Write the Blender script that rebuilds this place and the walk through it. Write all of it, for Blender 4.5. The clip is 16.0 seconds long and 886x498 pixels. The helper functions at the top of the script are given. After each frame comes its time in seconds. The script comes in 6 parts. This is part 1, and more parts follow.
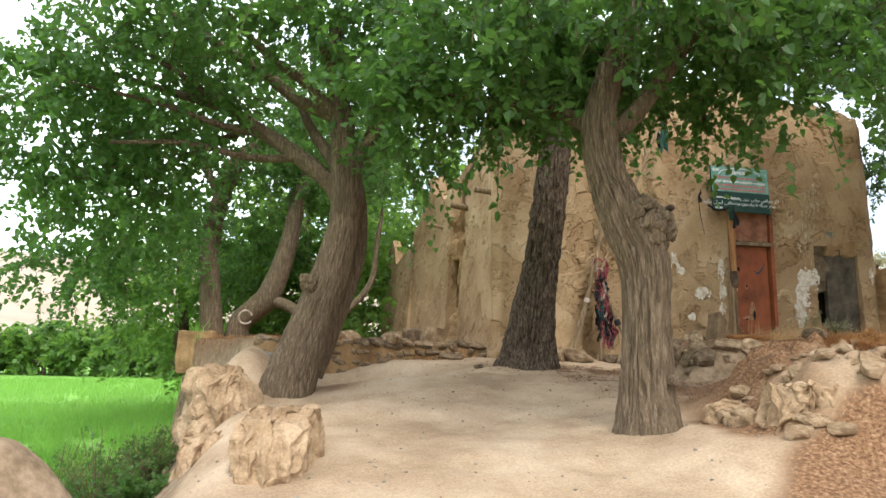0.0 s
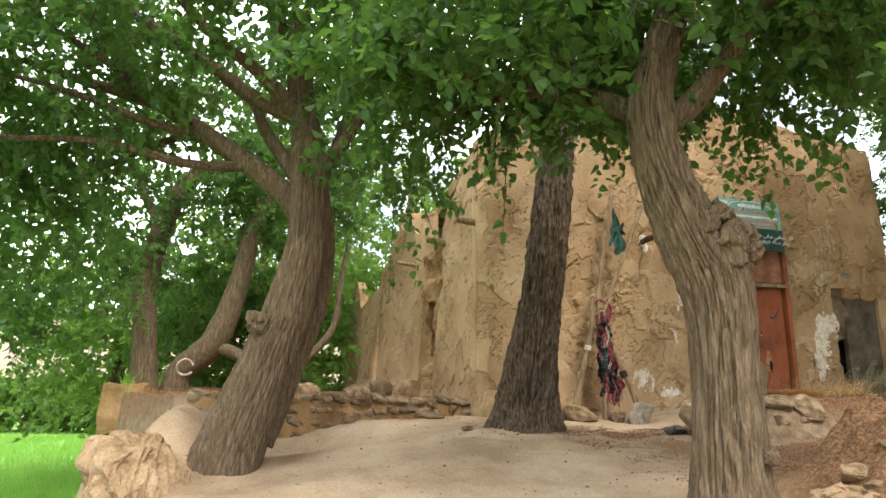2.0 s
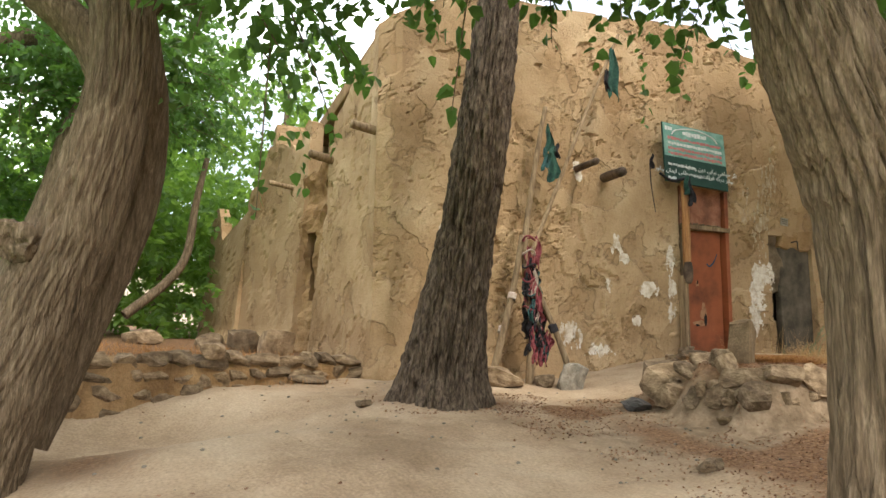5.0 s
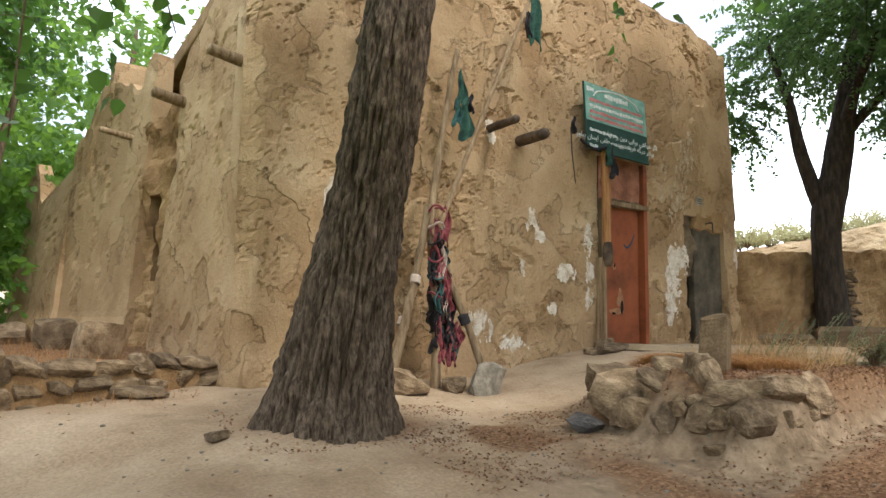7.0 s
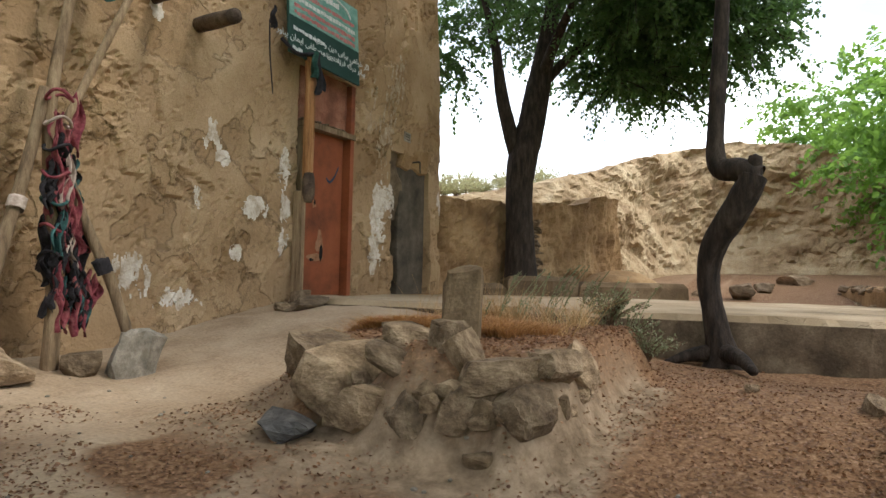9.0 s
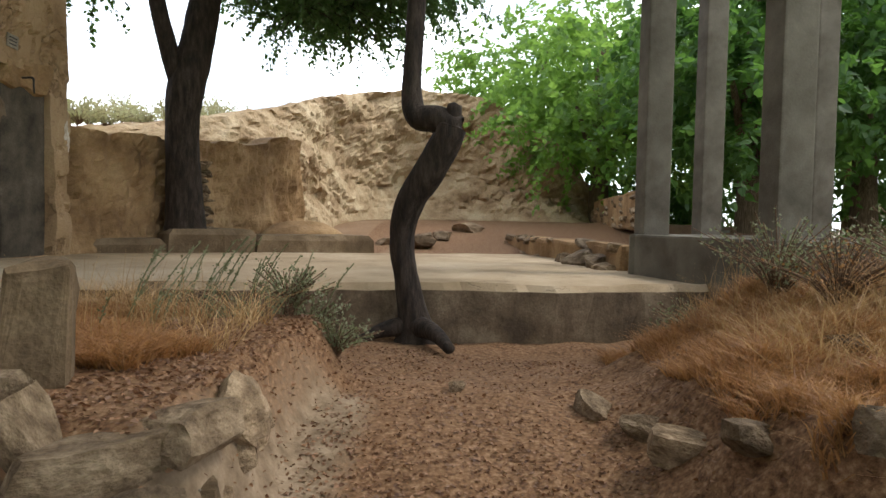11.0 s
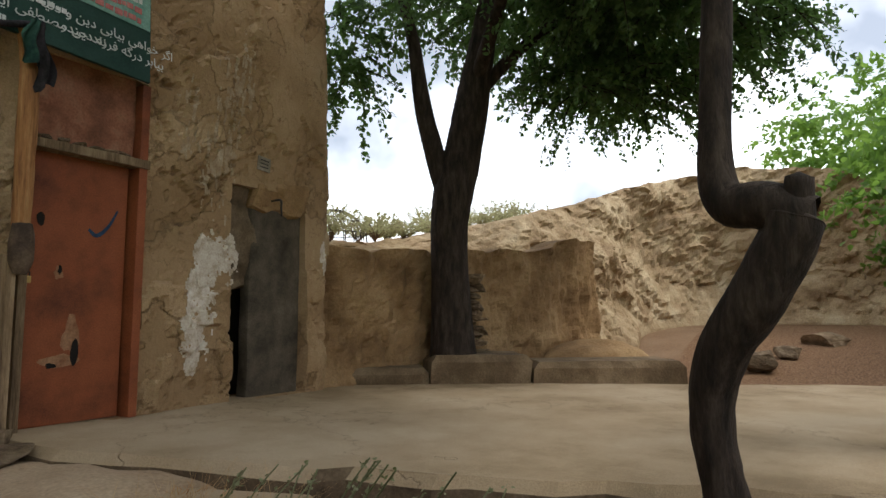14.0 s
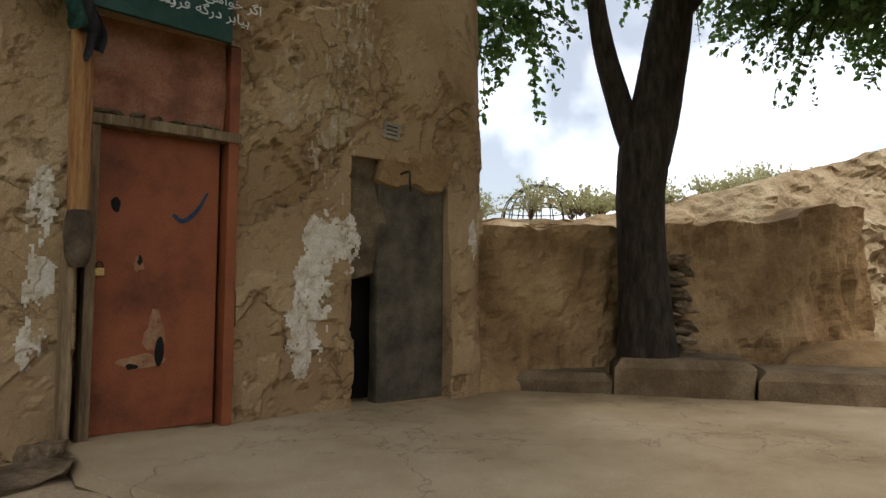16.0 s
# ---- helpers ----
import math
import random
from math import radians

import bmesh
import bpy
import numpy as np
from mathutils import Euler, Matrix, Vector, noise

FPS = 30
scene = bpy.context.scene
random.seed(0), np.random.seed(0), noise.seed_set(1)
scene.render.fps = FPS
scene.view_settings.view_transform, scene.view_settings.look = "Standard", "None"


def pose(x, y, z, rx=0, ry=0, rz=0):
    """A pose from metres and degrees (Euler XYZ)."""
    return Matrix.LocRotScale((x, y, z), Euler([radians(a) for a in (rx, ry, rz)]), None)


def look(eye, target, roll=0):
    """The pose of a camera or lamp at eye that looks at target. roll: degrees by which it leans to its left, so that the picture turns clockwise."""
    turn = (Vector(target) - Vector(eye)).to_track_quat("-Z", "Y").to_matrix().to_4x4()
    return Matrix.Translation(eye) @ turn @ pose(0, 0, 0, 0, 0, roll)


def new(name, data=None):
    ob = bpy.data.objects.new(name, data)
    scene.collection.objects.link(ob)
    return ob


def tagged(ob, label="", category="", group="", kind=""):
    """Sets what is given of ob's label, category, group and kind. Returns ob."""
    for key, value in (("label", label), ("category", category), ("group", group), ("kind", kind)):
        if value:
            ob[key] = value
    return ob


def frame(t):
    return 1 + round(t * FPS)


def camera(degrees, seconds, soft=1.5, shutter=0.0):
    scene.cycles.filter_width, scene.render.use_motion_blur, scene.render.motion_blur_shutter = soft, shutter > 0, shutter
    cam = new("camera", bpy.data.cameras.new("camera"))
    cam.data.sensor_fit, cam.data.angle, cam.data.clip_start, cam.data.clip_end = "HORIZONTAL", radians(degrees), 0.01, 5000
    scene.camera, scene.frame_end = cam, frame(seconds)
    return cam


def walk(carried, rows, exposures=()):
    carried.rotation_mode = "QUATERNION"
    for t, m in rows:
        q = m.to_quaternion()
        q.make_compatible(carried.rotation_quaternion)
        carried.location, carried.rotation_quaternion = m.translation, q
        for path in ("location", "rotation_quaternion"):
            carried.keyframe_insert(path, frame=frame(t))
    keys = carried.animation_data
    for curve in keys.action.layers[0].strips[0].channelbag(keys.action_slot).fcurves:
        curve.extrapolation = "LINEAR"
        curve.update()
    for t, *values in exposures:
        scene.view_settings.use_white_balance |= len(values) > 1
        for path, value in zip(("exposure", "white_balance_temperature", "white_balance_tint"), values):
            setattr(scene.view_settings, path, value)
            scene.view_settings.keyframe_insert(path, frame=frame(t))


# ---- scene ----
cam = camera(67.2, 16.0)
PATH = [
    (0, (0.953, -0.175, 1.203), (1.193, 1.786, 1.512), 0.8),
    (0.5, (0.937, 0.329, 1.216), (1.239, 2.276, 1.561), 0.8),
    (1, (0.917, 0.807, 1.211), (1.18, 2.752, 1.598), 0.6),
    (1.5, (0.869, 1.195, 1.239), (1.185, 3.127, 1.645), 0.7),
    (2, (0.882, 1.739, 1.299), (1.235, 3.654, 1.755), 0.7),
    (2.5, (0.886, 2.181, 1.293), (1.291, 4.088, 1.739), 0.6),
    (3, (0.906, 2.633, 1.304), (1.472, 4.516, 1.674), 0.8),
    (3.5, (0.923, 3.128, 1.328), (1.489, 5.015, 1.672), 0.3),
    (4, (0.991, 3.556, 1.364), (1.615, 5.432, 1.665), 0.6),
    (6.5, (1.539, 5.698, 1.745), (2.491, 7.433, 2.037), 1.0),
    (7, (1.69, 6.158, 1.725), (2.766, 7.827, 1.963), 1.0),
    (7.5, (1.892, 6.535, 1.722), (3.035, 8.166, 1.902), 1.0),
    (8, (2.15, 6.913, 1.776), (3.535, 8.343, 1.97), 1.2),
    (8.5, (2.483, 7.235, 1.827), (4.01, 8.509, 2.047), 0.8),
    (9, (2.86, 7.55, 1.795), (4.591, 8.55, 1.885), 1.3),
    (9.5, (3.193, 7.719, 1.811), (5.124, 8.238, 1.77), 1.5),
    (9.7, (3.325, 7.757, 1.85), (5.291, 8.125, 1.788), 1.5),
    (10, (3.539, 7.803, 1.903), (5.532, 7.928, 1.797), 1.5),
    (12.5, (4.934, 7.945, 2.21), (6.921, 8.172, 2.26), 1.0),
    (13, (5.339, 7.992, 2.302), (7.229, 8.643, 2.351), 0.5),
    (13.5, (5.77, 8.029, 2.367), (7.568, 8.885, 2.543), 0.6),
    (14, (6.203, 8.005, 2.372), (7.92, 9.013, 2.565), 0.2),
    (14.5, (6.633, 8.024, 2.373), (8.255, 9.186, 2.514), 0.3),
    (15, (7.039, 8.037, 2.434), (8.596, 9.287, 2.552), 0.5),
    (15.5, (7.474, 8.064, 2.47), (8.816, 9.542, 2.594), 0.2),
    (16, (7.84, 8.192, 2.487), (9.072, 9.762, 2.616), 0.4),
]
EXPOSURES = [(0.0, 0.33, 6200, 10), (3.5, 0.56, 6900, 10), (6.5, 0.4, 6300, 10), (8.5, 0.26, 6200, 10), (9.5, -0.1, 6200, 10), (12.5, -0.04, 6200, 10), (13.4, -0.16, 6250, 10), (14.0, -0.58, 6350, 10), (14.6, -0.4, 6350, 10), (16.0, -0.54, 6450, 10)]
walk(cam, [(t, look(eye, target, roll)) for t, eye, target, roll in PATH], EXPOSURES)

# ---- light ----
SUN_UP, SUN_ROT = 52.0, 166.0
world = bpy.data.worlds.new("sky")
world.use_nodes = True
scene.world = world
wn, wl = world.node_tree.nodes, world.node_tree.links
wn.clear()
w_out, w_bg, w_sky = wn.new("ShaderNodeOutputWorld"), wn.new("ShaderNodeBackground"), wn.new("ShaderNodeTexSky")
w_sky.sky_type, w_sky.sun_disc = "NISHITA", False
w_sky.sun_elevation, w_sky.sun_rotation = radians(SUN_UP), radians(SUN_ROT)
w_sky.dust_density, w_sky.air_density = 2.0, 1.0
w_tex, w_noise, w_ramp, w_mix = wn.new("ShaderNodeTexCoord"), wn.new("ShaderNodeTexNoise"), wn.new("ShaderNodeValToRGB"), wn.new("ShaderNodeMix")
w_mix.data_type = "RGBA"
w_noise.inputs["Scale"].default_value, w_noise.inputs["Detail"].default_value = 2.6, 6.0
w_ramp.color_ramp.elements[0].position, w_ramp.color_ramp.elements[1].position = 0.42, 0.62
w_ramp.color_ramp.elements[0].color = (0.2, 0.2, 0.2, 1)
w_mix.inputs[7].default_value = (24.0, 24.6, 25.6, 1)
wl.new(w_tex.outputs["Generated"], w_noise.inputs["Vector"])
wl.new(w_noise.outputs["Fac"], w_ramp.inputs["Fac"])
wl.new(w_ramp.outputs["Color"], w_mix.inputs[0])
wl.new(w_sky.outputs["Color"], w_mix.inputs[6])
wl.new(w_mix.outputs[2], w_bg.inputs["Color"])
w_bg.inputs["Strength"].default_value = 0.15
wl.new(w_bg.outputs["Background"], w_out.inputs["Surface"])

sun = new("sun", bpy.data.lights.new("sun", "SUN"))
sun.data.energy, sun.data.angle, sun.data.color = 2.0, radians(12), (1.0, 0.94, 0.84)
sun.matrix_world = pose(0, 0, 30, 90 - SUN_UP, 0, 180 - SUN_ROT)

# ---- noise on arrays ----


def lattice(ix, iy, iz, seed):
    n = (ix.astype(np.int64) * 374761393 + iy.astype(np.int64) * 668265263 + iz.astype(np.int64) * 2147483647 + seed * 974634777) & 0xFFFFFFFF
    n = ((n ^ (n >> 13)) * 1274126177) & 0xFFFFFFFF
    n = ((n ^ (n >> 16)) * 1597334677) & 0xFFFFFFFF
    return ((n ^ (n >> 15)) & 0xFFFF) / 65535.0


def vnoise(x, y, z=0.0, seed=0):
    """Smooth value noise, -1 to 1, on arrays."""
    x, y, z = np.broadcast_arrays(np.asarray(x, float), np.asarray(y, float), np.asarray(z, float))
    ix, iy, iz = np.floor(x), np.floor(y), np.floor(z)
    fx, fy, fz = x - ix, y - iy, z - iz
    fx, fy, fz = (f * f * f * (f * (f * 6 - 15) + 10) for f in (fx, fy, fz))
    total = 0.0
    for dx in (0, 1):
        for dy in (0, 1):
            for dz in (0, 1):
                w = (fx if dx else 1 - fx) * (fy if dy else 1 - fy) * (fz if dz else 1 - fz)
                total = total + w * lattice(ix + dx, iy + dy, iz + dz, seed)
    return total * 2 - 1


def fbm(x, y, z=0.0, seed=0, octaves=4, gain=0.5):
    total, amp, norm = 0.0, 1.0, 0.0
    for k in range(octaves):
        f = 2.0 ** k
        total = total + amp * vnoise(np.asarray(x) * f, np.asarray(y) * f, np.asarray(z) * f, seed + k * 17)
        norm += amp
        amp *= gain
    return total / norm


def smooth(a, b, v):
    t = np.clip((np.asarray(v, float) - a) / (b - a), 0, 1)
    return t * t * (3 - 2 * t)


# ---- materials ----


def material(name, colours, scale=2.0, rough=0.9, bump=0.3, bump_scale=40.0, detail=8.0, stretch=(1, 1, 1), metal=0.0, fine=60.0, spread=(0.35, 0.65), dist=0.02, vary=0.0):
    """A surface whose colour wanders through colours at two scales, with fine relief."""
    m = bpy.data.materials.new(name)
    m.use_nodes = True
    n, l = m.node_tree.nodes, m.node_tree.links
    b = n["Principled BSDF"]
    tex, mapping = n.new("ShaderNodeTexCoord"), n.new("ShaderNodeMapping")
    mapping.inputs["Scale"].default_value = stretch
    l.new(tex.outputs["Object"], mapping.inputs["Vector"])
    big, small, ramp = n.new("ShaderNodeTexNoise"), n.new("ShaderNodeTexNoise"), n.new("ShaderNodeValToRGB")
    big.inputs["Scale"].default_value, big.inputs["Detail"].default_value, big.inputs["Roughness"].default_value = scale, detail, 0.62
    small.inputs["Scale"].default_value, small.inputs["Detail"].default_value = fine, 4.0
    l.new(mapping.outputs["Vector"], big.inputs["Vector"]), l.new(mapping.outputs["Vector"], small.inputs["Vector"])
    els = ramp.color_ramp.elements
    while len(els) < len(colours):
        els.new(0.5)
    for i, c in enumerate(colours):
        els[i].position = spread[0] + (spread[1] - spread[0]) * i / max(1, len(colours) - 1)
        els[i].color = (*c, 1)
    blend = n.new("ShaderNodeMix")
    blend.data_type, blend.blend_type = "RGBA", "OVERLAY"
    blend.inputs[0].default_value = 0.45
    l.new(big.outputs["Fac"], ramp.inputs["Fac"])
    l.new(ramp.outputs["Color"], blend.inputs[6]), l.new(small.outputs["Fac"], blend.inputs[7])
    colour = blend.outputs[2]
    if vary:
        info, hsv, rng = n.new("ShaderNodeObjectInfo"), n.new("ShaderNodeHueSaturation"), n.new("ShaderNodeMapRange")
        rng.inputs["To Min"].default_value, rng.inputs["To Max"].default_value = 1 - vary, 1 + vary
        l.new(info.outputs["Random"], rng.inputs["Value"]), l.new(rng.outputs["Result"], hsv.inputs["Value"])
        l.new(colour, hsv.inputs["Color"])
        colour = hsv.outputs["Color"]
    l.new(colour, b.inputs["Base Color"])
    b.inputs["Roughness"].default_value, b.inputs["Metallic"].default_value = rough, metal
    b.inputs["Specular IOR Level"].default_value = 0.25
    if bump:
        tx, bp = n.new("ShaderNodeTexNoise"), n.new("ShaderNodeBump")
        tx.inputs["Scale"].default_value, tx.inputs["Detail"].default_value = bump_scale, 6.0
        l.new(mapping.outputs["Vector"], tx.inputs["Vector"])
        bp.inputs["Strength"].default_value, bp.inputs["Distance"].default_value = bump, dist
        l.new(tx.outputs["Fac"], bp.inputs["Height"]), l.new(bp.outputs["Normal"], b.inputs["Normal"])
    return m


def leaf_material(name, dark, light, through_col, amount=0.45):
    m = bpy.data.materials.new(name)
    m.use_nodes = True
    n, l = m.node_tree.nodes, m.node_tree.links
    b, out = n["Principled BSDF"], n["Material Output"]
    geo, ramp, tr, mix = n.new("ShaderNodeNewGeometry"), n.new("ShaderNodeValToRGB"), n.new("ShaderNodeBsdfTranslucent"), n.new("ShaderNodeMixShader")
    ramp.color_ramp.elements[0].color, ramp.color_ramp.elements[1].color = (*dark, 1), (*light, 1)
    l.new(geo.outputs["Random Per Island"], ramp.inputs["Fac"])
    l.new(ramp.outputs["Color"], b.inputs["Base Color"])
    b.inputs["Roughness"].default_value, b.inputs["Specular IOR Level"].default_value = 0.5, 0.35
    tr.inputs["Color"].default_value = (*through_col, 1)
    mix.inputs["Fac"].default_value = amount
    l.new(b.outputs["BSDF"], mix.inputs[1]), l.new(tr.outputs["BSDF"], mix.inputs[2]), l.new(mix.outputs["Shader"], out.inputs["Surface"])
    return m


M_MUD = material("mud_plaster", [(0.235, 0.147, 0.072), (0.345, 0.228, 0.12), (0.41, 0.283, 0.158), (0.465, 0.338, 0.2)], 1.1, 0.95, 0.5, 28, fine=90, spread=(0.3, 0.7), dist=0.03)


def add_wear(m, other, crack=0.9):
    """Where plaster has come off (the mesh's flake layer) another coat shows; drying cracks run through both."""
    n, l = m.node_tree.nodes, m.node_tree.links
    b = n["Principled BSDF"]
    col, nrm = b.inputs["Base Color"].links[0].from_socket, b.inputs["Normal"].links[0].from_node
    at, mx, tex, nz, add, vor, mr, mul = (n.new(k) for k in ("ShaderNodeAttribute", "ShaderNodeMix", "ShaderNodeTexCoord", "ShaderNodeTexNoise", "ShaderNodeVectorMath", "ShaderNodeTexVoronoi", "ShaderNodeMapRange", "ShaderNodeMix"))
    at.attribute_name = "flake"
    mx.data_type = mul.data_type = "RGBA"
    mul.blend_type = "MULTIPLY"
    mx.inputs[7].default_value = (*other, 1)
    sc = n.new("ShaderNodeMath")
    sc.operation = "MULTIPLY"
    sc.inputs[1].default_value = 0.55
    l.new(at.outputs["Fac"], sc.inputs[0])
    l.new(sc.outputs[0], mx.inputs[0]), l.new(col, mx.inputs[6])
    nz.inputs["Scale"].default_value, nz.inputs["Detail"].default_value = 2.5, 5
    l.new(tex.outputs["Object"], nz.inputs["Vector"])
    add.operation = "MULTIPLY_ADD"
    add.inputs[1].default_value = (1.5, 1.5, 1.5)
    l.new(nz.outputs["Color"], add.inputs[0]), l.new(tex.outputs["Object"], add.inputs[2])
    vor.feature = "DISTANCE_TO_EDGE"
    vor.inputs["Scale"].default_value = crack
    l.new(add.outputs[0], vor.inputs["Vector"])
    mr.inputs["From Min"].default_value, mr.inputs["From Max"].default_value = 0.0, 0.006
    mr.inputs["To Min"].default_value, mr.inputs["To Max"].default_value = 0.7, 1.0
    l.new(vor.outputs["Distance"], mr.inputs["Value"])
    mul.inputs[0].default_value = 1.0
    l.new(mx.outputs[2], mul.inputs[6]), l.new(mr.outputs["Result"], mul.inputs[7])
    l.new(mul.outputs[2], b.inputs["Base Color"])
    bp = n.new("ShaderNodeBump")
    bp.inputs["Strength"].default_value, bp.inputs["Distance"].default_value = 0.8, 0.02
    l.new(mr.outputs["Result"], bp.inputs["Height"]), l.new(nrm.outputs["Normal"], bp.inputs["Normal"])
    l.new(bp.outputs["Normal"], b.inputs["Normal"])


add_wear(M_MUD, (0.33, 0.215, 0.115))


def add_flakes(m):
    """Thin coats of plaster lifting off at ragged edges, with shade painted into the open edges."""
    n, l = m.node_tree.nodes, m.node_tree.links
    b = n["Principled BSDF"]
    col, nrm = b.inputs["Base Color"].links[0].from_socket, b.inputs["Normal"].links[0].from_socket
    tex = n.new("ShaderNodeTexCoord")
    for scale, level, dist, stain, warp in ((0.85, 0.53, 0.03, 0.86, 0.25), (1.7, 0.6, 0.022, 0.92, 0.3)):
        nz, step, edge, bp, tint, edge_shade = (n.new(k) for k in ("ShaderNodeTexNoise", "ShaderNodeMapRange", "ShaderNodeMapRange", "ShaderNodeBump", "ShaderNodeMix", "ShaderNodeMix"))
        nz.inputs["Scale"].default_value, nz.inputs["Detail"].default_value = scale, 9.0
        nz.inputs["Roughness"].default_value, nz.inputs["Distortion"].default_value = 0.53, warp
        l.new(tex.outputs["Object"], nz.inputs["Vector"])
        step.inputs["From Min"].default_value, step.inputs["From Max"].default_value = level, level + 0.014
        step.inputs["To Min"].default_value, step.inputs["To Max"].default_value = 1.0, 0.0
        l.new(nz.outputs["Fac"], step.inputs["Value"])
        away, near = n.new("ShaderNodeMath"), n.new("ShaderNodeMath")
        away.operation, near.operation = "SUBTRACT", "ABSOLUTE"
        away.inputs[1].default_value = level + 0.012
        l.new(nz.outputs["Fac"], away.inputs[0]), l.new(away.outputs[0], near.inputs[0])
        edge.inputs["From Min"].default_value, edge.inputs["From Max"].default_value = 0.001, 0.008
        edge.inputs["To Min"].default_value, edge.inputs["To Max"].default_value = 0.5, 1.0
        l.new(near.outputs[0], edge.inputs["Value"])
        tint.data_type = edge_shade.data_type = "RGBA"
        tint.blend_type = edge_shade.blend_type = "MULTIPLY"
        inv = n.new("ShaderNodeMath")
        inv.operation = "SUBTRACT"
        inv.inputs[0].default_value = 1.0
        l.new(step.outputs["Result"], inv.inputs[1]), l.new(inv.outputs[0], tint.inputs[0])
        tint.inputs[7].default_value = (stain, stain * 0.97, stain * 0.93, 1)
        edge_shade.inputs[0].default_value = 0.45
        l.new(col, tint.inputs[6]), l.new(tint.outputs[2], edge_shade.inputs[6]), l.new(edge.outputs["Result"], edge_shade.inputs[7])
        col = edge_shade.outputs[2]
        bp.inputs["Strength"].default_value, bp.inputs["Distance"].default_value = 0.75, dist
        l.new(step.outputs["Result"], bp.inputs["Height"]), l.new(nrm, bp.inputs["Normal"])
        nrm = bp.outputs["Normal"]
    l.new(col, b.inputs["Base Color"]), l.new(nrm, b.inputs["Normal"])


add_flakes(M_MUD)
M_MUD_DARK = material("dry_mud_wall", [(0.16, 0.092, 0.04), (0.265, 0.162, 0.075), (0.36, 0.235, 0.117)], 1.6, 0.95, 0.6, 22, fine=70, dist=0.04)
M_WHITE = material("old_whitewash", [(0.42, 0.33, 0.23), (0.58, 0.5, 0.4), (0.68, 0.62, 0.53)], 9, 0.9, 0.3, 60, dist=0.01)
M_WHITE_THIN = material("rubbed_whitewash", [(0.3, 0.21, 0.125), (0.4, 0.3, 0.195), (0.5, 0.41, 0.29)], 12, 0.9, 0.3, 60, dist=0.01)
M_STONE = material("field_stone", [(0.1, 0.066, 0.037), (0.19, 0.132, 0.077), (0.29, 0.213, 0.132)], 3.2, 0.92, 0.7, 12, fine=40, vary=0.35, dist=0.03)
M_STONE_GREY = material("grey_stone", [(0.14, 0.12, 0.09), (0.22, 0.19, 0.145), (0.31, 0.27, 0.21)], 6, 0.85, 0.4, 40, vary=0.15)
M_CONCRETE = material("old_concrete", [(0.085, 0.073, 0.053), (0.135, 0.118, 0.088), (0.185, 0.163, 0.125)], 1.6, 0.85, 0.3, 45, fine=120, dist=0.01)
M_SLAB = material("worn_cement", [(0.225, 0.16, 0.088), (0.335, 0.248, 0.15), (0.41, 0.318, 0.207)], 0.9, 0.85, 0.25, 50, fine=140, dist=0.01)
add_wear(M_SLAB, (0.3, 0.24, 0.17), 0.4)
# Stained cement, darkened further for the shade below the slab's edge.
M_SLAB_SIDE = material("stained_shaded_cement", [(0.07, 0.048, 0.028), (0.135, 0.096, 0.057), (0.215, 0.16, 0.1)], 3, 0.9, 0.5, 25)
M_SLATE = material("dark_slate", [(0.04, 0.037, 0.034), (0.075, 0.07, 0.064), (0.12, 0.112, 0.1)], 3, 0.8, 0.5, 12, dist=0.02)
# Grey cement of the doorway slab, its colour lowered for the recess's shade.
M_CEMENT_SHADED = material("shaded_grey_cement", [(0.045, 0.036, 0.025), (0.085, 0.069, 0.048), (0.135, 0.11, 0.078)], 3, 0.9, 0.4, 30, dist=0.01)
M_BENCH = material("dusty_mud_cement", [(0.085, 0.056, 0.029), (0.14, 0.096, 0.053), (0.21, 0.15, 0.088)], 2.2, 0.95, 0.5, 30, dist=0.02)
M_BARK = material("grey_brown_bark", [(0.075, 0.052, 0.03), (0.125, 0.089, 0.054), (0.185, 0.137, 0.088)], 15, 0.95, 1.0, 26, stretch=(2.2, 2.2, 0.25), fine=60, dist=0.03)
M_BARK_DEEP = material("furrowed_bark", [(0.03, 0.02, 0.013), (0.085, 0.06, 0.039), (0.15, 0.112, 0.078)], 20, 0.95, 1.0, 22, stretch=(1.8, 1.8, 0.5), fine=70, dist=0.03)
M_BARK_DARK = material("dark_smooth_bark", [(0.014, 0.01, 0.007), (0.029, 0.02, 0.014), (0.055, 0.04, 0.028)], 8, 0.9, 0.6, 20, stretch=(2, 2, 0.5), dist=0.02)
M_WOOD_OLD = material("weathered_wood", [(0.12, 0.08, 0.045), (0.22, 0.15, 0.085), (0.3, 0.22, 0.13)], 5, 0.85, 0.5, 25, stretch=(4, 4, 0.4), vary=0.2)
M_WOOD_ORANGE = material("bare_orange_wood", [(0.17, 0.075, 0.03), (0.32, 0.15, 0.055), (0.4, 0.22, 0.09)], 6, 0.8, 0.4, 25, stretch=(5, 5, 0.35))
M_WOOD_DARK = material("dark_beam_wood", [(0.045, 0.03, 0.02), (0.09, 0.06, 0.04), (0.14, 0.1, 0.065)], 6, 0.85, 0.5, 30)
M_DOOR = material("red_oxide_paint", [(0.12, 0.037, 0.017), (0.24, 0.07, 0.027), (0.3, 0.093, 0.037)], 1.6, 0.6, 0.15, 30, fine=90, dist=0.005)
M_DOOR_WORN = material("scraped_paint", [(0.22, 0.1, 0.05), (0.36, 0.2, 0.11)], 9, 0.8, 0.2, 60)
M_PANEL = material("red_mud_panel", [(0.17, 0.07, 0.04), (0.28, 0.12, 0.07), (0.34, 0.18, 0.11)], 3, 0.9, 0.5, 30)
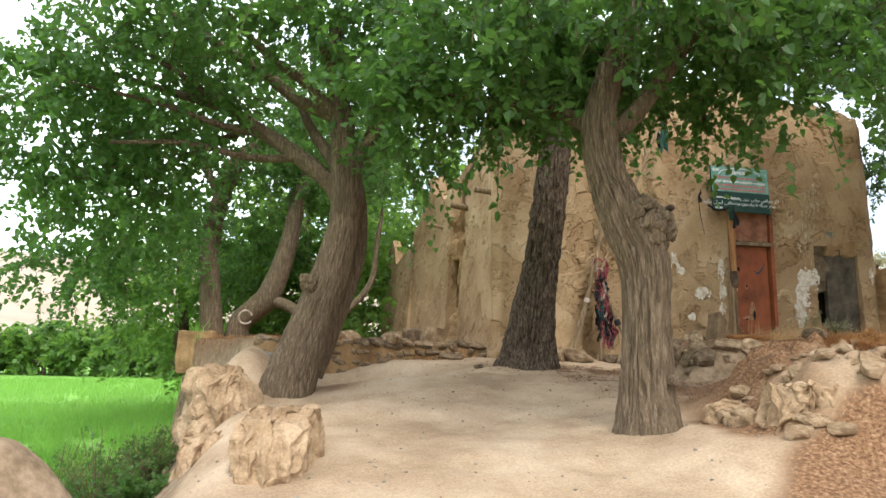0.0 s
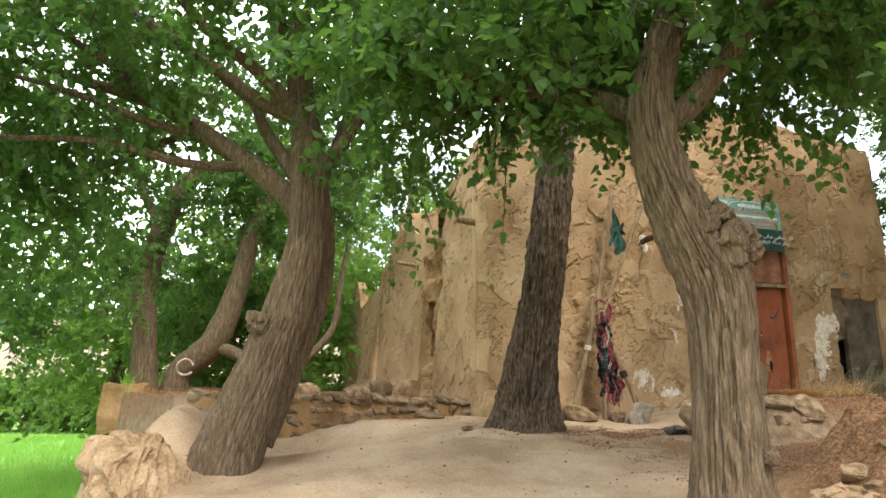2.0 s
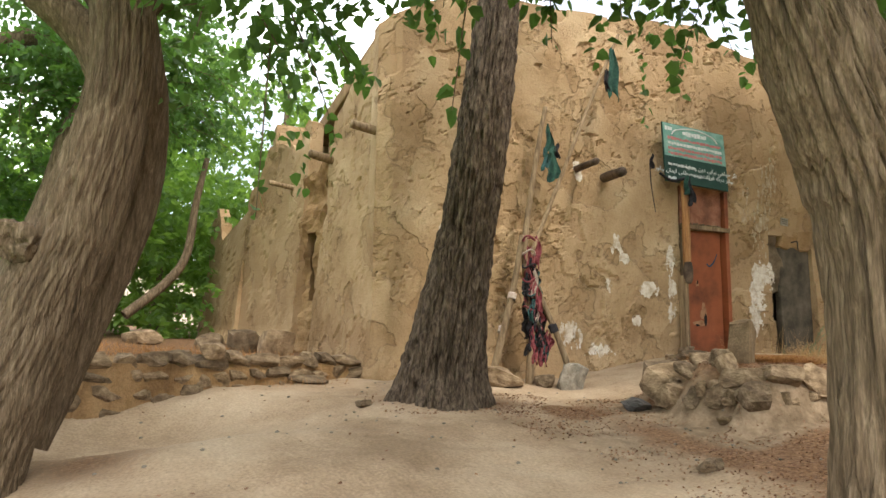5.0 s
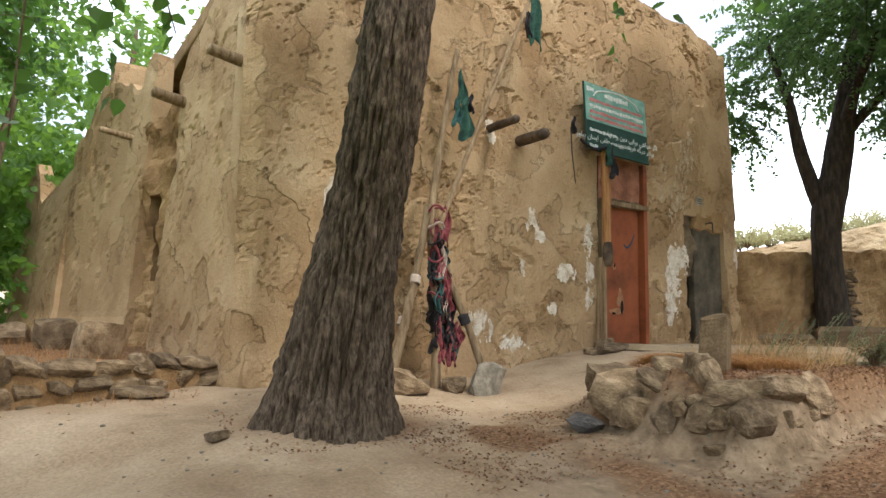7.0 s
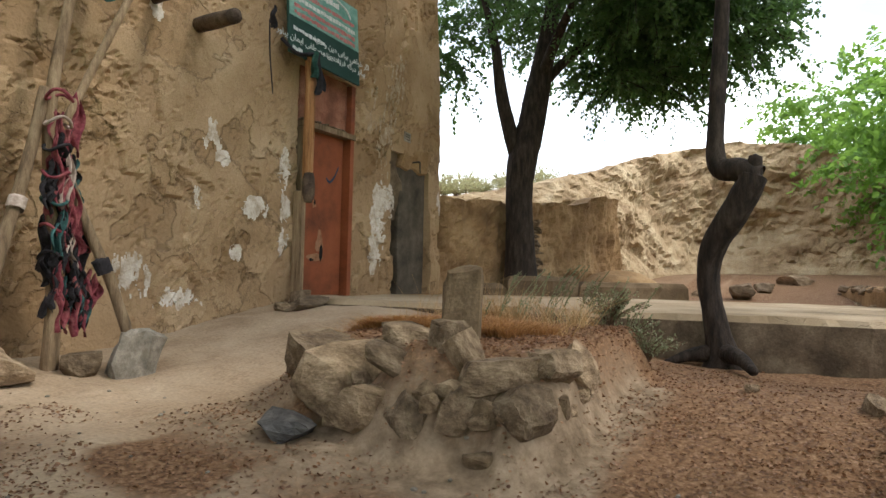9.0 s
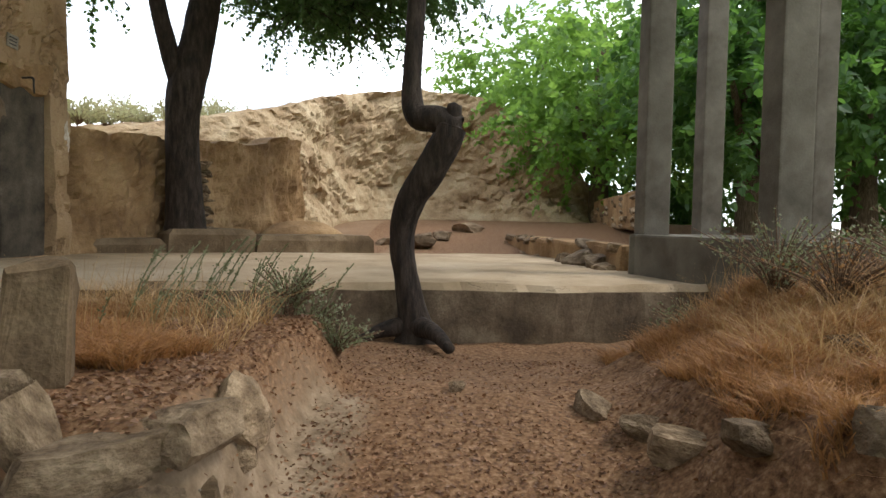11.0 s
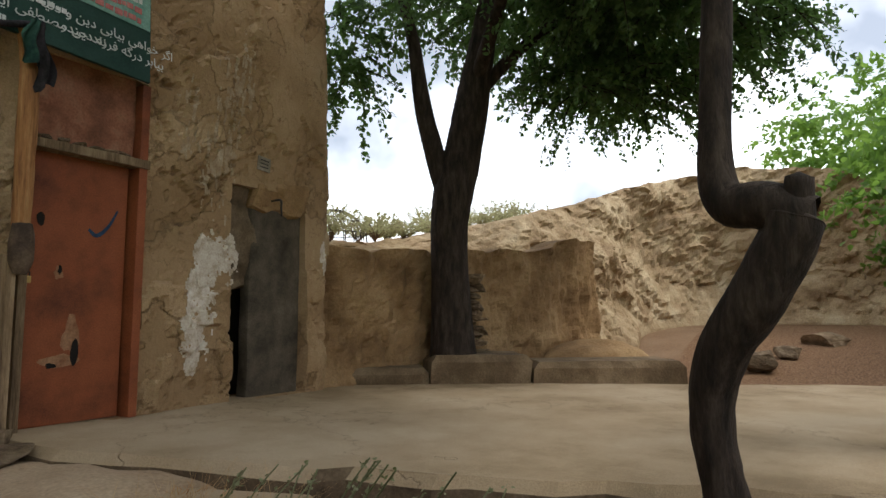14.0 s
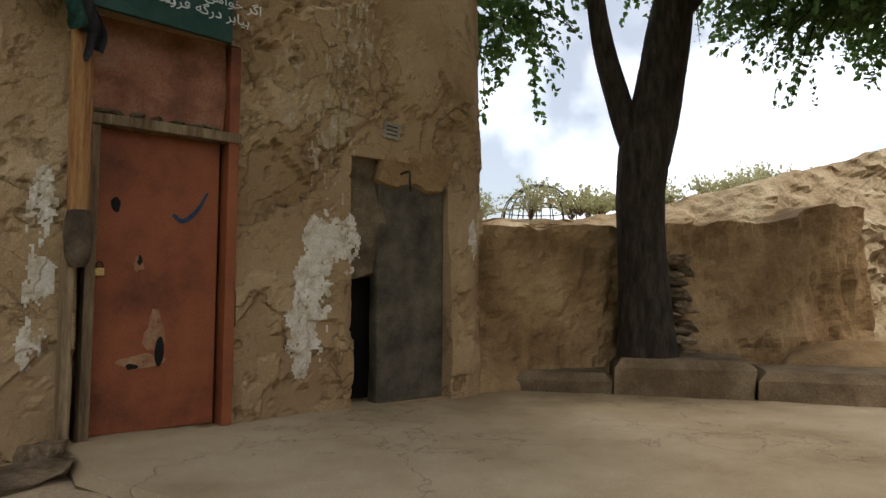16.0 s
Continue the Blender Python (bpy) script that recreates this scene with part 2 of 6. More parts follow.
# Black that stands for unlit depth, in the side doorway and the door's holes.
M_BLACK = material("unlit_depth_black", [(0.012, 0.01, 0.009), (0.02, 0.017, 0.014)], 3, 0.95, 0.0)
M_DARK_METAL = material("dark_iron", [(0.03, 0.028, 0.026), (0.07, 0.06, 0.05)], 12, 0.55, 0.1, 40, metal=0.7)
M_BRASS = material("brass", [(0.45, 0.3, 0.1), (0.6, 0.42, 0.16)], 20, 0.4, 0.0, metal=0.9)
M_BLUE = material("blue_paint", [(0.012, 0.03, 0.07), (0.02, 0.05, 0.1)], 20, 0.6, 0.0)
M_LEAF = leaf_material("mulberry_leaf", (0.028, 0.072, 0.02), (0.075, 0.15, 0.036), (0.15, 0.3, 0.045), 0.48)
M_LEAF_DARK = leaf_material("elm_leaf", (0.03, 0.065, 0.024), (0.07, 0.125, 0.045), (0.14, 0.26, 0.06), 0.45)
M_LEAF_GROVE = leaf_material("grove_leaf", (0.055, 0.125, 0.028), (0.14, 0.25, 0.055), (0.3, 0.48, 0.08), 0.55)
M_LEAF_BRIGHT = leaf_material("sunlit_leaf", (0.045, 0.105, 0.022), (0.11, 0.2, 0.04), (0.24, 0.4, 0.055), 0.5)

# ---- building helpers ----


def mesh_of(name, verts, faces, mat, smooth_faces=False):
    me = bpy.data.meshes.new(name)
    verts, faces = np.asarray(verts, np.float32), np.asarray(faces, np.int32)
    k = faces.shape[1]
    me.vertices.add(len(verts)), me.loops.add(faces.size), me.polygons.add(len(faces))
    me.vertices.foreach_set("co", verts.ravel())
    me.loops.foreach_set("vertex_index", faces.ravel())
    me.polygons.foreach_set("loop_start", np.arange(0, faces.size, k, dtype=np.int32))
    me.polygons.foreach_set("use_smooth", np.full(len(faces), smooth_faces))
    me.update(calc_edges=True)
    me.materials.append(mat)
    return me


def obj(name, me, parent=None, label=""):
    ob = new(name, me)
    if parent is not None:
        ob.parent = parent
    return tagged(ob, label)


def part(name, bm, mat, parent, label="", flat=True):
    """Links a bmesh as one mesh object under a thing or under a part."""
    me = bpy.data.meshes.new(name)
    bm.normal_update()
    bm.to_mesh(me)
    bm.free()
    me.materials.append(mat)
    for p in me.polygons:
        p.use_smooth = not flat
    return obj(name, me, parent, label)


def empty(name, x, y, z, label, category, group="", kind="", rz=0.0):
    ob = new(name)
    ob.empty_display_size = 0.1
    ob.matrix_basis = pose(x, y, z, 0, 0, rz)
    return tagged(ob, label, category, group, kind)


def box(bm, cx, cy, cz, sx, sy, sz, bevel=0.0, rz=0.0, m=None):
    t = Matrix.Translation((cx, cy, cz)) @ Matrix.Rotation(radians(rz), 4, "Z") @ Matrix.Diagonal((sx, sy, sz, 1))
    if m is not None:
        t = m @ t
    g = bmesh.ops.create_cube(bm, size=1, matrix=t)
    if bevel:
        edges = list({e for v in g["verts"] for e in v.link_edges})
        bmesh.ops.bevel(bm, geom=edges, offset=bevel, segments=2, affect="EDGES", profile=0.6)
    return bm


def roughen(bm, amount, scale, seed=0):
    for v in bm.verts:
        p = v.co * scale + Vector((seed * 7.3, seed * 3.1, 0))
        v.co += noise.noise_vector(p) * amount
    return bm


def spline(points, per=8):
    """A smooth line through points (any number of values each)."""
    p = np.array(points, float)
    if len(p) < 3:
        return np.array([p[0] + (p[-1] - p[0]) * k / per for k in range(per + 1)])
    q = np.vstack([2 * p[0] - p[1], p, 2 * p[-1] - p[-2]])
    rows = []
    for i in range(1, len(q) - 2):
        for k in range(per):
            t = k / per
            a, b, c, d = q[i - 1], q[i], q[i + 1], q[i + 2]
            rows.append(0.5 * ((2 * b) + (c - a) * t + (2 * a - 5 * b + 4 * c - d) * t * t + (3 * b - a - 3 * c + d) * t ** 3))
    rows.append(q[-2])
    return np.array(rows)


def tube(points, sides=10, per=6, furrow=0.0, furrows=14, lump=0.0, seed=0, cap=True):
    """Vertices and quads of a limb: points are x, y, z, radius."""
    line = spline(points, per)
    c, r = line[:, :3], np.maximum(line[:, 3], 0.003)
    tan = np.gradient(c, axis=0)
    tan /= np.linalg.norm(tan, axis=1)[:, None] + 1e-9
    ref = np.array([1.0, 0.0, 0.0]) if abs(tan[0][0]) < 0.8 else np.array([0.0, 1.0, 0.0])
    us, vs = [], []
    u = ref - tan[0] * np.dot(ref, tan[0])
    for t in tan:
        u = u - t * np.dot(u, t)
        u = u / np.linalg.norm(u)
        us.append(u), vs.append(np.cross(t, u))
    us, vs = np.array(us), np.array(vs)
    a = np.linspace(0, 2 * np.pi, sides, endpoint=False)
    run = np.concatenate([[0], np.cumsum(np.linalg.norm(np.diff(c, axis=0), axis=1))])
    A, R = np.meshgrid(a, run)
    rad = np.repeat(r[:, None], sides, 1)
    ca, sa = np.cos(A), np.sin(A)
    if furrow:
        w = fbm(ca * furrows / 5 + 9, sa * furrows / 5 + 5, R * 0.9, seed, 3)
        ridge = 1.15 * np.abs(np.sin(A * furrows / 2 + w * 5 + R * 0.6 + 1.6 * vnoise(ca * 2, sa * 2, R * 2.2, seed + 3)))
        rad = rad + furrow * (smooth(0.05, 0.75, ridge) - 0.75) + furrow * 0.5 * vnoise(ca * 7, sa * 7, R * 9, seed + 5)
    if lump:
        rad = rad * (1 + lump * fbm(ca * 1.5, sa * 1.5, R * 2.4, seed + 1, 3))
    v = c[:, None, :] + us[:, None, :] * (ca * rad)[..., None] + vs[:, None, :] * (sa * rad)[..., None]
    n = len(c)
    i, j = np.meshgrid(np.arange(n - 1), np.arange(sides), indexing="ij")
    k = (j + 1) % sides
    f = np.stack([i * sides + j, i * sides + k, (i + 1) * sides + k, (i + 1) * sides + j], -1).reshape(-1, 4)
    v = v.reshape(-1, 3)
    if cap:
        tip = len(v)
        v = np.vstack([v, c[-1] + tan[-1] * r[-1] * 0.4])
        jj = np.arange(0, sides - 1, 2)
        base = (n - 1) * sides
        f = np.vstack([f, np.stack([base + jj, base + jj + 1, base + (jj + 2) % sides, np.full_like(jj, tip)], -1)])
    return v, f


def join(pieces):
    vs, fs, k = [], [], 0
    for v, f in pieces:
        vs.append(v), fs.append(f + k)
        k += len(v)
    return np.vstack(vs), np.vstack(fs)


def leaves_at(points, out, size, rng, droop=0.5):
    """Folded leaf blades at points; out: the way each points."""
    n = len(points)
    d = out + rng.normal(0, 0.45, (n, 3)) + np.array([0, 0, -droop])
    d /= np.linalg.norm(d, axis=1)[:, None] + 1e-9
    side = np.cross(d, rng.normal(0, 0.6, (n, 3)) + np.array([0, 0, 1.0]))
    side /= np.linalg.norm(side, axis=1)[:, None] + 1e-9
    nrm = np.cross(side, d)
    L = (size * rng.uniform(0.6, 1.25, n))[:, None]
    W = L * rng.uniform(0.3, 0.42, n)[:, None]
    fold = L * rng.uniform(0.04, 0.16, n)[:, None]
    p = points
    v = np.stack([p, p + d * L * 0.22 + side * W + nrm * fold, p + d * L * 0.62 + side * W * 0.75 + nrm * fold * 0.6, p + d * L,
                  p + d * L * 0.62 - side * W * 0.75 + nrm * fold * 0.6, p + d * L * 0.22 - side * W + nrm * fold], 1).reshape(-1, 3)
    b = np.arange(n)[:, None] * 6
    f = np.stack([b + [0, 1, 2, 3], b + [0, 3, 4, 5]], 1).reshape(-1, 4)
    return v, f


def twigs_in(blobs, count, rng, length=0.8, per=26, toward=None):
    """Leafy twigs spread through blobs (centre, radii, weight): leaf points, their ways, and twig lines."""
    w = np.array([b[2] for b in blobs], float)
    which = rng.choice(len(blobs), count, p=w / w.sum())
    pts, outs, lines = [], [], []
    for k in which:
        c, r = np.array(blobs[k][0], float), np.array(blobs[k][1], float)
        d = rng.normal(0, 1, 3)
        d /= np.linalg.norm(d)
        start = c + d * r * rng.uniform(0.25, 1.0) ** 0.6
        way = d * [1, 1, 0.5] + rng.normal(0, 0.5, 3)
        way /= np.linalg.norm(way)
        L = length * rng.uniform(0.5, 1.3)
        t = np.linspace(0, 1, per)[:, None]
        line = start + way * L * t + np.array([0, 0, -0.35 * L]) * t ** 2
        lines.append(line)
        pts.append(line + rng.normal(0, 0.035 * length, (per, 3)))
        sgn = np.where(np.arange(per) % 2, 1, -1)[:, None]
        outs.append(way * 0.5 + sgn * np.cross(way, rng.normal(0, 1, 3)))
    return np.vstack(pts), np.vstack(outs), lines


def tree(name, trunk, limbs, blobs, twigs, leaf, bark, leaf_mat, label, seed, sides=20, furrow=0.012, furrows=14, lump=0.06, per=8, twig_len=0.8, leaves_per=26, droop=0.5, knots=(), group="", stems=True):
    """A tree: trunk, each limb, and a crown of single leaves on twigs."""
    rng = np.random.default_rng(seed)
    root = empty(name, trunk[0][0], trunk[0][1], trunk[0][2], label, "tree", group)
    off = np.array(trunk[0][:3])

    def local(v):
        return v - off

    v, f = tube(trunk, sides, per, furrow, furrows, lump, seed)
    obj("trunk", mesh_of("trunk", local(v), f, bark, True), root)
    for i, limb in enumerate(limbs):
        v, f = tube(limb, max(8, sides // 2), 6, furrow * 0.4, furrows, lump, seed + i + 1)
        obj("limb", mesh_of("limb", local(v), f, bark, True), root)
    for i, (x, y, z, r) in enumerate(knots):
        bm = bmesh.new()
        bmesh.ops.create_icosphere(bm, subdivisions=4, radius=r)
        roughen(bm, r * 0.55, 1.1 / r, seed + i)
        roughen(bm, r * 0.2, 3.5 / r, seed + i)
        ob = part("knot", bm, bark, root, "", False)
        ob.location = Vector((x, y, z)) - Vector(off)
    if blobs:
        p, o, lines = twigs_in(blobs, twigs, rng, twig_len, leaves_per)
        v, f = leaves_at(p, o, leaf, rng, droop)
        crown = tagged(obj("crown", mesh_of("crown", local(v), f, leaf_mat), root), kind="stuff")
        if stems:
            pieces = [tube([(*q[0], 0.009), (*q[len(q) // 2], 0.006), (*q[-1], 0.003)], 4, 3, cap=False) for q in lines[::2]]
            v, f = join(pieces)
            tagged(obj("twig_mass", mesh_of("twig_mass", local(v), f, bark), crown), kind="stuff")
    return root

# ---- ground ----
SLAB_Z = 1.56


def ground_height(x, y):
    x, y = np.asarray(x, float), np.asarray(y, float)
    # the walked slope, rising to the shrine
    h = np.interp(y, [-8, -3, 0, 3.5, 5.7, 7.3, 9.0, 10.6, 12.5, 16], [-0.5, -0.3, -0.2, 0.0, 0.33, 0.45, 0.78, 0.98, 1.1, 1.2])
    h = h + 0.1 * smooth(2.2, 4.5, x) * smooth(2, 5, y) * (1 - smooth(7.0, 8.5, y)) * 2.2
    # climb eastwards along the litter path
    east = smooth(3.6, 7.6, x)
    h = h + east * (1.06 - h) * smooth(6.4, 7.6, y) * (1 - smooth(9.5, 11.0, y))
    h = h + smooth(5.6, 8.6, x) * (1.5 - h) * smooth(9.6, 11.6, y)
    # the grassy bank to the south of the litter path
    bank = smooth(4.25, 5.4, x - 0.1 * (y - 5.6) + 0.25 * vnoise(x * 1.7, y * 1.7, 0, 14)) * (1 - smooth(6.75, 7.45, y - 0.1 * (x - 6.5))) * smooth(4.1, 5.3, y + 0.3 * vnoise(x * 1.5, y * 1.5, 0, 15)) * (1 - smooth(8.5, 9.4, x + 0.3 * (y - 6)))
    h = h + bank * (1.24 + 0.42 * smooth(6.0, 7.6, x) * smooth(7.2, 6.1, y) - h + 0.1 * vnoise(x * 1.3, y * 1.3, 3.0, 4))
    h = h + bank * (1 - smooth(6.2, 7.4, x)) * (0.3 * np.abs(fbm(x * 1.6, y * 1.6, 0, 61, 4)) + 0.2 * np.abs(fbm(x * 4.2, y * 4.2, 0, 62, 3)) - 0.08)
    front = smooth(8.4, 9.2, x + 0.35 * (y - 6.5)) * (1 - smooth(10.0, 10.4, x)) * smooth(4.2, 5.4, y) * (1 - smooth(8.0, 9.0, y))
    h = h + front * (1.0 - h)
    # the low mound with the headstone
    core = smooth(5.44, 5.92, x - 0.35 * smooth(9.3, 10.3, y) + 0.1 * vnoise(x * 3, y * 3, 0, 8)) * (1 - smooth(7.9, 8.7, x)) * smooth(8.56, 8.84, y - 0.03 * (x - 5.6) + 0.08 * vnoise(x * 3, y * 3, 0, 9)) * (1 - smooth(10.2, 10.9, y))
    h = h + core * np.maximum(0, 1.44 - h)
    # under and behind the cement floor
    yard = smooth(10.2, 10.9, x + 0.25 * smooth(7, 9, y)) * smooth(-4.0, 1.0, y)
    h = h + yard * (1.42 - h)
    rise = smooth(15.0, 24.0, x - 0.25 * (y - 9))
    h = h + rise * 0.72 * smooth(-2, 2, y)
    # terrace to the west of the shrine
    edge = smooth(0.0, 0.35, y - terrace_edge(x))
    terr = edge * (1 - smooth(3.2, 3.6, x)) * smooth(-3.6, -3.2, x + 0.0 * y)
    h = h + terr * (1.36 + 0.06 * smooth(2, -2, x) + 0.03 * (y - 12) * smooth(12, 20, y) - h)
    # western slope: down to the ditch and the green field
    ridge = 0.25 - 0.10 * np.clip(y - 4, 0, 8)
    west = smooth(0.0, 1.9, ridge - x) * (1 - terr)
    low = -0.95 + 0.0 * x
    h = h + west * (low - h)
    # humps beside the path
    for cx, cy, rx, ry, top in ((-1.0, 10.4, 0.7, 0.9, 0.55), (-2.5, 5.4, 0.85, 0.9, 1.35), (0.1, 9.0, 0.9, 1.0, -0.2), (4.4, 5.0, 0.8, 0.8, 0.12), (-0.9, 9.3, 0.6, 0.7, 0.2), (-1.55, 4.4, 0.8, 0.7, 1.5), (0.9, 10.65, 1.5, 0.75, -0.34)):
        d = ((x - cx) / rx) ** 2 + ((y - cy) / ry) ** 2
        h = h + top * np.exp(-d ** 1.5)
    # relief
    close = np.exp(-np.clip(np.hypot(x - 4, y - 6) - 8, 0, None) / 8)
    rough = 0.62 + 0.7 * west + 0.8 * bank
    h = h + close * (0.05 * fbm(x * 0.8, y * 0.8, 0, 11, 4) + rough * 0.05 * fbm(x * 3.1, y * 3.1, 0, 21, 4))
    far = np.hypot(x, y - 5)
    h = h + smooth(40, 400, far) * 6 * fbm(x * 0.006, y * 0.006, 0, 31, 3)
    h = h + smooth(90, 300, y - 0.25 * x) * smooth(40, -60, x - 0.1 * y) * 42 * (0.75 + 0.5 * fbm(x * 0.008, y * 0.008, 0, 41, 4))
    return h


def terrace_edge(x):
    """Where the dry-stone wall stands: its y along x."""
    return np.interp(x, [-3.2, -2.6, -0.7, 0.6, 1.9, 3.3], [16.8, 15.0, 11.0, 11.35, 12.2, 13.0])


def stretched(lo, hi, step, far):
    mid = np.arange(lo, hi + step / 2, step)
    k, out = step, []
    d = 0.0
    while d < far:
        k *= 1.16
        d += k
        out.append(d)
    out = np.array(out)
    return np.concatenate([lo - out[::-1], mid, hi + out])


def make_ground():
    xs, ys = stretched(-4.5, 11.0, 0.065, 2500), stretched(-1.5, 14.0, 0.065, 2500)
    X, Y = np.meshgrid(xs, ys)
    Z = ground_height(X, Y)
    v = np.stack([X, Y, Z], -1).reshape(-1, 3)
    nx, ny = len(xs), len(ys)
    i, j = np.meshgrid(np.arange(ny - 1), np.arange(nx - 1), indexing="ij")
    f = np.stack([i * nx + j, i * nx + j + 1, (i + 1) * nx + j + 1, (i + 1) * nx + j], -1).reshape(-1, 4)
    me = mesh_of("ground", v, f, M_GROUND, True)
    x, y = v[:, 0], v[:, 1]
    wob = 0.35 * fbm(x * 0.9, y * 0.9, 0, 51, 4)
    litter = np.maximum.reduce([
        smooth(4.3, 5.2, x + 2 * wob) * (1 - smooth(9.2, 10.2, y + wob)) * smooth(5.2, 6.4, y + wob + 0.6 * (x - 5.6)),
        (0.95 - 0.5 * (1 - smooth(5.7, 6.3, y + wob)) * smooth(4.4, 4.9, x)) * smooth(4.0, 4.8, x + 2 * wob - 0.2 * (y - 6)) * smooth(3.9, 5.0, y + 2.4 * wob) * (1 - smooth(9.0, 10.0, y)),
        0.85 * smooth(0.25, 0.6, np.exp(-(((x - 4.9) / 1.3) ** 2 + ((y - 4.0 + 2 * wob) / 0.8) ** 2)) + wob),
        0.9 * smooth(0.35, 0.75, smooth(4.0, 5.0, x) * (1 - smooth(0.2, 0.5, np.abs(y - 10.1 - wob)))),
        0.8 * np.exp(-(((x - 3.9) / 1.0) ** 2 + ((y - 10.9 + wob) / 0.6) ** 2)),
        0.9 * smooth(0.1, 0.5, y - terrace_edge(x)) * (1 - smooth(3.2, 3.6, x)) * smooth(-3.6, -3.0, x),
        0.62 * smooth(14.6, 16.2, x + wob + 0.6 * (y - 9)) * smooth(3, 5, y) * (1 - smooth(30, 40, x)),
        0.7 * np.exp(-(((x - 0.7) / 0.6) ** 2 + ((y - 9.6 + wob) / 0.7) ** 2)),
    ])
    bare = np.exp(-((x - 5.45) / 0.3) ** 2) * smooth(8.3, 8.7, y) * (1 - smooth(10.2, 10.8, y)) + np.exp(-((y - 8.6) / 0.2) ** 2) * smooth(5.2, 5.5, x) * (1 - smooth(7.4, 8.0, x))
    litter = np.clip(litter - bare, 0, 1) * (1 - smooth(9.9, 10.3, x) * (1 - smooth(13.5, 14.5, x)))
    green = smooth(0.4, 1.4, (-1.6 - 0.16 * np.clip(y - 4, 0, 8)) - x + wob) * (1 - smooth(-0.4, 0.3, v[:, 2]))
    gullied = smooth(0.0, 0.8, -0.1 * np.clip(y - 4, 0, 8) - 0.1 - x) * (1 - smooth(0.2, 1.0, green)) * (y > 4)
    far = smooth(60, 130, np.hypot(x, y))
    for key, val in (("earth", np.clip(bare * 1.3 + 0.75 * np.exp(-(((x - 4.9) / 0.9) ** 2 + ((y - 8.9 + wob) / 1.0) ** 2)) + 0.75 * smooth(0.05, 0.3, gullied), 0, 1)), ("litter", litter), ("green", green * (1 - far)), ("far", far)):
        at = me.attributes.new(key, "FLOAT", "POINT")
        at.data.foreach_set("value", val.astype(np.float32))
    return tagged(obj("ground", me), "pale dusty earth with brown leaf litter and a green field", "ground", kind="structure")


def ground_material():
    m = material("dusty_earth", [(0.23, 0.155, 0.09), (0.335, 0.24, 0.15), (0.41, 0.31, 0.205)], 0.9, 0.98, 0.45, 18, fine=45, dist=0.03)
    n, l = m.node_tree.nodes, m.node_tree.links
    b = n["Principled BSDF"]
    col = b.inputs["Base Color"].links[0].from_socket
    tex = n.new("ShaderNodeTexCoord")

    def layer(col, key, colours, scale, lo, hi, jag):
        at, nz, rmp, add, mr, mx = (n.new(k) for k in ("ShaderNodeAttribute", "ShaderNodeTexNoise", "ShaderNodeValToRGB", "ShaderNodeMath", "ShaderNodeMapRange", "ShaderNodeMix"))
        mx.data_type = "RGBA"
        at.attribute_name = key
        nz.inputs["Scale"].default_value, nz.inputs["Detail"].default_value, nz.inputs["Roughness"].default_value = scale, 8, 0.7
        l.new(tex.outputs["Object"], nz.inputs["Vector"])
        e = rmp.color_ramp.elements
        while len(e) < len(colours):
            e.new(0.5)
        for i, c in enumerate(colours):
            e[i].position, e[i].color = 0.36 + 0.28 * i / (len(colours) - 1), (*c, 1)
        l.new(nz.outputs["Fac"], rmp.inputs["Fac"])
        add.operation = "MULTIPLY_ADD"
        add.inputs[1].default_value = jag
        l.new(nz.outputs["Fac"], add.inputs[0]), l.new(at.outputs["Fac"], add.inputs[2])
        mr.inputs["From Min"].default_value, mr.inputs["From Max"].default_value = lo + jag * 0.5, hi + jag * 0.5
        l.new(add.outputs[0], mr.inputs["Value"])
        l.new(mr.outputs["Result"], mx.inputs[0]), l.new(col, mx.inputs[6]), l.new(rmp.outputs["Color"], mx.inputs[7])
        return mx.outputs[2]

    col = layer(col, "earth", [(0.13, 0.09, 0.052), (0.22, 0.155, 0.095), (0.31, 0.23, 0.15)], 6.0, 0.2, 0.7, 0.5)
    col = layer(col, "litter", [(0.065, 0.03, 0.014), (0.135, 0.07, 0.032), (0.2, 0.112, 0.055), (0.29, 0.18, 0.105)], 32.0, 0.25, 0.75, 0.7)
    col = layer(col, "green", [(0.09, 0.2, 0.03), (0.16, 0.33, 0.05), (0.24, 0.42, 0.08)], 9.0, 0.3, 0.6, 0.3)
    col = layer(col, "far", [(0.3, 0.23, 0.16), (0.4, 0.32, 0.24)], 0.03, 0.3, 0.7, 0.1)
    l.new(col, b.inputs["Base Color"])
    return m


M_GROUND = ground_material()
make_ground()

# ---- the shrine: walls ----


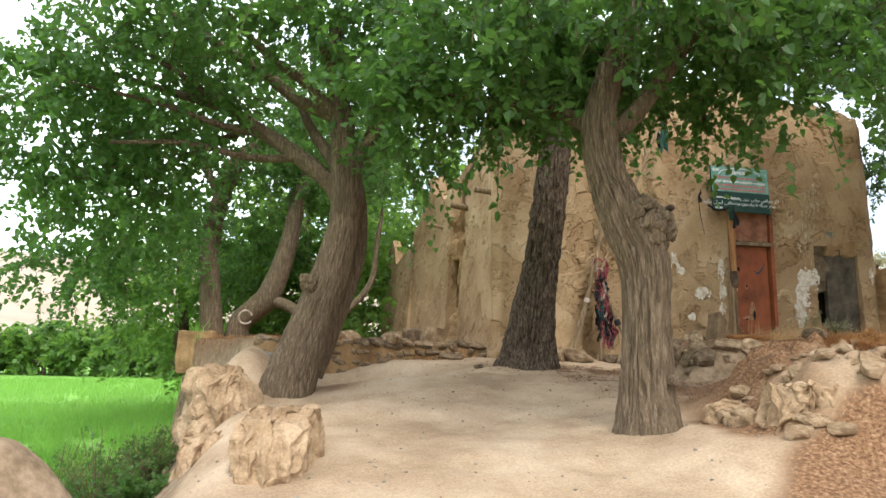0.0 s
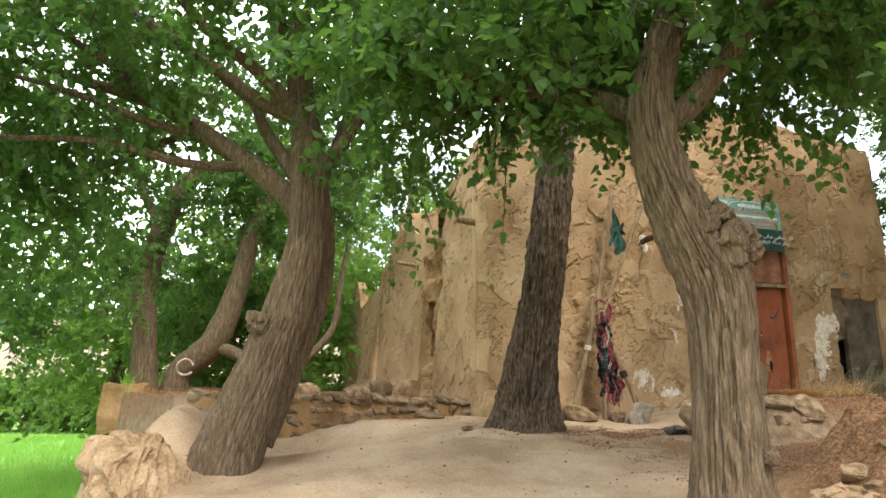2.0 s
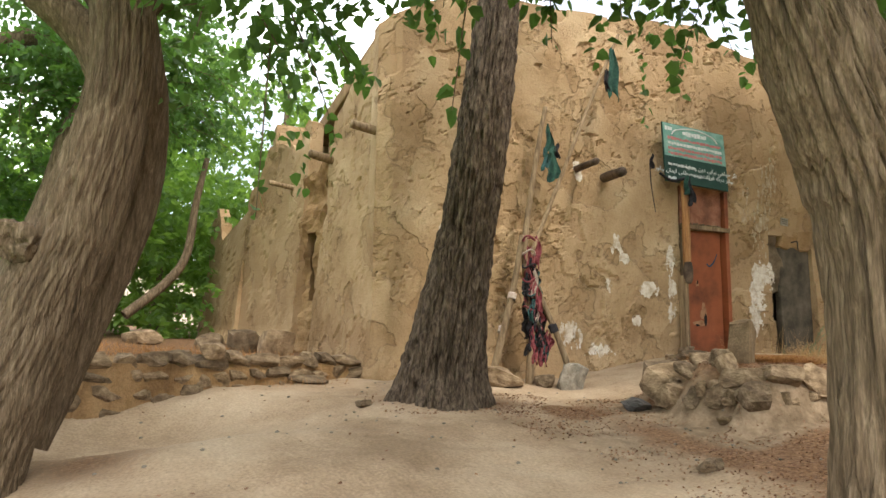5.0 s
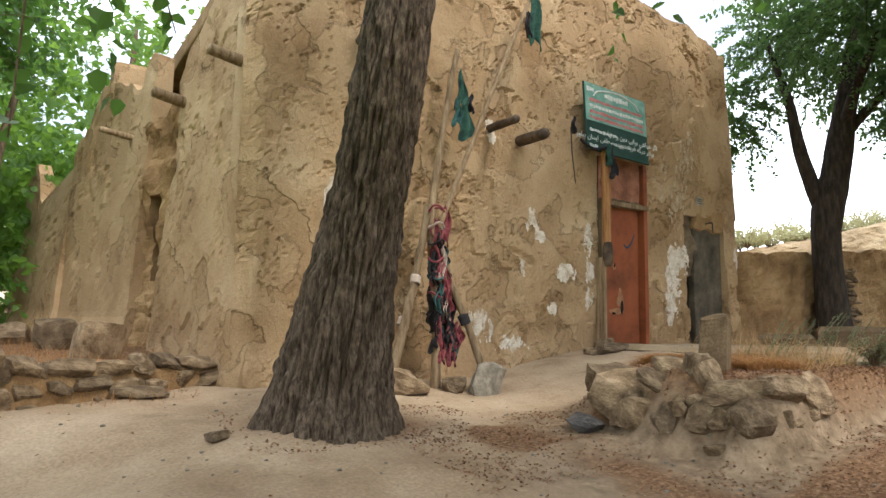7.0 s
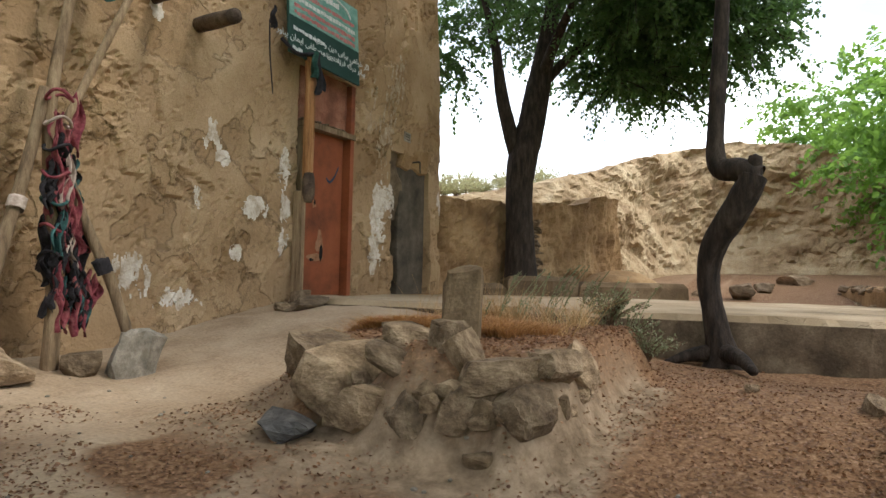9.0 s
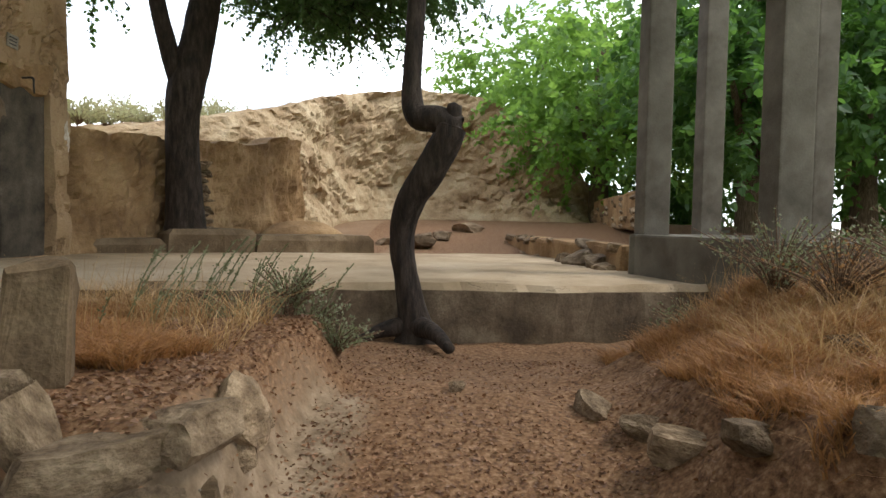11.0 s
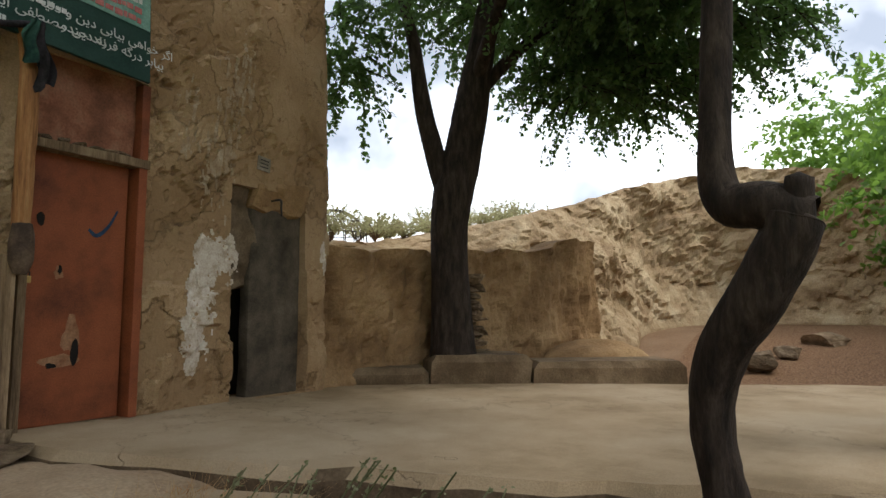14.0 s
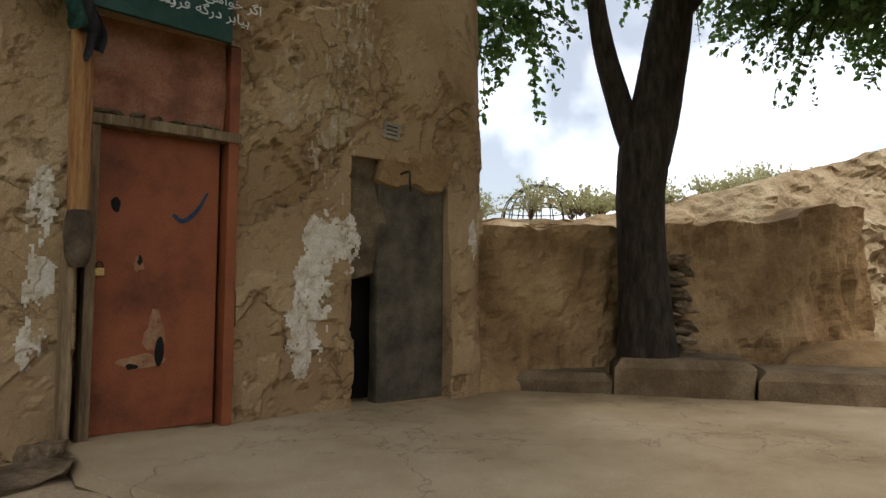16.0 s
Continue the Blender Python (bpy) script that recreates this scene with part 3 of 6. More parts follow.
def wall(name, p0, p1, z0, top, thick, relief, mat, label, step=0.07, holes=(), batter=0.04, kind="structure", bulge=None):
    """A mud wall from p0 to p1 with its outer face to the right of that way; top(u) gives its ragged upper edge, holes are (u0, u1, z0, z1)."""
    p0, p1 = np.array(p0, float), np.array(p1, float)
    L = np.linalg.norm(p1 - p0)
    d = (p1 - p0) / L
    out = np.array([d[1], -d[0]])
    zmax = float(np.max(top(np.linspace(0, L, 60))))
    us = np.unique(np.round(np.concatenate([np.linspace(0, L, max(4, int(L / step))), [h[k] for h in holes for k in (0, 1)]]), 4))
    zs = np.unique(np.round(np.concatenate([np.linspace(z0, zmax, int((zmax - z0) / step)), [h[k] for h in holes for k in (2, 3)]]), 4))
    U, Z = np.meshgrid(us, zs)
    T = top(U)
    ramp = smooth(zmax - 2.2, zmax, Z)
    Zt = np.where(T < zmax, Z + (T - zmax) * ramp, Z) if not callable(bulge) else Z + (T - zmax) * ramp
    off = relief(U, Zt) - batter * (Zt - z0)
    if bulge is not None:
        off = off + bulge(U, Zt)
    F = np.stack([p0[0] + d[0] * U + out[0] * off, p0[1] + d[1] * U + out[1] * off, Zt], -1)
    B = np.stack([p0[0] + d[0] * U - out[0] * thick, p0[1] + d[1] * U - out[1] * thick, Zt], -1)
    nu, nz = len(us), len(zs)
    keep = np.ones((nz - 1, nu - 1), bool)
    cu, cz = (us[1:] + us[:-1]) / 2, (zs[1:] + zs[:-1]) / 2
    for a, b, c, e in holes:
        keep &= ~((cu > a) & (cu < b))[None, :] | ~((cz > c) & (cz < e))[:, None]
    idx = np.arange(nu * nz).reshape(nz, nu)
    q = np.stack([idx[:-1, :-1], idx[:-1, 1:], idx[1:, 1:], idx[1:, :-1]], -1)[keep]
    n = nu * nz
    faces = [q, q[:, ::-1] + n]
    # rims round the outside and the holes
    count = {}
    for a, b in ((0, 1), (1, 2), (2, 3), (3, 0)):
        for s, t in zip(q[:, a].tolist(), q[:, b].tolist()):
            if (t, s) in count:
                del count[(t, s)]
            else:
                count[(s, t)] = 1
    rim = np.array([(t, s, s + n, t + n) for s, t in count], int)
    faces.append(rim)
    v = np.concatenate([F.reshape(-1, 3), B.reshape(-1, 3)])
    me = mesh_of(name, v, np.vstack(faces), mat)
    if hasattr(relief, "flake"):
        at = me.attributes.new("flake", "FLOAT", "POINT")
        fl = relief.flake(U, Zt).ravel()
        at.data.foreach_set("value", np.concatenate([fl, fl]).astype(np.float32))
    return tagged(obj(name, me), label, "wall", kind=kind)


def peeled(seed, deep=0.036, at=0.06):
    """Hand-laid plaster that has come off in flat flakes."""
    def flake(u, z):
        wu, wz = u + 0.25 * fbm(u * 1.7, z * 1.7, 0, seed + 40, 3), z + 0.25 * fbm(u * 1.7, z * 1.7, 5, seed + 41, 3)
        return smooth(at, at + 0.016, fbm(wu * 0.75, wz * 0.65, 0, seed, 5, 0.55))

    def lips(u, z):
        wu, wz = u + 0.25 * fbm(u * 1.7, z * 1.7, 0, seed + 40, 3), z + 0.25 * fbm(u * 1.7, z * 1.7, 5, seed + 41, 3)
        s = fbm(wu * 0.75, wz * 0.65, 0, seed, 5, 0.55)
        s3 = fbm(wu * 1.5 + 3, wz * 1.2, 2, seed + 60, 5, 0.6)
        gate = smooth(-0.1, 0.15, fbm(u * 0.8, z * 0.8, 0, seed + 70, 2))
        return np.exp(-((s - at) / 0.012) ** 2) + gate * (np.exp(-((s3 - 0.12) / 0.014) ** 2) + 0.7 * np.exp(-((s3 + 0.2) / 0.012) ** 2))

    def relief(u, z):
        s2 = fbm(u * 2.1 + 7, z * 1.5, 0, seed + 9, 5, 0.62)
        pits = smooth(0.34, 0.42, fbm(u * 7, z * 4.5, 0, seed + 15, 3))
        return 0.07 * fbm(u * 0.45, z * 0.45, 0, seed + 3, 3) - deep * flake(u, z) - 0.3 * deep * smooth(0.2, 0.22, s2) - 0.036 * lips(u, z) - 0.012 * pits + 0.008 * fbm(u * 5, z * 5, 0, seed + 5, 4)
    relief.flake = flake
    return relief


FRONT_Y = 12.74
X_L, X_R = 3.55, 12.02
relief_front = peeled(3)


def front_top(u):
    x = X_L + np.asarray(u)
    return np.interp(x, [3.5, 4.2, 4.9, 7, 9.3, 9.7, 10.2, 11.4, 12.1], [6.1, 6.55, 6.8, 6.95, 7.15, 6.95, 6.75, 6.7, 6.45]) + 0.05 * vnoise(x * 3, 0, 0, 5)


def front_bulge(u, z):
    x = X_L + u
    pier = -0.03 * smooth(9.55, 9.85, x) + 0.16 * smooth(9.6, 10.0, x) * smooth(3.6, 5.2, z) * (1 - smooth(10.6, 11.6, x))
    # the outer corners are rubbed round, the east one leans in
    corner = -0.16 * (1 - smooth(0.0, 0.25, u)) ** 2 - 0.12 * smooth(11.75, 12.02, x) ** 2
    foot = -0.05 * smooth(1.9, 1.5, z) + 0.09 * smooth(1.75, 1.1, z)
    return pier + corner + foot


DOOR = (8.6, 9.6, 1.3, 3.55)
NICHE = (10.57, 11.56, 1.3, 3.6)
holes = [(DOOR[0] - X_L, DOOR[1] - X_L, 1.56, 4.25), (NICHE[0] - X_L, NICHE[1] - X_L, 1.56, NICHE[3])]
wall_front = wall("wall_front", (X_L, FRONT_Y), (X_R, FRONT_Y), 0.8, front_top, 0.55, relief_front, M_MUD, "straw-flecked tan mud plaster wall, cracked and peeling", 0.03, holes, 0.025, bulge=front_bulge)


def west_top(u):
    # runs from the back to the corner
    return np.interp(u, [0, 0.3, 1.4, 2.6], [5.05, 5.35, 5.9, 6.2]) + 0.05 * vnoise(u * 4, 0, 0, 9)


wall("wall_west", (3.22, 15.35), (X_L, 12.8), 0.8, west_top, 0.55, peeled(13, 0.018), M_MUD, "tan mud plaster side wall with drying cracks", 0.05, (), 0.03,
     bulge=lambda u, z: -0.14 * smooth(2.35, 2.6, u) ** 2 + 0.12 * smooth(1.7, 0.9, z))


def broken(u, z):
    return -0.22 + 0.16 * fbm(u * 2.5, z * 2.2, 0, 77, 4) + 0.09 * fbm(u * 7, z * 5, 0, 78, 3)


wall("wall_broken", (2.92, 16.0), (3.24, 15.33), 0.8, lambda u: 4.7 + 0.25 * vnoise(u * 3, 0, 0, 6), 0.5, broken, M_MUD_DARK, "broken strip of mud wall with a dark slit window", 0.05, ((0.2, 0.4, 2.3, 3.6),), 0.0)


def west_far_top(u):
    return np.interp(u, [0, 0.5, 0.9, 1.6, 2.4, 2.7, 3.0], [4.7, 4.9, 5.55, 5.45, 5.15, 5.65, 5.5]) + 0.04 * vnoise(u * 5, 0, 0, 19)


wall("wall_west_far", (2.26, 18.8), (2.93, 16.0), 0.9, west_far_top, 0.5, peeled(33, 0.015), M_MUD, "lower mud plaster wall with a lumpy weathered top", 0.08, (), 0.05,
     bulge=lambda u, z: 0.35 * smooth(1.9, 1.0, z))
wall("wall_west_end", (1.62, 21.5), (2.26, 18.75), 0.9, lambda u: np.interp(u, [0, 0.35, 0.7, 1.0, 1.3, 2.7], [4.4, 4.85, 4.5, 3.9, 4.0, 4.35]), 0.45, peeled(43, 0.015), M_MUD, "ruined end of the mud wall", 0.1, (), 0.05,
     bulge=lambda u, z: 0.4 * smooth(2.0, 1.0, z))
# plain walls that close the shrine
bm = bmesh.new()
box(bm, X_R - 0.32, 16.2, 3.6, 0.5, 6.0, 5.6, 0.12)
part("wall_east", bm, M_MUD, None)
bm = bmesh.new()
box(bm, 7.4, 19.2, 3.6, 9.0, 0.5, 5.6, 0.1)
part("wall_back", bm, M_MUD, None)
bm = bmesh.new()
box(bm, 7.7, 16.0, 6.15, 8.0, 6.0, 0.3, 0.05)
part("roof", bm, M_MUD_DARK, None)
for nm, lb in (("wall_east", "plain mud side wall of the shrine"), ("wall_back", "plain mud rear wall of the shrine"), ("roof", "flat mud roof of the shrine")):
    tagged(bpy.data.objects[nm], lb, "wall" if nm != "roof" else "roof", kind="structure")


def front_y(x, z):
    u = np.asarray(x, float) - X_L
    return FRONT_Y - (relief_front(u, np.asarray(z, float)) - 0.025 * (np.asarray(z, float) - 0.8) + front_bulge(u, np.asarray(z, float)))


# ---- cement floor, benches and garden wall ----
def prism(outline, z0, z1, rough_amt=0.02, seed=0, cut=0.35, bevel=0.03, fall=False):
    bm = bmesh.new()
    pts = []
    for (ax, ay), (bx, by) in zip(outline, outline[1:] + outline[:1]):
        k = max(1, int(math.hypot(bx - ax, by - ay) / cut))
        pts += [(ax + (bx - ax) * i / k, ay + (by - ay) * i / k) for i in range(k)]
    rng = random.Random(seed)
    low = [bm.verts.new((x + rng.uniform(-1, 1) * rough_amt, y + rng.uniform(-1, 1) * rough_amt, z0)) for x, y in pts]
    mid = [bm.verts.new((x + rng.uniform(-1, 1) * rough_amt, y + rng.uniform(-1, 1) * rough_amt, z1 - bevel)) for x, y in pts]
    cx, cy = sum(p[0] for p in pts) / len(pts), sum(p[1] for p in pts) / len(pts)
    high = [bm.verts.new((v.co.x + (cx - v.co.x) * bevel / max(0.3, math.hypot(cx - v.co.x, cy - v.co.y)), v.co.y + (cy - v.co.y) * bevel / max(0.3, math.hypot(cx - v.co.x, cy - v.co.y)), z1 + rng.uniform(-1, 1) * rough_amt * 0.2)) for v in mid]
    if fall:
        for v in mid + high:
            v.co.z -= 0.06 * (1 - float(smooth(8.5, 12.5, v.co.y)))
    n = len(pts)
    for i in range(n):
        j = (i + 1) % n
        bm.faces.new((low[i], low[j], mid[j], mid[i]))
        bm.faces.new((mid[i], mid[j], high[j], high[i]))
    bm.faces.new(high)
    bmesh.ops.recalc_face_normals(bm, faces=bm.faces)
    return bm


FLOOR = [(8.5, 12.9), (8.48, 12.3), (8.7, 11.4), (9.12, 10.3), (9.45, 9.5), (9.86, 8.6), (9.97, 7.2), (10.25, 6.2), (10.6, 5.45), (11.3, 5.5), (12.1, 5.9), (16.6, 7.0), (15.1, 9.5), (12.9, 12.9), (12.0, 13.3)]
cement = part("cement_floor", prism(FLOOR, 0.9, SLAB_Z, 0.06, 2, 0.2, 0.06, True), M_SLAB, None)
# Side faces get the darker cement: stains plus the overhang's shade in its colour.
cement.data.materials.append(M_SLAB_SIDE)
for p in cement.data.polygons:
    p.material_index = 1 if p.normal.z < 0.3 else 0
tagged(cement, "worn cement floor slab with a chipped front edge", "floor", kind="structure")
tagged(part("ramp", prism([(7.8, 11.5), (7.65, 10.9), (8.05, 10.6), (9.0, 10.45), (8.68, 11.35)], 1.0, 1.42, 0.03, 5), M_SLAB, None), "low cement step before the floor slab", "step", kind="structure")

# ---- trees ----
POPLAR = [(3.76, 10.92, 0.72, 0.66), (3.77, 10.92, 0.98, 0.56), (3.79, 10.91, 1.35, 0.43), (3.85, 10.88, 1.85, 0.36), (3.94, 10.85, 2.42, 0.30), (4.03, 10.82, 3.0, 0.28), (4.12, 10.8, 3.7, 0.275), (4.22, 10.79, 4.45, 0.26), (4.34, 10.79, 5.6, 0.21), (4.46, 10.8, 6.9, 0.16), (4.6, 10.8, 9.0, 0.08)]
tree("poplar", POPLAR, [
    [(4.4, 10.8, 6.2, 0.09), (4.0, 11.2, 7.0, 0.06), (3.4, 11.5, 8.2, 0.03)],
    [(4.45, 10.8, 6.8, 0.09), (5.2, 10.5, 7.6, 0.06), (5.8, 10.2, 8.8, 0.03)],
], [((4.5, 10.8, 8.8), (2.2, 2.2, 1.7), 1)], 260, 0.1, M_BARK_DEEP, M_LEAF, "stout old tree with deeply furrowed dark bark", 21, 180, 0.06, 32, 0.03, 26)

MULBERRY = [(3.74, 6.13, 0.35, 0.36), (3.75, 6.15, 0.67, 0.29), (3.75, 6.15, 0.95, 0.25), (3.77, 6.15, 1.6, 0.22), (3.75, 6.15, 2.15, 0.245), (3.58, 6.17, 2.57, 0.235), (3.4, 6.19, 3.06, 0.19), (3.34, 6.2, 3.56, 0.165), (3.46, 6.19, 4.09, 0.135), (3.62, 6.18, 4.6, 0.11), (3.68, 6.2, 5.3, 0.07)]
tree("mulberry_tree", MULBERRY, [
    [(3.36, 6.2, 3.35, 0.11), (3.7, 6.15, 3.67, 0.09), (4.03, 6.1, 4.1, 0.075), (4.42, 6.04, 4.65, 0.05), (5.0, 5.9, 5.1, 0.03)],
    [(3.43, 6.2, 3.5, 0.08), (3.0, 6.6, 3.85, 0.05), (2.4, 7.2, 4.05, 0.03), (1.9, 7.9, 3.95, 0.015)],
    [(3.5, 6.2, 4.0, 0.07), (3.9, 7.0, 4.3, 0.05), (4.3, 7.9, 4.7, 0.03), (4.6, 8.7, 4.9, 0.015)],
    [(3.36, 6.2, 3.45, 0.07), (2.9, 6.7, 3.9, 0.045), (2.2, 7.0, 4.1, 0.03), (1.3, 7.1, 4.2, 0.015)],
    [(3.6, 6.2, 4.5, 0.06), (3.2, 5.2, 4.9, 0.04), (2.9, 4.2, 4.9, 0.02)],
], [((3.7, 6.3, 5.4), (2.5, 2.3, 0.9), 5), ((2.4, 6.9, 4.4), (1.3, 1.1, 0.4), 2.6), ((4.6, 6.9, 4.6), (1.1, 1.0, 0.5), 2.2), ((4.6, 8.3, 4.95), (0.6, 0.6, 0.35), 0.6), ((2.5, 7.0, 4.0), (1.1, 0.5, 0.2), 0.6), ((1.3, 7.1, 4.1), (0.7, 0.5, 0.2), 0.3), ((5.4, 5.6, 4.5), (1.0, 1.0, 0.7), 1.6), ((3.0, 4.4, 4.6), (1.3, 0.9, 0.5), 1.2)],
    1120, 0.105, M_BARK, M_LEAF, "pollarded mulberry tree with a knobbed grey-brown trunk", 22, 200, 0.026, 34, 0.05, 22,
    knots=((3.8, 6.04, 2.4, 0.17), (3.92, 6.06, 2.52, 0.115), (3.76, 5.97, 2.5, 0.12), (3.87, 6.1, 2.62, 0.1), (3.72, 6.02, 2.68, 0.11), (3.96, 5.99, 2.42, 0.085), (3.6, 5.97, 2.6, 0.08), (3.9, 5.93, 0.98, 0.06)))

LEANING = [(-0.12, 9.34, 0.2, 0.5), (-0.02, 9.32, 0.65, 0.38), (0.14, 9.29, 1.12, 0.33), (0.36, 9.26, 1.77, 0.28), (0.57, 9.22, 2.44, 0.25), (0.7, 9.19, 3.14, 0.21), (0.68, 9.2, 3.78, 0.2), (0.6, 9.22, 4.45, 0.17), (0.5, 9.24, 5.06, 0.14), (0.45, 9.3, 6.0, 0.09)]
tree("leaning_tree", LEANING, [
    [(0.62, 9.22, 3.35, 0.14), (0.45, 9.24, 3.6, 0.13), (0.03, 9.31, 3.95, 0.12), (-0.56, 9.41, 4.36, 0.1), (-1.15, 9.5, 4.73, 0.08), (-1.9, 9.62, 4.95, 0.06), (-2.8, 9.77, 5.25, 0.03)],
    [(0.6, 9.23, 4.4, 0.12), (0.45, 9.23, 4.6, 0.11), (-0.03, 9.32, 4.82, 0.09), (-0.63, 9.42, 5.28, 0.07), (-1.32, 9.53, 5.74, 0.06), (-2.0, 9.6, 6.2, 0.03)],
    [(0.68, 9.2, 3.6, 0.1), (1.0, 9.3, 4.3, 0.08), (1.2, 9.4, 5.1, 0.06), (1.5, 9.5, 6.0, 0.03)],
    [(0.03, 9.31, 3.95, 0.06), (-0.7, 9.2, 3.9, 0.05), (-1.5, 9.0, 4.0, 0.035), (-2.4, 8.8, 3.9, 0.02)],
    [(0.25, 9.5, 0.9, 0.22), (0.52, 9.6, 1.6, 0.19), (0.82, 9.65, 2.5, 0.16), (0.88, 9.55, 3.2, 0.13), (0.8, 9.35, 3.8, 0.09)],
    [(0.5, 9.25, 5.0, 0.07), (0.2, 8.6, 5.6, 0.05), (-0.4, 7.8, 5.9, 0.03)],
    [(0.6, 9.2, 4.5, 0.1), (0.1, 9.0, 4.95, 0.075), (-0.4, 8.7, 5.2, 0.055), (-1.0, 8.4, 5.7, 0.03)],
    [(0.64, 9.2, 3.7, 0.1), (0.15, 9.5, 4.45, 0.075), (-0.1, 9.8, 5.0, 0.055), (-0.6, 10.2, 5.6, 0.03)],
    [(-0.5, 9.4, 4.32, 0.06), (-1.1, 9.2, 4.35, 0.045), (-1.9, 9.0, 4.55, 0.03), (-3.0, 8.8, 4.7, 0.015)],
    [(-1.15, 9.5, 4.73, 0.055), (-1.7, 9.3, 5.1, 0.04), (-2.5, 9.1, 5.5, 0.02)],
    [(0.7, 9.2, 3.85, 0.09), (1.1, 9.0, 4.3, 0.065), (1.4, 8.8, 4.9, 0.035), (1.5, 8.6, 5.5, 0.02)],
    [(-0.5, 9.4, 4.3, 0.06), (-1.0, 10.0, 4.5, 0.045), (-1.9, 10.6, 4.3, 0.03), (-2.8, 11.0, 3.9, 0.02)],
], [((-0.6, 9.2, 6.2), (2.6, 2.4, 1.0), 4), ((-2.3, 9.6, 4.9), (1.5, 1.3, 0.9), 2.4), ((-3.4, 9.8, 4.4), (1.2, 1.2, 0.9), 1.6), ((1.2, 9.4, 5.6), (0.9, 0.9, 0.9), 0.9), ((-2.9, 10.8, 3.5), (1.0, 1.0, 0.6), 1.0), ((-0.3, 7.6, 5.6), (1.2, 0.9, 0.5), 0.9), ((1.5, 8.9, 3.95), (0.5, 0.5, 0.25), 0.35)],
    1150, 0.105, M_BARK, M_LEAF, "leaning mulberry tree with a thick bent trunk", 23, 180, 0.022, 34, 0.05, 20, knots=((0.26, 9.05, 2.12, 0.12),))

tree("terrace_tree", [(-2.6, 16.77, 1.3, 0.32), (-2.64, 16.77, 1.8, 0.27), (-2.76, 16.79, 2.95, 0.24), (-2.82, 16.8, 3.85, 0.23), (-2.56, 16.76, 5.17, 0.21), (-2.13, 16.69, 6.1, 0.18), (-1.37, 16.57, 6.5, 0.14)],
     [[(-2.6, 16.8, 5.0, 0.12), (-3.1, 16.9, 5.8, 0.09), (-3.6, 17, 6.8, 0.05)]],
     [((-2.2, 16.8, 7.0), (2.8, 2.2, 1.6), 3), ((-4.6, 16.4, 4.4), (2.0, 1.6, 1.2), 2), ((-5.6, 16.0, 3.0), (1.4, 1.2, 0.7), 1), ((-0.4, 17.2, 6.0), (1.4, 1.2, 1.1), 1.2)], 700, 0.13, M_BARK, M_LEAF, "slim tree with pale upright trunk on the terrace", 24, 20, 0.01, 14, twig_len=1.0)
tree("bowed_tree", [(-2.1, 17.1, 1.5, 0.3), (-1.98, 17.08, 1.95, 0.27), (-1.39, 16.98, 2.5, 0.3), (-1.1, 16.95, 3.2, 0.26), (-0.87, 16.9, 4.08, 0.22), (-0.68, 16.87, 5.17, 0.18), (-0.3, 16.9, 6.3, 0.1)],
     [[(-1.39, 16.98, 2.5, 0.16), (-0.8, 16.8, 2.3, 0.14), (-0.3, 16.6, 1.9, 0.12)]],
     [((0.0, 18.4, 6.8), (1.9, 1.6, 1.4), 2), ((-2.2, 20.5, 4.0), (1.5, 1.5, 1.4), 1.2)], 560, 0.13, M_BARK, M_LEAF, "bowed tree trunk leaning over the terrace", 25, 20, 0.01, 14, twig_len=1.0)
# green wood beyond the terrace
for i, (x, y, h, r) in enumerate(((-1.0, 23.5, 7.0, 3.4), (4.0, 25.5, 10.0, 4.2), (0.5, 29.0, 9.0, 4.0), (-5.5, 25.0, 6.0, 3.0))):
    tree("orchard_tree", [(x, y, 0.5, 0.3), (x + 0.1, y, h * 0.35, 0.24), (x, y + 0.2, h * 0.7, 0.15), (x, y, h, 0.05)], [],
         [((x, y, h * 0.75), (r, r, h * 0.32), 3), ((x + 0.8, y - 1.2, h * 0.42), (r * 0.9, r * 0.8, h * 0.25), 2)], 520, 0.2, M_BARK, M_LEAF_BRIGHT, "sunlit leafy orchard tree behind the shrine", 40 + i, 12, 0.0, twig_len=1.3, leaves_per=24, group="orchard trees", stems=False)

# The crown, mostly out of view, is thickened to shade the door wall and floor.
CROOK = [(9.73, 8.42, 0.85, 0.26), (9.73, 8.42, 1.1, 0.16), (9.72, 8.49, 1.48, 0.108), (9.71, 8.55, 1.84, 0.104), (9.66, 8.49, 2.17, 0.118), (9.58, 8.31, 2.46, 0.13), (9.52, 8.17, 2.71, 0.125), (9.52, 8.14, 2.8, 0.13)]
crook = tree("crooked_tree", CROOK, [
    [(9.52, 8.1, 2.78, 0.125), (9.54, 8.26, 2.87, 0.115), (9.6, 8.42, 2.9, 0.105), (9.64, 8.48, 3.1, 0.085), (9.7, 8.47, 3.6, 0.078), (9.76, 8.45, 4.2, 0.072), (9.8, 8.4, 5.2, 0.055), (9.9, 8.2, 6.5, 0.02)],
    [(9.52, 8.14, 2.8, 0.08), (9.5, 8.12, 2.98, 0.06)],
    [(9.7, 8.42, 1.16, 0.1), (9.45, 8.24, 1.14, 0.07), (9.18, 8.1, 1.06, 0.04)],
    [(9.72, 8.45, 1.16, 0.1), (9.62, 8.7, 1.12, 0.06), (9.5, 8.9, 1.04, 0.03)],
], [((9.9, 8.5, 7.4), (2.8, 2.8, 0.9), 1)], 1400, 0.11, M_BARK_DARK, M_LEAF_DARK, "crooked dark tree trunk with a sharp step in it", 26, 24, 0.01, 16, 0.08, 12)

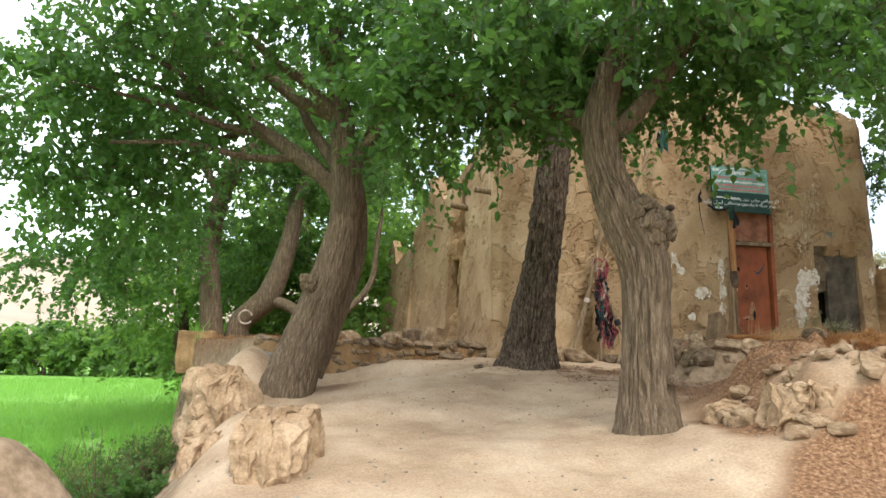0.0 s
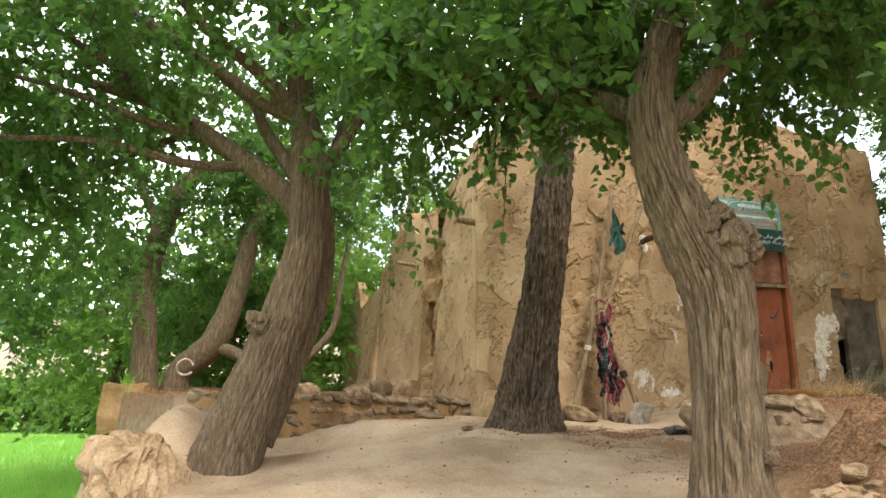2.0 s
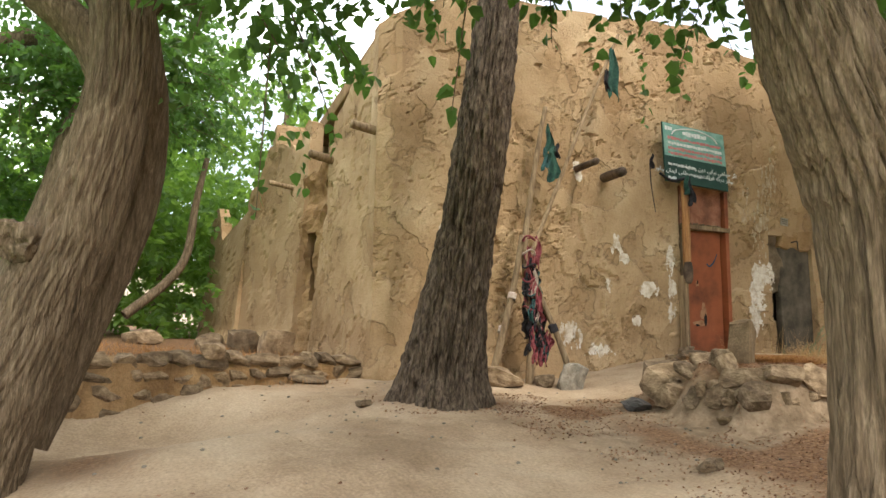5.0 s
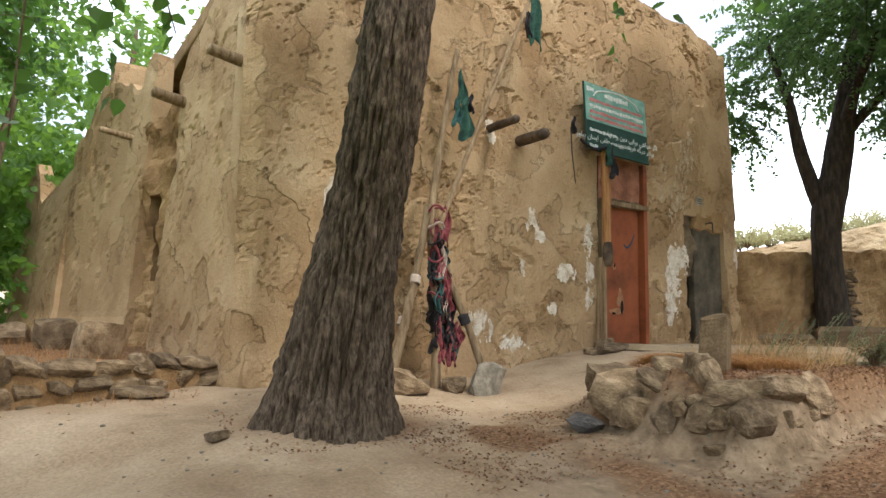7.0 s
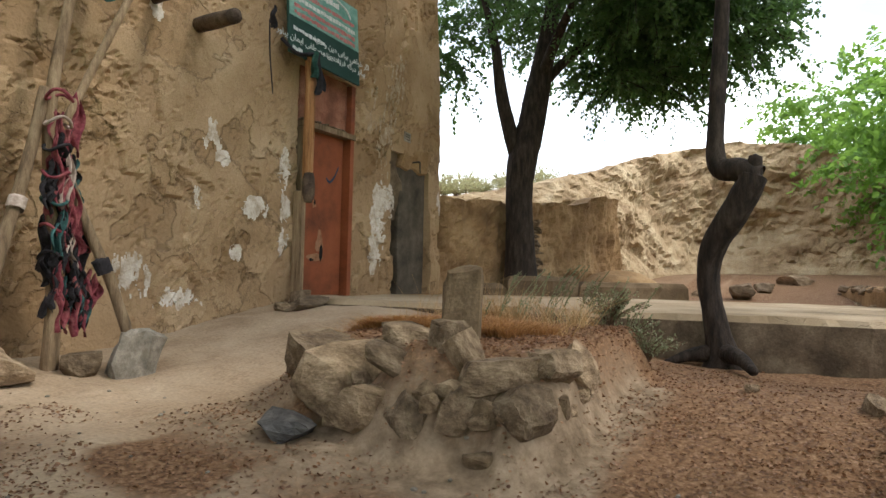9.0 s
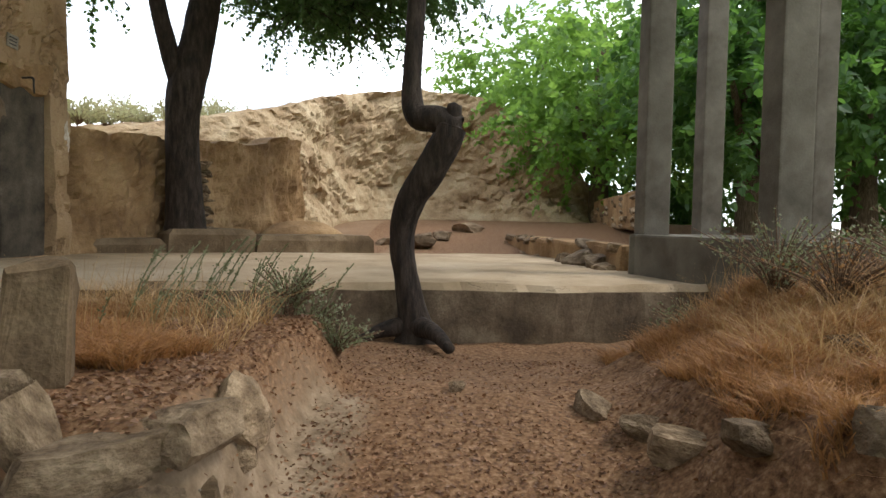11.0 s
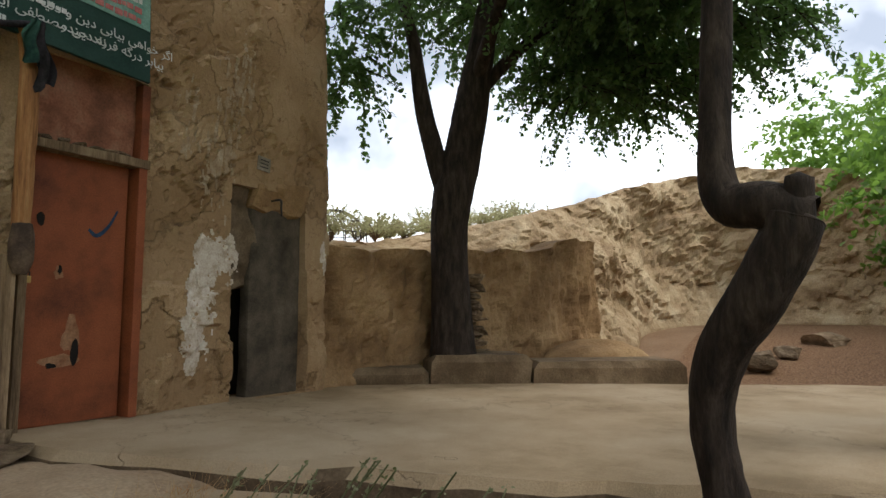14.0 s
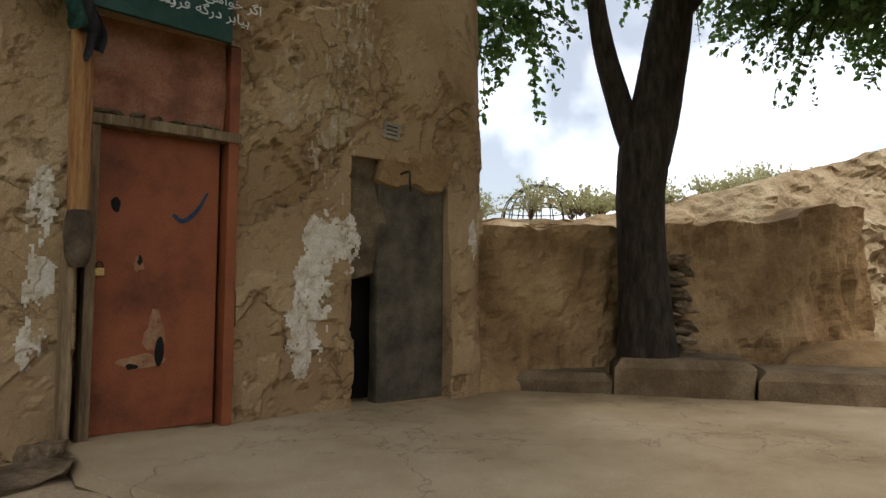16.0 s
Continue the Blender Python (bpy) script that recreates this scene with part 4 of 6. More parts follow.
ELM = [(13.5, 12.14, 1.3, 0.42), (13.5, 12.14, 1.75, 0.31), (13.48, 12.16, 2.6, 0.24), (13.47, 12.18, 3.4, 0.23), (13.5, 12.14, 3.9, 0.26), (13.58, 12.05, 4.4, 0.24), (13.62, 11.95, 5.0, 0.22), (13.7, 11.8, 6.0, 0.16), (13.8, 11.6, 7.5, 0.08)]
tree("elm_tree", ELM, [
    [(13.48, 12.16, 3.75, 0.15), (13.36, 12.32, 4.35, 0.13), (13.24, 12.46, 5.1, 0.11), (13.15, 12.55, 5.9, 0.08), (13.0, 12.8, 7.0, 0.04)],
    [(13.62, 11.95, 5.1, 0.09), (13.95, 11.4, 5.8, 0.075), (14.4, 10.7, 6.4, 0.055), (15, 9.8, 6.8, 0.03)],
    [(13.65, 11.9, 5.3, 0.1), (13.2, 11.4, 5.9, 0.08), (12.6, 10.8, 6.4, 0.04)],
], [((14.1, 11.0, 7.2), (2.6, 2.8, 1.2), 5), ((15.0, 9.5, 6.3), (1.5, 1.5, 0.8), 2.2), ((13.6, 10.0, 6.4), (1.1, 1.1, 0.5), 0.9), ((12.75, 13.3, 5.7), (0.35, 0.4, 0.7), 0.3), ((16.0, 10.4, 5.8), (1.0, 1.0, 0.5), 0.9), ((14.7, 10.9, 5.5), (0.6, 0.7, 0.3), 0.5)],
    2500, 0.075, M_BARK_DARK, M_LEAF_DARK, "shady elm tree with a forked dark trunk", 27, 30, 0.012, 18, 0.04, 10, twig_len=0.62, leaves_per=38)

# grove beyond the yard
for i, (x, y, z, h, r, lm) in enumerate(((25.0, 4.2, 1.9, 7.0, 3.0, M_LEAF_GROVE), (21.0, -1.5, 1.6, 7.5, 3.8, M_LEAF), (27.0, -1.0, 1.9, 8.5, 4.0, M_LEAF), (17.5, -4.5, 1.4, 8.0, 3.6, M_LEAF), (30.0, 5.5, 2.2, 8.0, 4.0, M_LEAF_GROVE), (23.0, -8.0, 1.6, 9.0, 4.5, M_LEAF), (33.0, 1.0, 2.2, 9.5, 4.5, M_LEAF_GROVE), (30.0, -6.0, 1.8, 9.0, 4.5, M_LEAF_GROVE), (14.8, -7.5, 1.2, 8.0, 3.8, M_LEAF), (19.5, 1.8, 1.6, 7.0, 2.6, M_LEAF))):
    tree("grove_tree", [(x, y, z - 0.5, 0.4), (x - 0.1, y + 0.1, z + 1.0, 0.3), (x + 0.15, y, z + 2.2, 0.26), (x, y + 0.2, z + h * 0.6, 0.14), (x, y, z + h * 0.85, 0.05)],
         [[(x + 0.1, y, z + 1.6, 0.18), (x - 0.5, y + 0.5, z + 2.6, 0.12), (x - 1.2, y + 1.0, z + 3.6, 0.05)], [(x + 0.1, y, z + 1.9, 0.16), (x + 0.4, y - 0.7, z + 2.9, 0.12), (x + 0.8, y - 1.5, z + 4.0, 0.05)]],
         [((x, y, z + h * 0.66), (r, r, h * 0.3), 3), ((x - 1.2, y + 0.6, z + h * 0.42), (r * 0.9, r * 0.9, h * 0.2), 1.6)], 560, 0.19, M_BARK, lm, "leafy tree in the grove beyond the yard", 60 + i, 14, 0.0, twig_len=1.2, leaves_per=26, group="grove trees", stems=False)
for i, (x, y, r) in enumerate(((29.0, 2.0, 2.0), (24.5, -5.5, 2.2), (20.5, -6.0, 2.6), (30.0, -1.0, 2.8), (18.0, -8.5, 2.6))):
    tree("grove_bush", [(x, y, 1.2, 0.12), (x, y, 2.0, 0.1), (x, y, 3.0, 0.04)], [], [((x, y, 2.9), (r, r, 1.3), 1)], 260, 0.2, M_BARK, M_LEAF, "dense green undergrowth in the grove", 80 + i, 8, 0.0, twig_len=1.2, leaves_per=22, group="grove bushes", stems=False)

# ---- stones ----
ROCKS = []


def rock_mesh(seed, flatness=0.7, mat=None):
    bm = bmesh.new()
    bmesh.ops.create_cube(bm, size=1.0)
    bmesh.ops.subdivide_edges(bm, edges=bm.edges[:], cuts=3, use_grid_fill=True)
    rng = random.Random(seed)
    skew = [rng.uniform(-0.25, 0.25) for _ in range(4)]
    cuts = [(Vector([rng.gauss(0, 1) for _ in range(3)]).normalized(), rng.uniform(0.34, 0.48)) for _ in range(9)]
    for v in bm.verts:
        c = v.co.copy()
        s = c.normalized() * 0.62
        c = c.lerp(s, 0.4)
        for way, d in cuts:
            k = c.dot(way) - d
            if k > 0:
                c = c - way * k
        c.x += skew[0] * c.z + skew[1] * c.y
        c.z *= 1 + skew[2] * c.x + skew[3] * c.y
        n1 = noise.noise_vector(c * 1.7 + Vector((seed * 5.1, 0, 0)))
        n2 = noise.noise_vector(c * 5.0 + Vector((0, seed * 3.3, 0)))
        v.co = c + n1 * 0.07 + n2 * 0.045
    me = bpy.data.meshes.new("stone")
    bm.to_mesh(me)
    bm.free()
    me.materials.append(mat or M_STONE)
    return me


ROCKS = [rock_mesh(k) for k in range(14)]
CLODS = [rock_mesh(80 + k, mat=M_BENCH) for k in range(4)]
ROCKS_GREY = [rock_mesh(50 + k, mat=M_STONE_GREY) for k in range(4)]


def put_stone(name, me, x, y, z, sx, sy, sz, rz=0.0, tilt=0.0, roll=0.0, parent=None):
    ob = new(name, me)
    m = pose(x, y, z, tilt, roll, rz) @ Matrix.Diagonal((sx, sy, sz, 1))
    if parent is not None:
        ob.parent = parent
        m = parent.matrix_basis.inverted() @ m
    ob.matrix_basis = m
    return ob


def lone_stone(x, y, sx, sy, sz, rz, label, seed, name="stone", grey=False, tilt=0.0, roll=0.0, sink=0.3, group=""):
    z = float(ground_height(x, y)) + sz * (0.5 - sink)
    me = (ROCKS_GREY if grey else ROCKS)[seed % (4 if grey else 14)]
    return tagged(put_stone(name, me, x, y, z, sx, sy, sz, rz, tilt, roll), label, "stone", group)


# dry-stone wall of the terrace
rs = random.Random(5)
terrace = empty("terrace_wall", 0, 0, 0, "dry-stone retaining wall of brown field stones set in mud", "wall", kind="structure")
xs_e = np.linspace(-0.75, 3.3, 60)
pieces_u = np.stack([xs_e, terrace_edge(xs_e)], 1)
lv, lf = [], []
for i, (x, y) in enumerate(pieces_u):
    hb = 0.4
    ht = 1.38 + 0.06 * float(smooth(2, -2, x))
    for dy, z in ((-0.1, hb), (-0.05, hb + 0.3), (0.0, ht - 0.06), (0.6, ht + 0.0)):
        lv.append((x + 0.03 * vnoise(x * 5, z * 5, 0, 3), y + dy + 0.05 * vnoise(x * 4, z * 6, 0, 7), z))
for i in range(len(pieces_u) - 1):
    for k in range(3):
        lf.append((i * 4 + k, (i + 1) * 4 + k, (i + 1) * 4 + k + 1, i * 4 + k + 1))
obj("mud_core", mesh_of("mud_core", lv, lf, M_MUD_DARK), terrace)
z_course = 0.62
while z_course < 1.36:
    hgt = rs.uniform(0.13, 0.2)
    x = -0.75
    while x < 3.25:
        ln = rs.uniform(0.2, 0.46)
        cx = x + ln / 2
        y = float(terrace_edge(cx))
        slope = math.degrees(math.atan2(float(terrace_edge(cx + 0.1) - terrace_edge(cx - 0.1)), 0.2))
        horiz = ln * math.cos(radians(slope))
        put_stone("stone", rs.choice(ROCKS), x + horiz / 2, float(terrace_edge(x + horiz / 2)) + 0.09, z_course + hgt / 2 + rs.uniform(-0.02, 0.02), ln * 1.06, 0.26, hgt * rs.uniform(0.95, 1.15), slope + rs.choice((0, 180)), rs.uniform(-5, 5), rs.uniform(-5, 5), terrace)
        x += horiz
    z_course += hgt * 0.93
lone = tagged(put_stone("stone", ROCKS[3], 1.55, 11.95, 1.47, 0.26, 0.2, 0.2, 20), "yellowish stone lying on the terrace wall", "stone")
for k, (x, y, a, b, c) in enumerate(((2.45, 13.9, 0.5, 0.4, 0.5), (2.2, 15.6, 0.6, 0.5, 0.62), (1.7, 16.4, 0.5, 0.45, 0.4), (0.6, 17.6, 0.6, 0.5, 0.4), (2.7, 12.5, 0.4, 0.3, 0.12))):
    lone_stone(x, y, a, b, c, 40 * k, "brown rough stone lying on the terrace by the wall", k + 2, group="terrace stones")
white = tagged(put_stone("stone", ROCKS_GREY[1], -0.5, 10.75, 1.02, 0.34, 0.3, 0.34, 10), "pale squared stone at the end of the terrace wall", "stone")
bm = box(bmesh.new(), 0, 0, 0, 0.8, 0.7, 1.0, 0.12)
bmesh.ops.subdivide_edges(bm, edges=bm.edges[:], cuts=2, use_grid_fill=True)
pier = part("mud_pier", roughen(bm, 0.06, 3, 4), M_MUD_DARK, None)
pier.location = (-2.83, 16.3, 1.15)
tagged(pier, "low mud pier at the edge of the terrace", "pier")

# eroded lumps of mud beside the path
M_LUMP = material("crumbling_earth", [(0.2, 0.128, 0.068), (0.31, 0.212, 0.122), (0.4, 0.29, 0.18)], 2.2, 0.98, 0.8, 14, fine=40, dist=0.04, spread=(0.32, 0.66))


def earth_lump(x, y, z, rx, ry, up, seed, rz=0.0, lean=0.0):
    """A flat-topped block of dry mud with steep, washed-out sides."""
    bm = bmesh.new()
    bmesh.ops.create_icosphere(bm, subdivisions=6, radius=1.0)
    way = Vector((seed * 3.7, seed * 1.9, 0))
    for v in bm.verts:
        c = v.co.copy()
        flat = max(-0.9, min(0.62, c.z)) / 0.62
        side = 1 + 0.22 * max(0.0, -flat)
        q = Vector((c.x * rx * side, c.y * ry * side, flat * up))
        q.z += lean * c.y * up
        gully = abs(noise.noise(Vector((c.x * 3.2, c.y * 3.2, c.z * 0.7)) + way))
        q += noise.noise_vector(c * 1.5 + way) * 0.16 * rx * 2 + noise.noise_vector(c * 4.5 + way) * 0.055 + noise.noise_vector(c * 12 + way) * 0.022
        q -= Vector((c.x, c.y, 0)) * 0.14 * max(0.0, 0.35 - gully)
        v.co = q
    ob = part("mud_clod", bm, M_LUMP, None)
    ob.matrix_basis = pose(x, y, z, 0, 0, rz)
    return tagged(ob, "eroded lump of dry mud beside the path", "mud lump", "mud lumps")


earth_lump(0.36, 5.75, 0.12, 0.34, 0.8, 0.56, 1, -6)
earth_lump(-0.75, 8.6, 0.42, 0.46, 0.62, 0.52, 2, 20)
earth_lump(-0.5, 7.5, -0.1, 0.36, 0.7, 0.4, 3, -20)
earth_lump(4.8, 5.3, 0.52, 0.52, 0.42, 0.42, 4, 30)
earth_lump(5.6, 5.2, 0.72, 0.62, 0.5, 0.46, 5, -15)
earth_lump(4.5, 5.95, 0.42, 0.34, 0.3, 0.3, 6, 60)

# the stone heap round the mound
heap = empty("stone_heap", 5.6, 9.0, 0.9, "heap of rough field stones edging the grave mound", "stone heap")
HEAP = [(5.75, 9.44, 1.34, 0.3, 0.2, 0.16, 108, -22), (5.85, 9.22, 1.45, 0.24, 0.24, 0.26, 20, 8), (5.8, 9.09, 1.4, 0.2, 0.16, 0.26, 75, 24), (5.82, 8.88, 1.35, 0.36, 0.26, 0.22, 118, 6), (5.72, 8.75, 1.2, 0.27, 0.25, 0.26, 60, -10),
        (6.02, 8.72, 1.38, 0.34, 0.24, 0.2, -8, 4), (5.95, 9.5, 1.46, 0.24, 0.2, 0.16, 80, -8), (5.7, 9.12, 1.26, 0.24, 0.18, 0.15, 100, 5), (5.7, 8.99, 1.2, 0.28, 0.22, 0.26, 130, -14), (5.78, 9.86, 1.24, 0.5, 0.36, 0.36, 100, 8), (6.1, 9.68, 1.5, 0.3, 0.24, 0.14, 70, 0),
        (5.95, 10.15, 1.3, 0.44, 0.34, 0.32, 60, 6), (6.2, 10.45, 1.34, 0.4, 0.3, 0.26, 20, -6), (6.42, 8.74, 1.34, 0.36, 0.26, 0.24, 8, 3), (5.6, 9.3, 1.14, 0.26, 0.2, 0.22, 40, 10), (5.62, 9.6, 1.12, 0.34, 0.26, 0.26, 95, -6)]
for k, (x, y, z, a, b, c, rz, tilt) in enumerate(HEAP):
    put_stone("stone", ROCKS[k % 14], x + 0.05, y + 0.04, z - 0.02, a * 1.12, b * 1.1, c * 1.1, rz, rs.uniform(-10, 10), tilt, heap)
FACE = spline([(6.0, 10.35), (5.76, 9.8), (5.6, 9.2), (5.72, 8.82), (6.1, 8.74), (6.6, 8.74)], 10)
for k in range(16):
    fx, fy = FACE[rs.randrange(len(FACE))]
    a = rs.uniform(0.1, 0.2)
    put_stone("stone", ROCKS[k % 14], fx + rs.uniform(-0.02, 0.08), fy + rs.uniform(-0.02, 0.06), rs.uniform(1.0, 1.3), a * 1.15, a * 0.9, a * 0.8, rs.uniform(0, 180), rs.uniform(-20, 20), rs.uniform(-20, 20), heap)
for k in range(24):
    fx, fy = FACE[rs.randrange(len(FACE))]
    a = rs.uniform(0.1, 0.2)
    put_stone("mud_lump", CLODS[k % 4], fx + rs.uniform(-0.04, 0.1), fy + rs.uniform(-0.02, 0.1), rs.uniform(0.9, 1.3), a, a * 0.9, a * 0.7, rs.uniform(0, 180), rs.uniform(-20, 20), rs.uniform(-20, 20), heap)
bm = box(bmesh.new(), 0, 0, 0.1, 0.3, 0.2, 0.98, 0.045)
bmesh.ops.subdivide_edges(bm, edges=bm.edges[:], cuts=2, use_grid_fill=True)
for v in bm.verts:
    v.co.x *= 1 - 0.22 * max(0, v.co.z - 0.1)
    if v.co.z > 0.3:
        v.co.z -= 0.12 * max(0, v.co.x / 0.15)
stone_up = part("headstone", roughen(bm, 0.06, 7, 2), M_BENCH, None)
stone_up.matrix_basis = pose(6.3, 9.43, 1.28, 4, 3, 35)
tagged(stone_up, "rough upright headstone set in the grave mound", "headstone")
EARTH_CLODS = [rock_mesh(90 + k, mat=M_LUMP) for k in range(4)]
for k in range(60):
    rk = random.Random(40 + k)
    x, y = rk.uniform(4.2, 6.4), rk.uniform(4.5, 6.2)
    a = rk.uniform(0.06, 0.26)
    z = float(ground_height(x, y))
    tagged(put_stone("earth_clod", EARTH_CLODS[k % 4], x, y, z + a * 0.1, a, a * 0.8, a * 0.6, 50 * k), "dry crumbling earth clod on the bank", "clod", "earth clods")
tagged(put_stone("flat_stone", rock_mesh(61, mat=M_SLATE), 5.5, 9.98, float(ground_height(5.5, 9.98)) + 0.04, 0.38, 0.3, 0.15, 30, 8, 4), "flat dark slate stone lying beside the heap", "stone")
lone_stone(6.0, 11.95, 0.46, 0.3, 0.46, 20, "large pale stone propping the foot of the poles", 3, "boulder", True, tilt=8)
lone_stone(5.68, 12.1, 0.32, 0.26, 0.2, 60, "rough stone at the foot of the poles", 2, "boulder")
lone_stone(5.05, 12.1, 0.5, 0.36, 0.34, -20, "rough stone by the wall behind the big tree", 9, "boulder")
lone_stone(4.75, 12.3, 0.4, 0.3, 0.36, 30, "rounded stone by the wall behind the big tree", 4, "boulder")
lone_stone(2.9, 10.75, 0.16, 0.12, 0.1, 30, "small red-brown stone on the dusty ground", 5)
lone_stone(4.75, 8.2, 0.22, 0.16, 0.1, 10, "pale stone half sunk in the path", 6)
lone_stone(7.9, 8.0, 0.12, 0.1, 0.08, 10, "small dark stone on the litter", 7)
for k, (x, y, a, b, c) in enumerate(((7.5, 7.28, 0.4, 0.3, 0.3), (7.1, 7.15, 0.34, 0.28, 0.26), (6.75, 7.05, 0.36, 0.3, 0.3), (6.4, 6.95, 0.3, 0.26, 0.24), (6.0, 6.75, 0.36, 0.26, 0.24), (6.15, 6.3, 0.3, 0.26, 0.2), (7.2, 6.2, 0.3, 0.24, 0.2), (5.7, 6.35, 0.26, 0.2, 0.2))):
    lone_stone(x, y, a * 0.75, b * 0.6, c * 0.55, 37 * k, "rough brown stone edging the grassy bank", k + 3, "bank_stone", sink=0.5, tilt=6, roll=-8, group="stones edging the bank")
for k, (x, y, a, b, c) in enumerate(((8.25, 12.3, 0.5, 0.3, 0.16), (8.05, 12.45, 0.3, 0.22, 0.12), (8.42, 12.55, 0.26, 0.22, 0.26))):
    lone_stone(x, y, a, b, c, 20 * k, "broken step stone at the foot of the door post", k, "step_stone", group="step stones")

# ---- the door ----
ly = 12.88
door = empty("door_1", 9.1, ly, SLAB_Z, "closed red-brown metal door with scraped paint and holes", "door", kind="structure")


def local_box(parent, name, mat, x0, x1, y0, y1, z0, z1, bevel=0.008, label="", rough_amt=0.0, seed=0, cuts=0):
    px, py, pz = parent.location
    bm = box(bmesh.new(), (x0 + x1) / 2 - px, (y0 + y1) / 2 - py, (z0 + z1) / 2 - pz, x1 - x0, y1 - y0, z1 - z0, bevel)
    if cuts:
        bmesh.ops.subdivide_edges(bm, edges=[e for e in bm.edges if e.calc_length() > 0.12], cuts=cuts, use_grid_fill=True)
    if rough_amt:
        roughen(bm, rough_amt, 4, seed)
    return part(name, bm, mat, parent, label)


leaf = local_box(door, "door_leaf", M_DOOR, 8.7, 9.49, ly, ly + 0.04, SLAB_Z + 0.01, 3.53, 0.006)


def blob(parent, name, mat, cx, cz, w, h, y, seed, n=18, jag=0.35, thick=0.004):
    """A thin ragged patch lying on a face that looks to -y."""
    px, py, pz = parent.matrix_world.translation if parent else (0, 0, 0)
    rng = random.Random(seed)
    bm = bmesh.new()
    ring = []
    for i in range(n):
        a = 2 * math.pi * i / n
        r = 1 + jag * 1.6 * noise.noise(Vector((1.1 * math.cos(a), 1.1 * math.sin(a), seed * 3.7))) + jag * 0.9 * noise.noise(Vector((3.5 * math.cos(a), 3.5 * math.sin(a), seed * 1.3)))
        ring.append((cx + 0.5 * w * r * math.cos(a), cz + 0.5 * h * r * math.sin(a)))
    front = [bm.verts.new((x - px, (y(x, z) if callable(y) else y) - thick - py, z - pz)) for x, z in ring]
    rear = [bm.verts.new((v.co.x, v.co.y + thick * 2.2, v.co.z)) for v in front]
    mid = bm.verts.new((cx - px, (y(cx, cz) if callable(y) else y) - thick - py, cz - pz))
    for i in range(n):
        j = (i + 1) % n
        bm.faces.new((front[i], front[j], mid))
        bm.faces.new((front[j], front[i], rear[i], rear[j]))
    bmesh.ops.recalc_face_normals(bm, faces=bm.faces)
    return part(name, bm, mat, parent)


def at_world(parent):
    bpy.context.view_layer.update()
    return parent


at_world(door)
for nm, mt, cx, cz, w, h, sd, jg in (("hole", M_BLACK, 9.12, 2.08, 0.06, 0.2, 1, 0.1), ("hole", M_BLACK, 8.95, 1.99, 0.07, 0.045, 2, 0.2), ("hole", M_BLACK, 8.82, 3.04, 0.06, 0.1, 3, 0.2), ("hole", M_BLACK, 8.98, 2.68, 0.03, 0.06, 4, 0.3),
                                     ("scrape", M_DOOR_WORN, 9.09, 2.2, 0.14, 0.26, 5, 0.35), ("scrape", M_DOOR_WORN, 9.0, 2.02, 0.32, 0.09, 6, 0.3), ("scrape", M_DOOR_WORN, 8.97, 2.66, 0.06, 0.1, 7, 0.5)):
    blob(leaf, nm, mt, cx, cz, w, h, ly - (0.003 if nm == "hole" else 0.0), sd, 14, jg, 0.002)
v, f = tube([(9.18, ly - 0.001, 3.0, 0.012), (9.25, ly - 0.001, 2.96, 0.016), (9.34, ly - 0.001, 3.04, 0.013), (9.41, ly - 0.001, 3.17, 0.008)], 8, 5)
v[:, 1] = ly + (v[:, 1] - ly) * 0.15 - 0.001
obj("painted_stroke", mesh_of("painted_stroke", v - np.array(door.location), f, M_BLUE), leaf, "faded blue brush stroke")
local_box(door, "door_post", M_DOOR, 9.515, 9.59, ly - 0.1, ly + 0.05, SLAB_Z, 4.22, 0.008)
local_box(door, "door_post", M_WOOD_OLD, 8.635, 8.695, ly - 0.12, ly + 0.05, SLAB_Z, 3.52, 0.008)
local_box(door, "door_post", M_WOOD_OLD, 8.505, 8.56, ly - 0.24, ly - 0.1, SLAB_Z - 0.05, 2.75, 0.008, "split grey door post")
local_box(door, "lintel", M_WOOD_OLD, 8.63, 9.6, ly - 0.12, ly + 0.06, 3.53, 3.6, 0.008, "", 0.008, 3, 3)
local_box(door, "transom_panel", M_PANEL, 8.64, 9.51, ly - 0.02, ly + 0.1, 3.6, 4.3, 0.01, "red mud-plastered panel over the door", 0.02, 5, 4)
for k in range(7):
    xx = 8.68 + k * 0.12
    me = ROCKS[k]
    st = put_stone("mud_crumb", me, xx, ly - 0.06, 3.615, 0.14, 0.08, 0.04, k * 30, 0, 0, None)
    st.parent = door
    st.matrix_basis = Matrix.Translation(-Vector(door.location)) @ st.matrix_basis
# wooden post with tied cloth at the door
post = empty("door_pole", 8.55, 12.62, 2.7, "bare orange wooden post with a dark cloth knotted at its top", "post")
v, f = tube([(8.57, 12.64, 2.72, 0.055), (8.56, 12.63, 3.3, 0.062), (8.55, 12.62, 3.95, 0.058), (8.5, 12.6, 4.28, 0.06)], 14, 6, 0.006, 12, 0.05, 3)
obj("pole", mesh_of("pole", v - np.array(post.location), f, M_WOOD_ORANGE, True), post)
v, f = tube([(8.57, 12.62, 2.62, 0.04), (8.57, 12.62, 2.7, 0.068), (8.57, 12.62, 2.86, 0.07), (8.57, 12.63, 2.95, 0.06)], 14, 6, 0.01, 9, 0.15, 8)
obj("knob", mesh_of("knob", v - np.array(post.location), f, M_WOOD_DARK, True), post, "dark worn wooden knob")
M_CLOTH_GREEN = material("dark_green_cloth", [(0.012, 0.035, 0.028), (0.025, 0.07, 0.05), (0.04, 0.1, 0.07)], 9, 0.9, 0.5, 50)
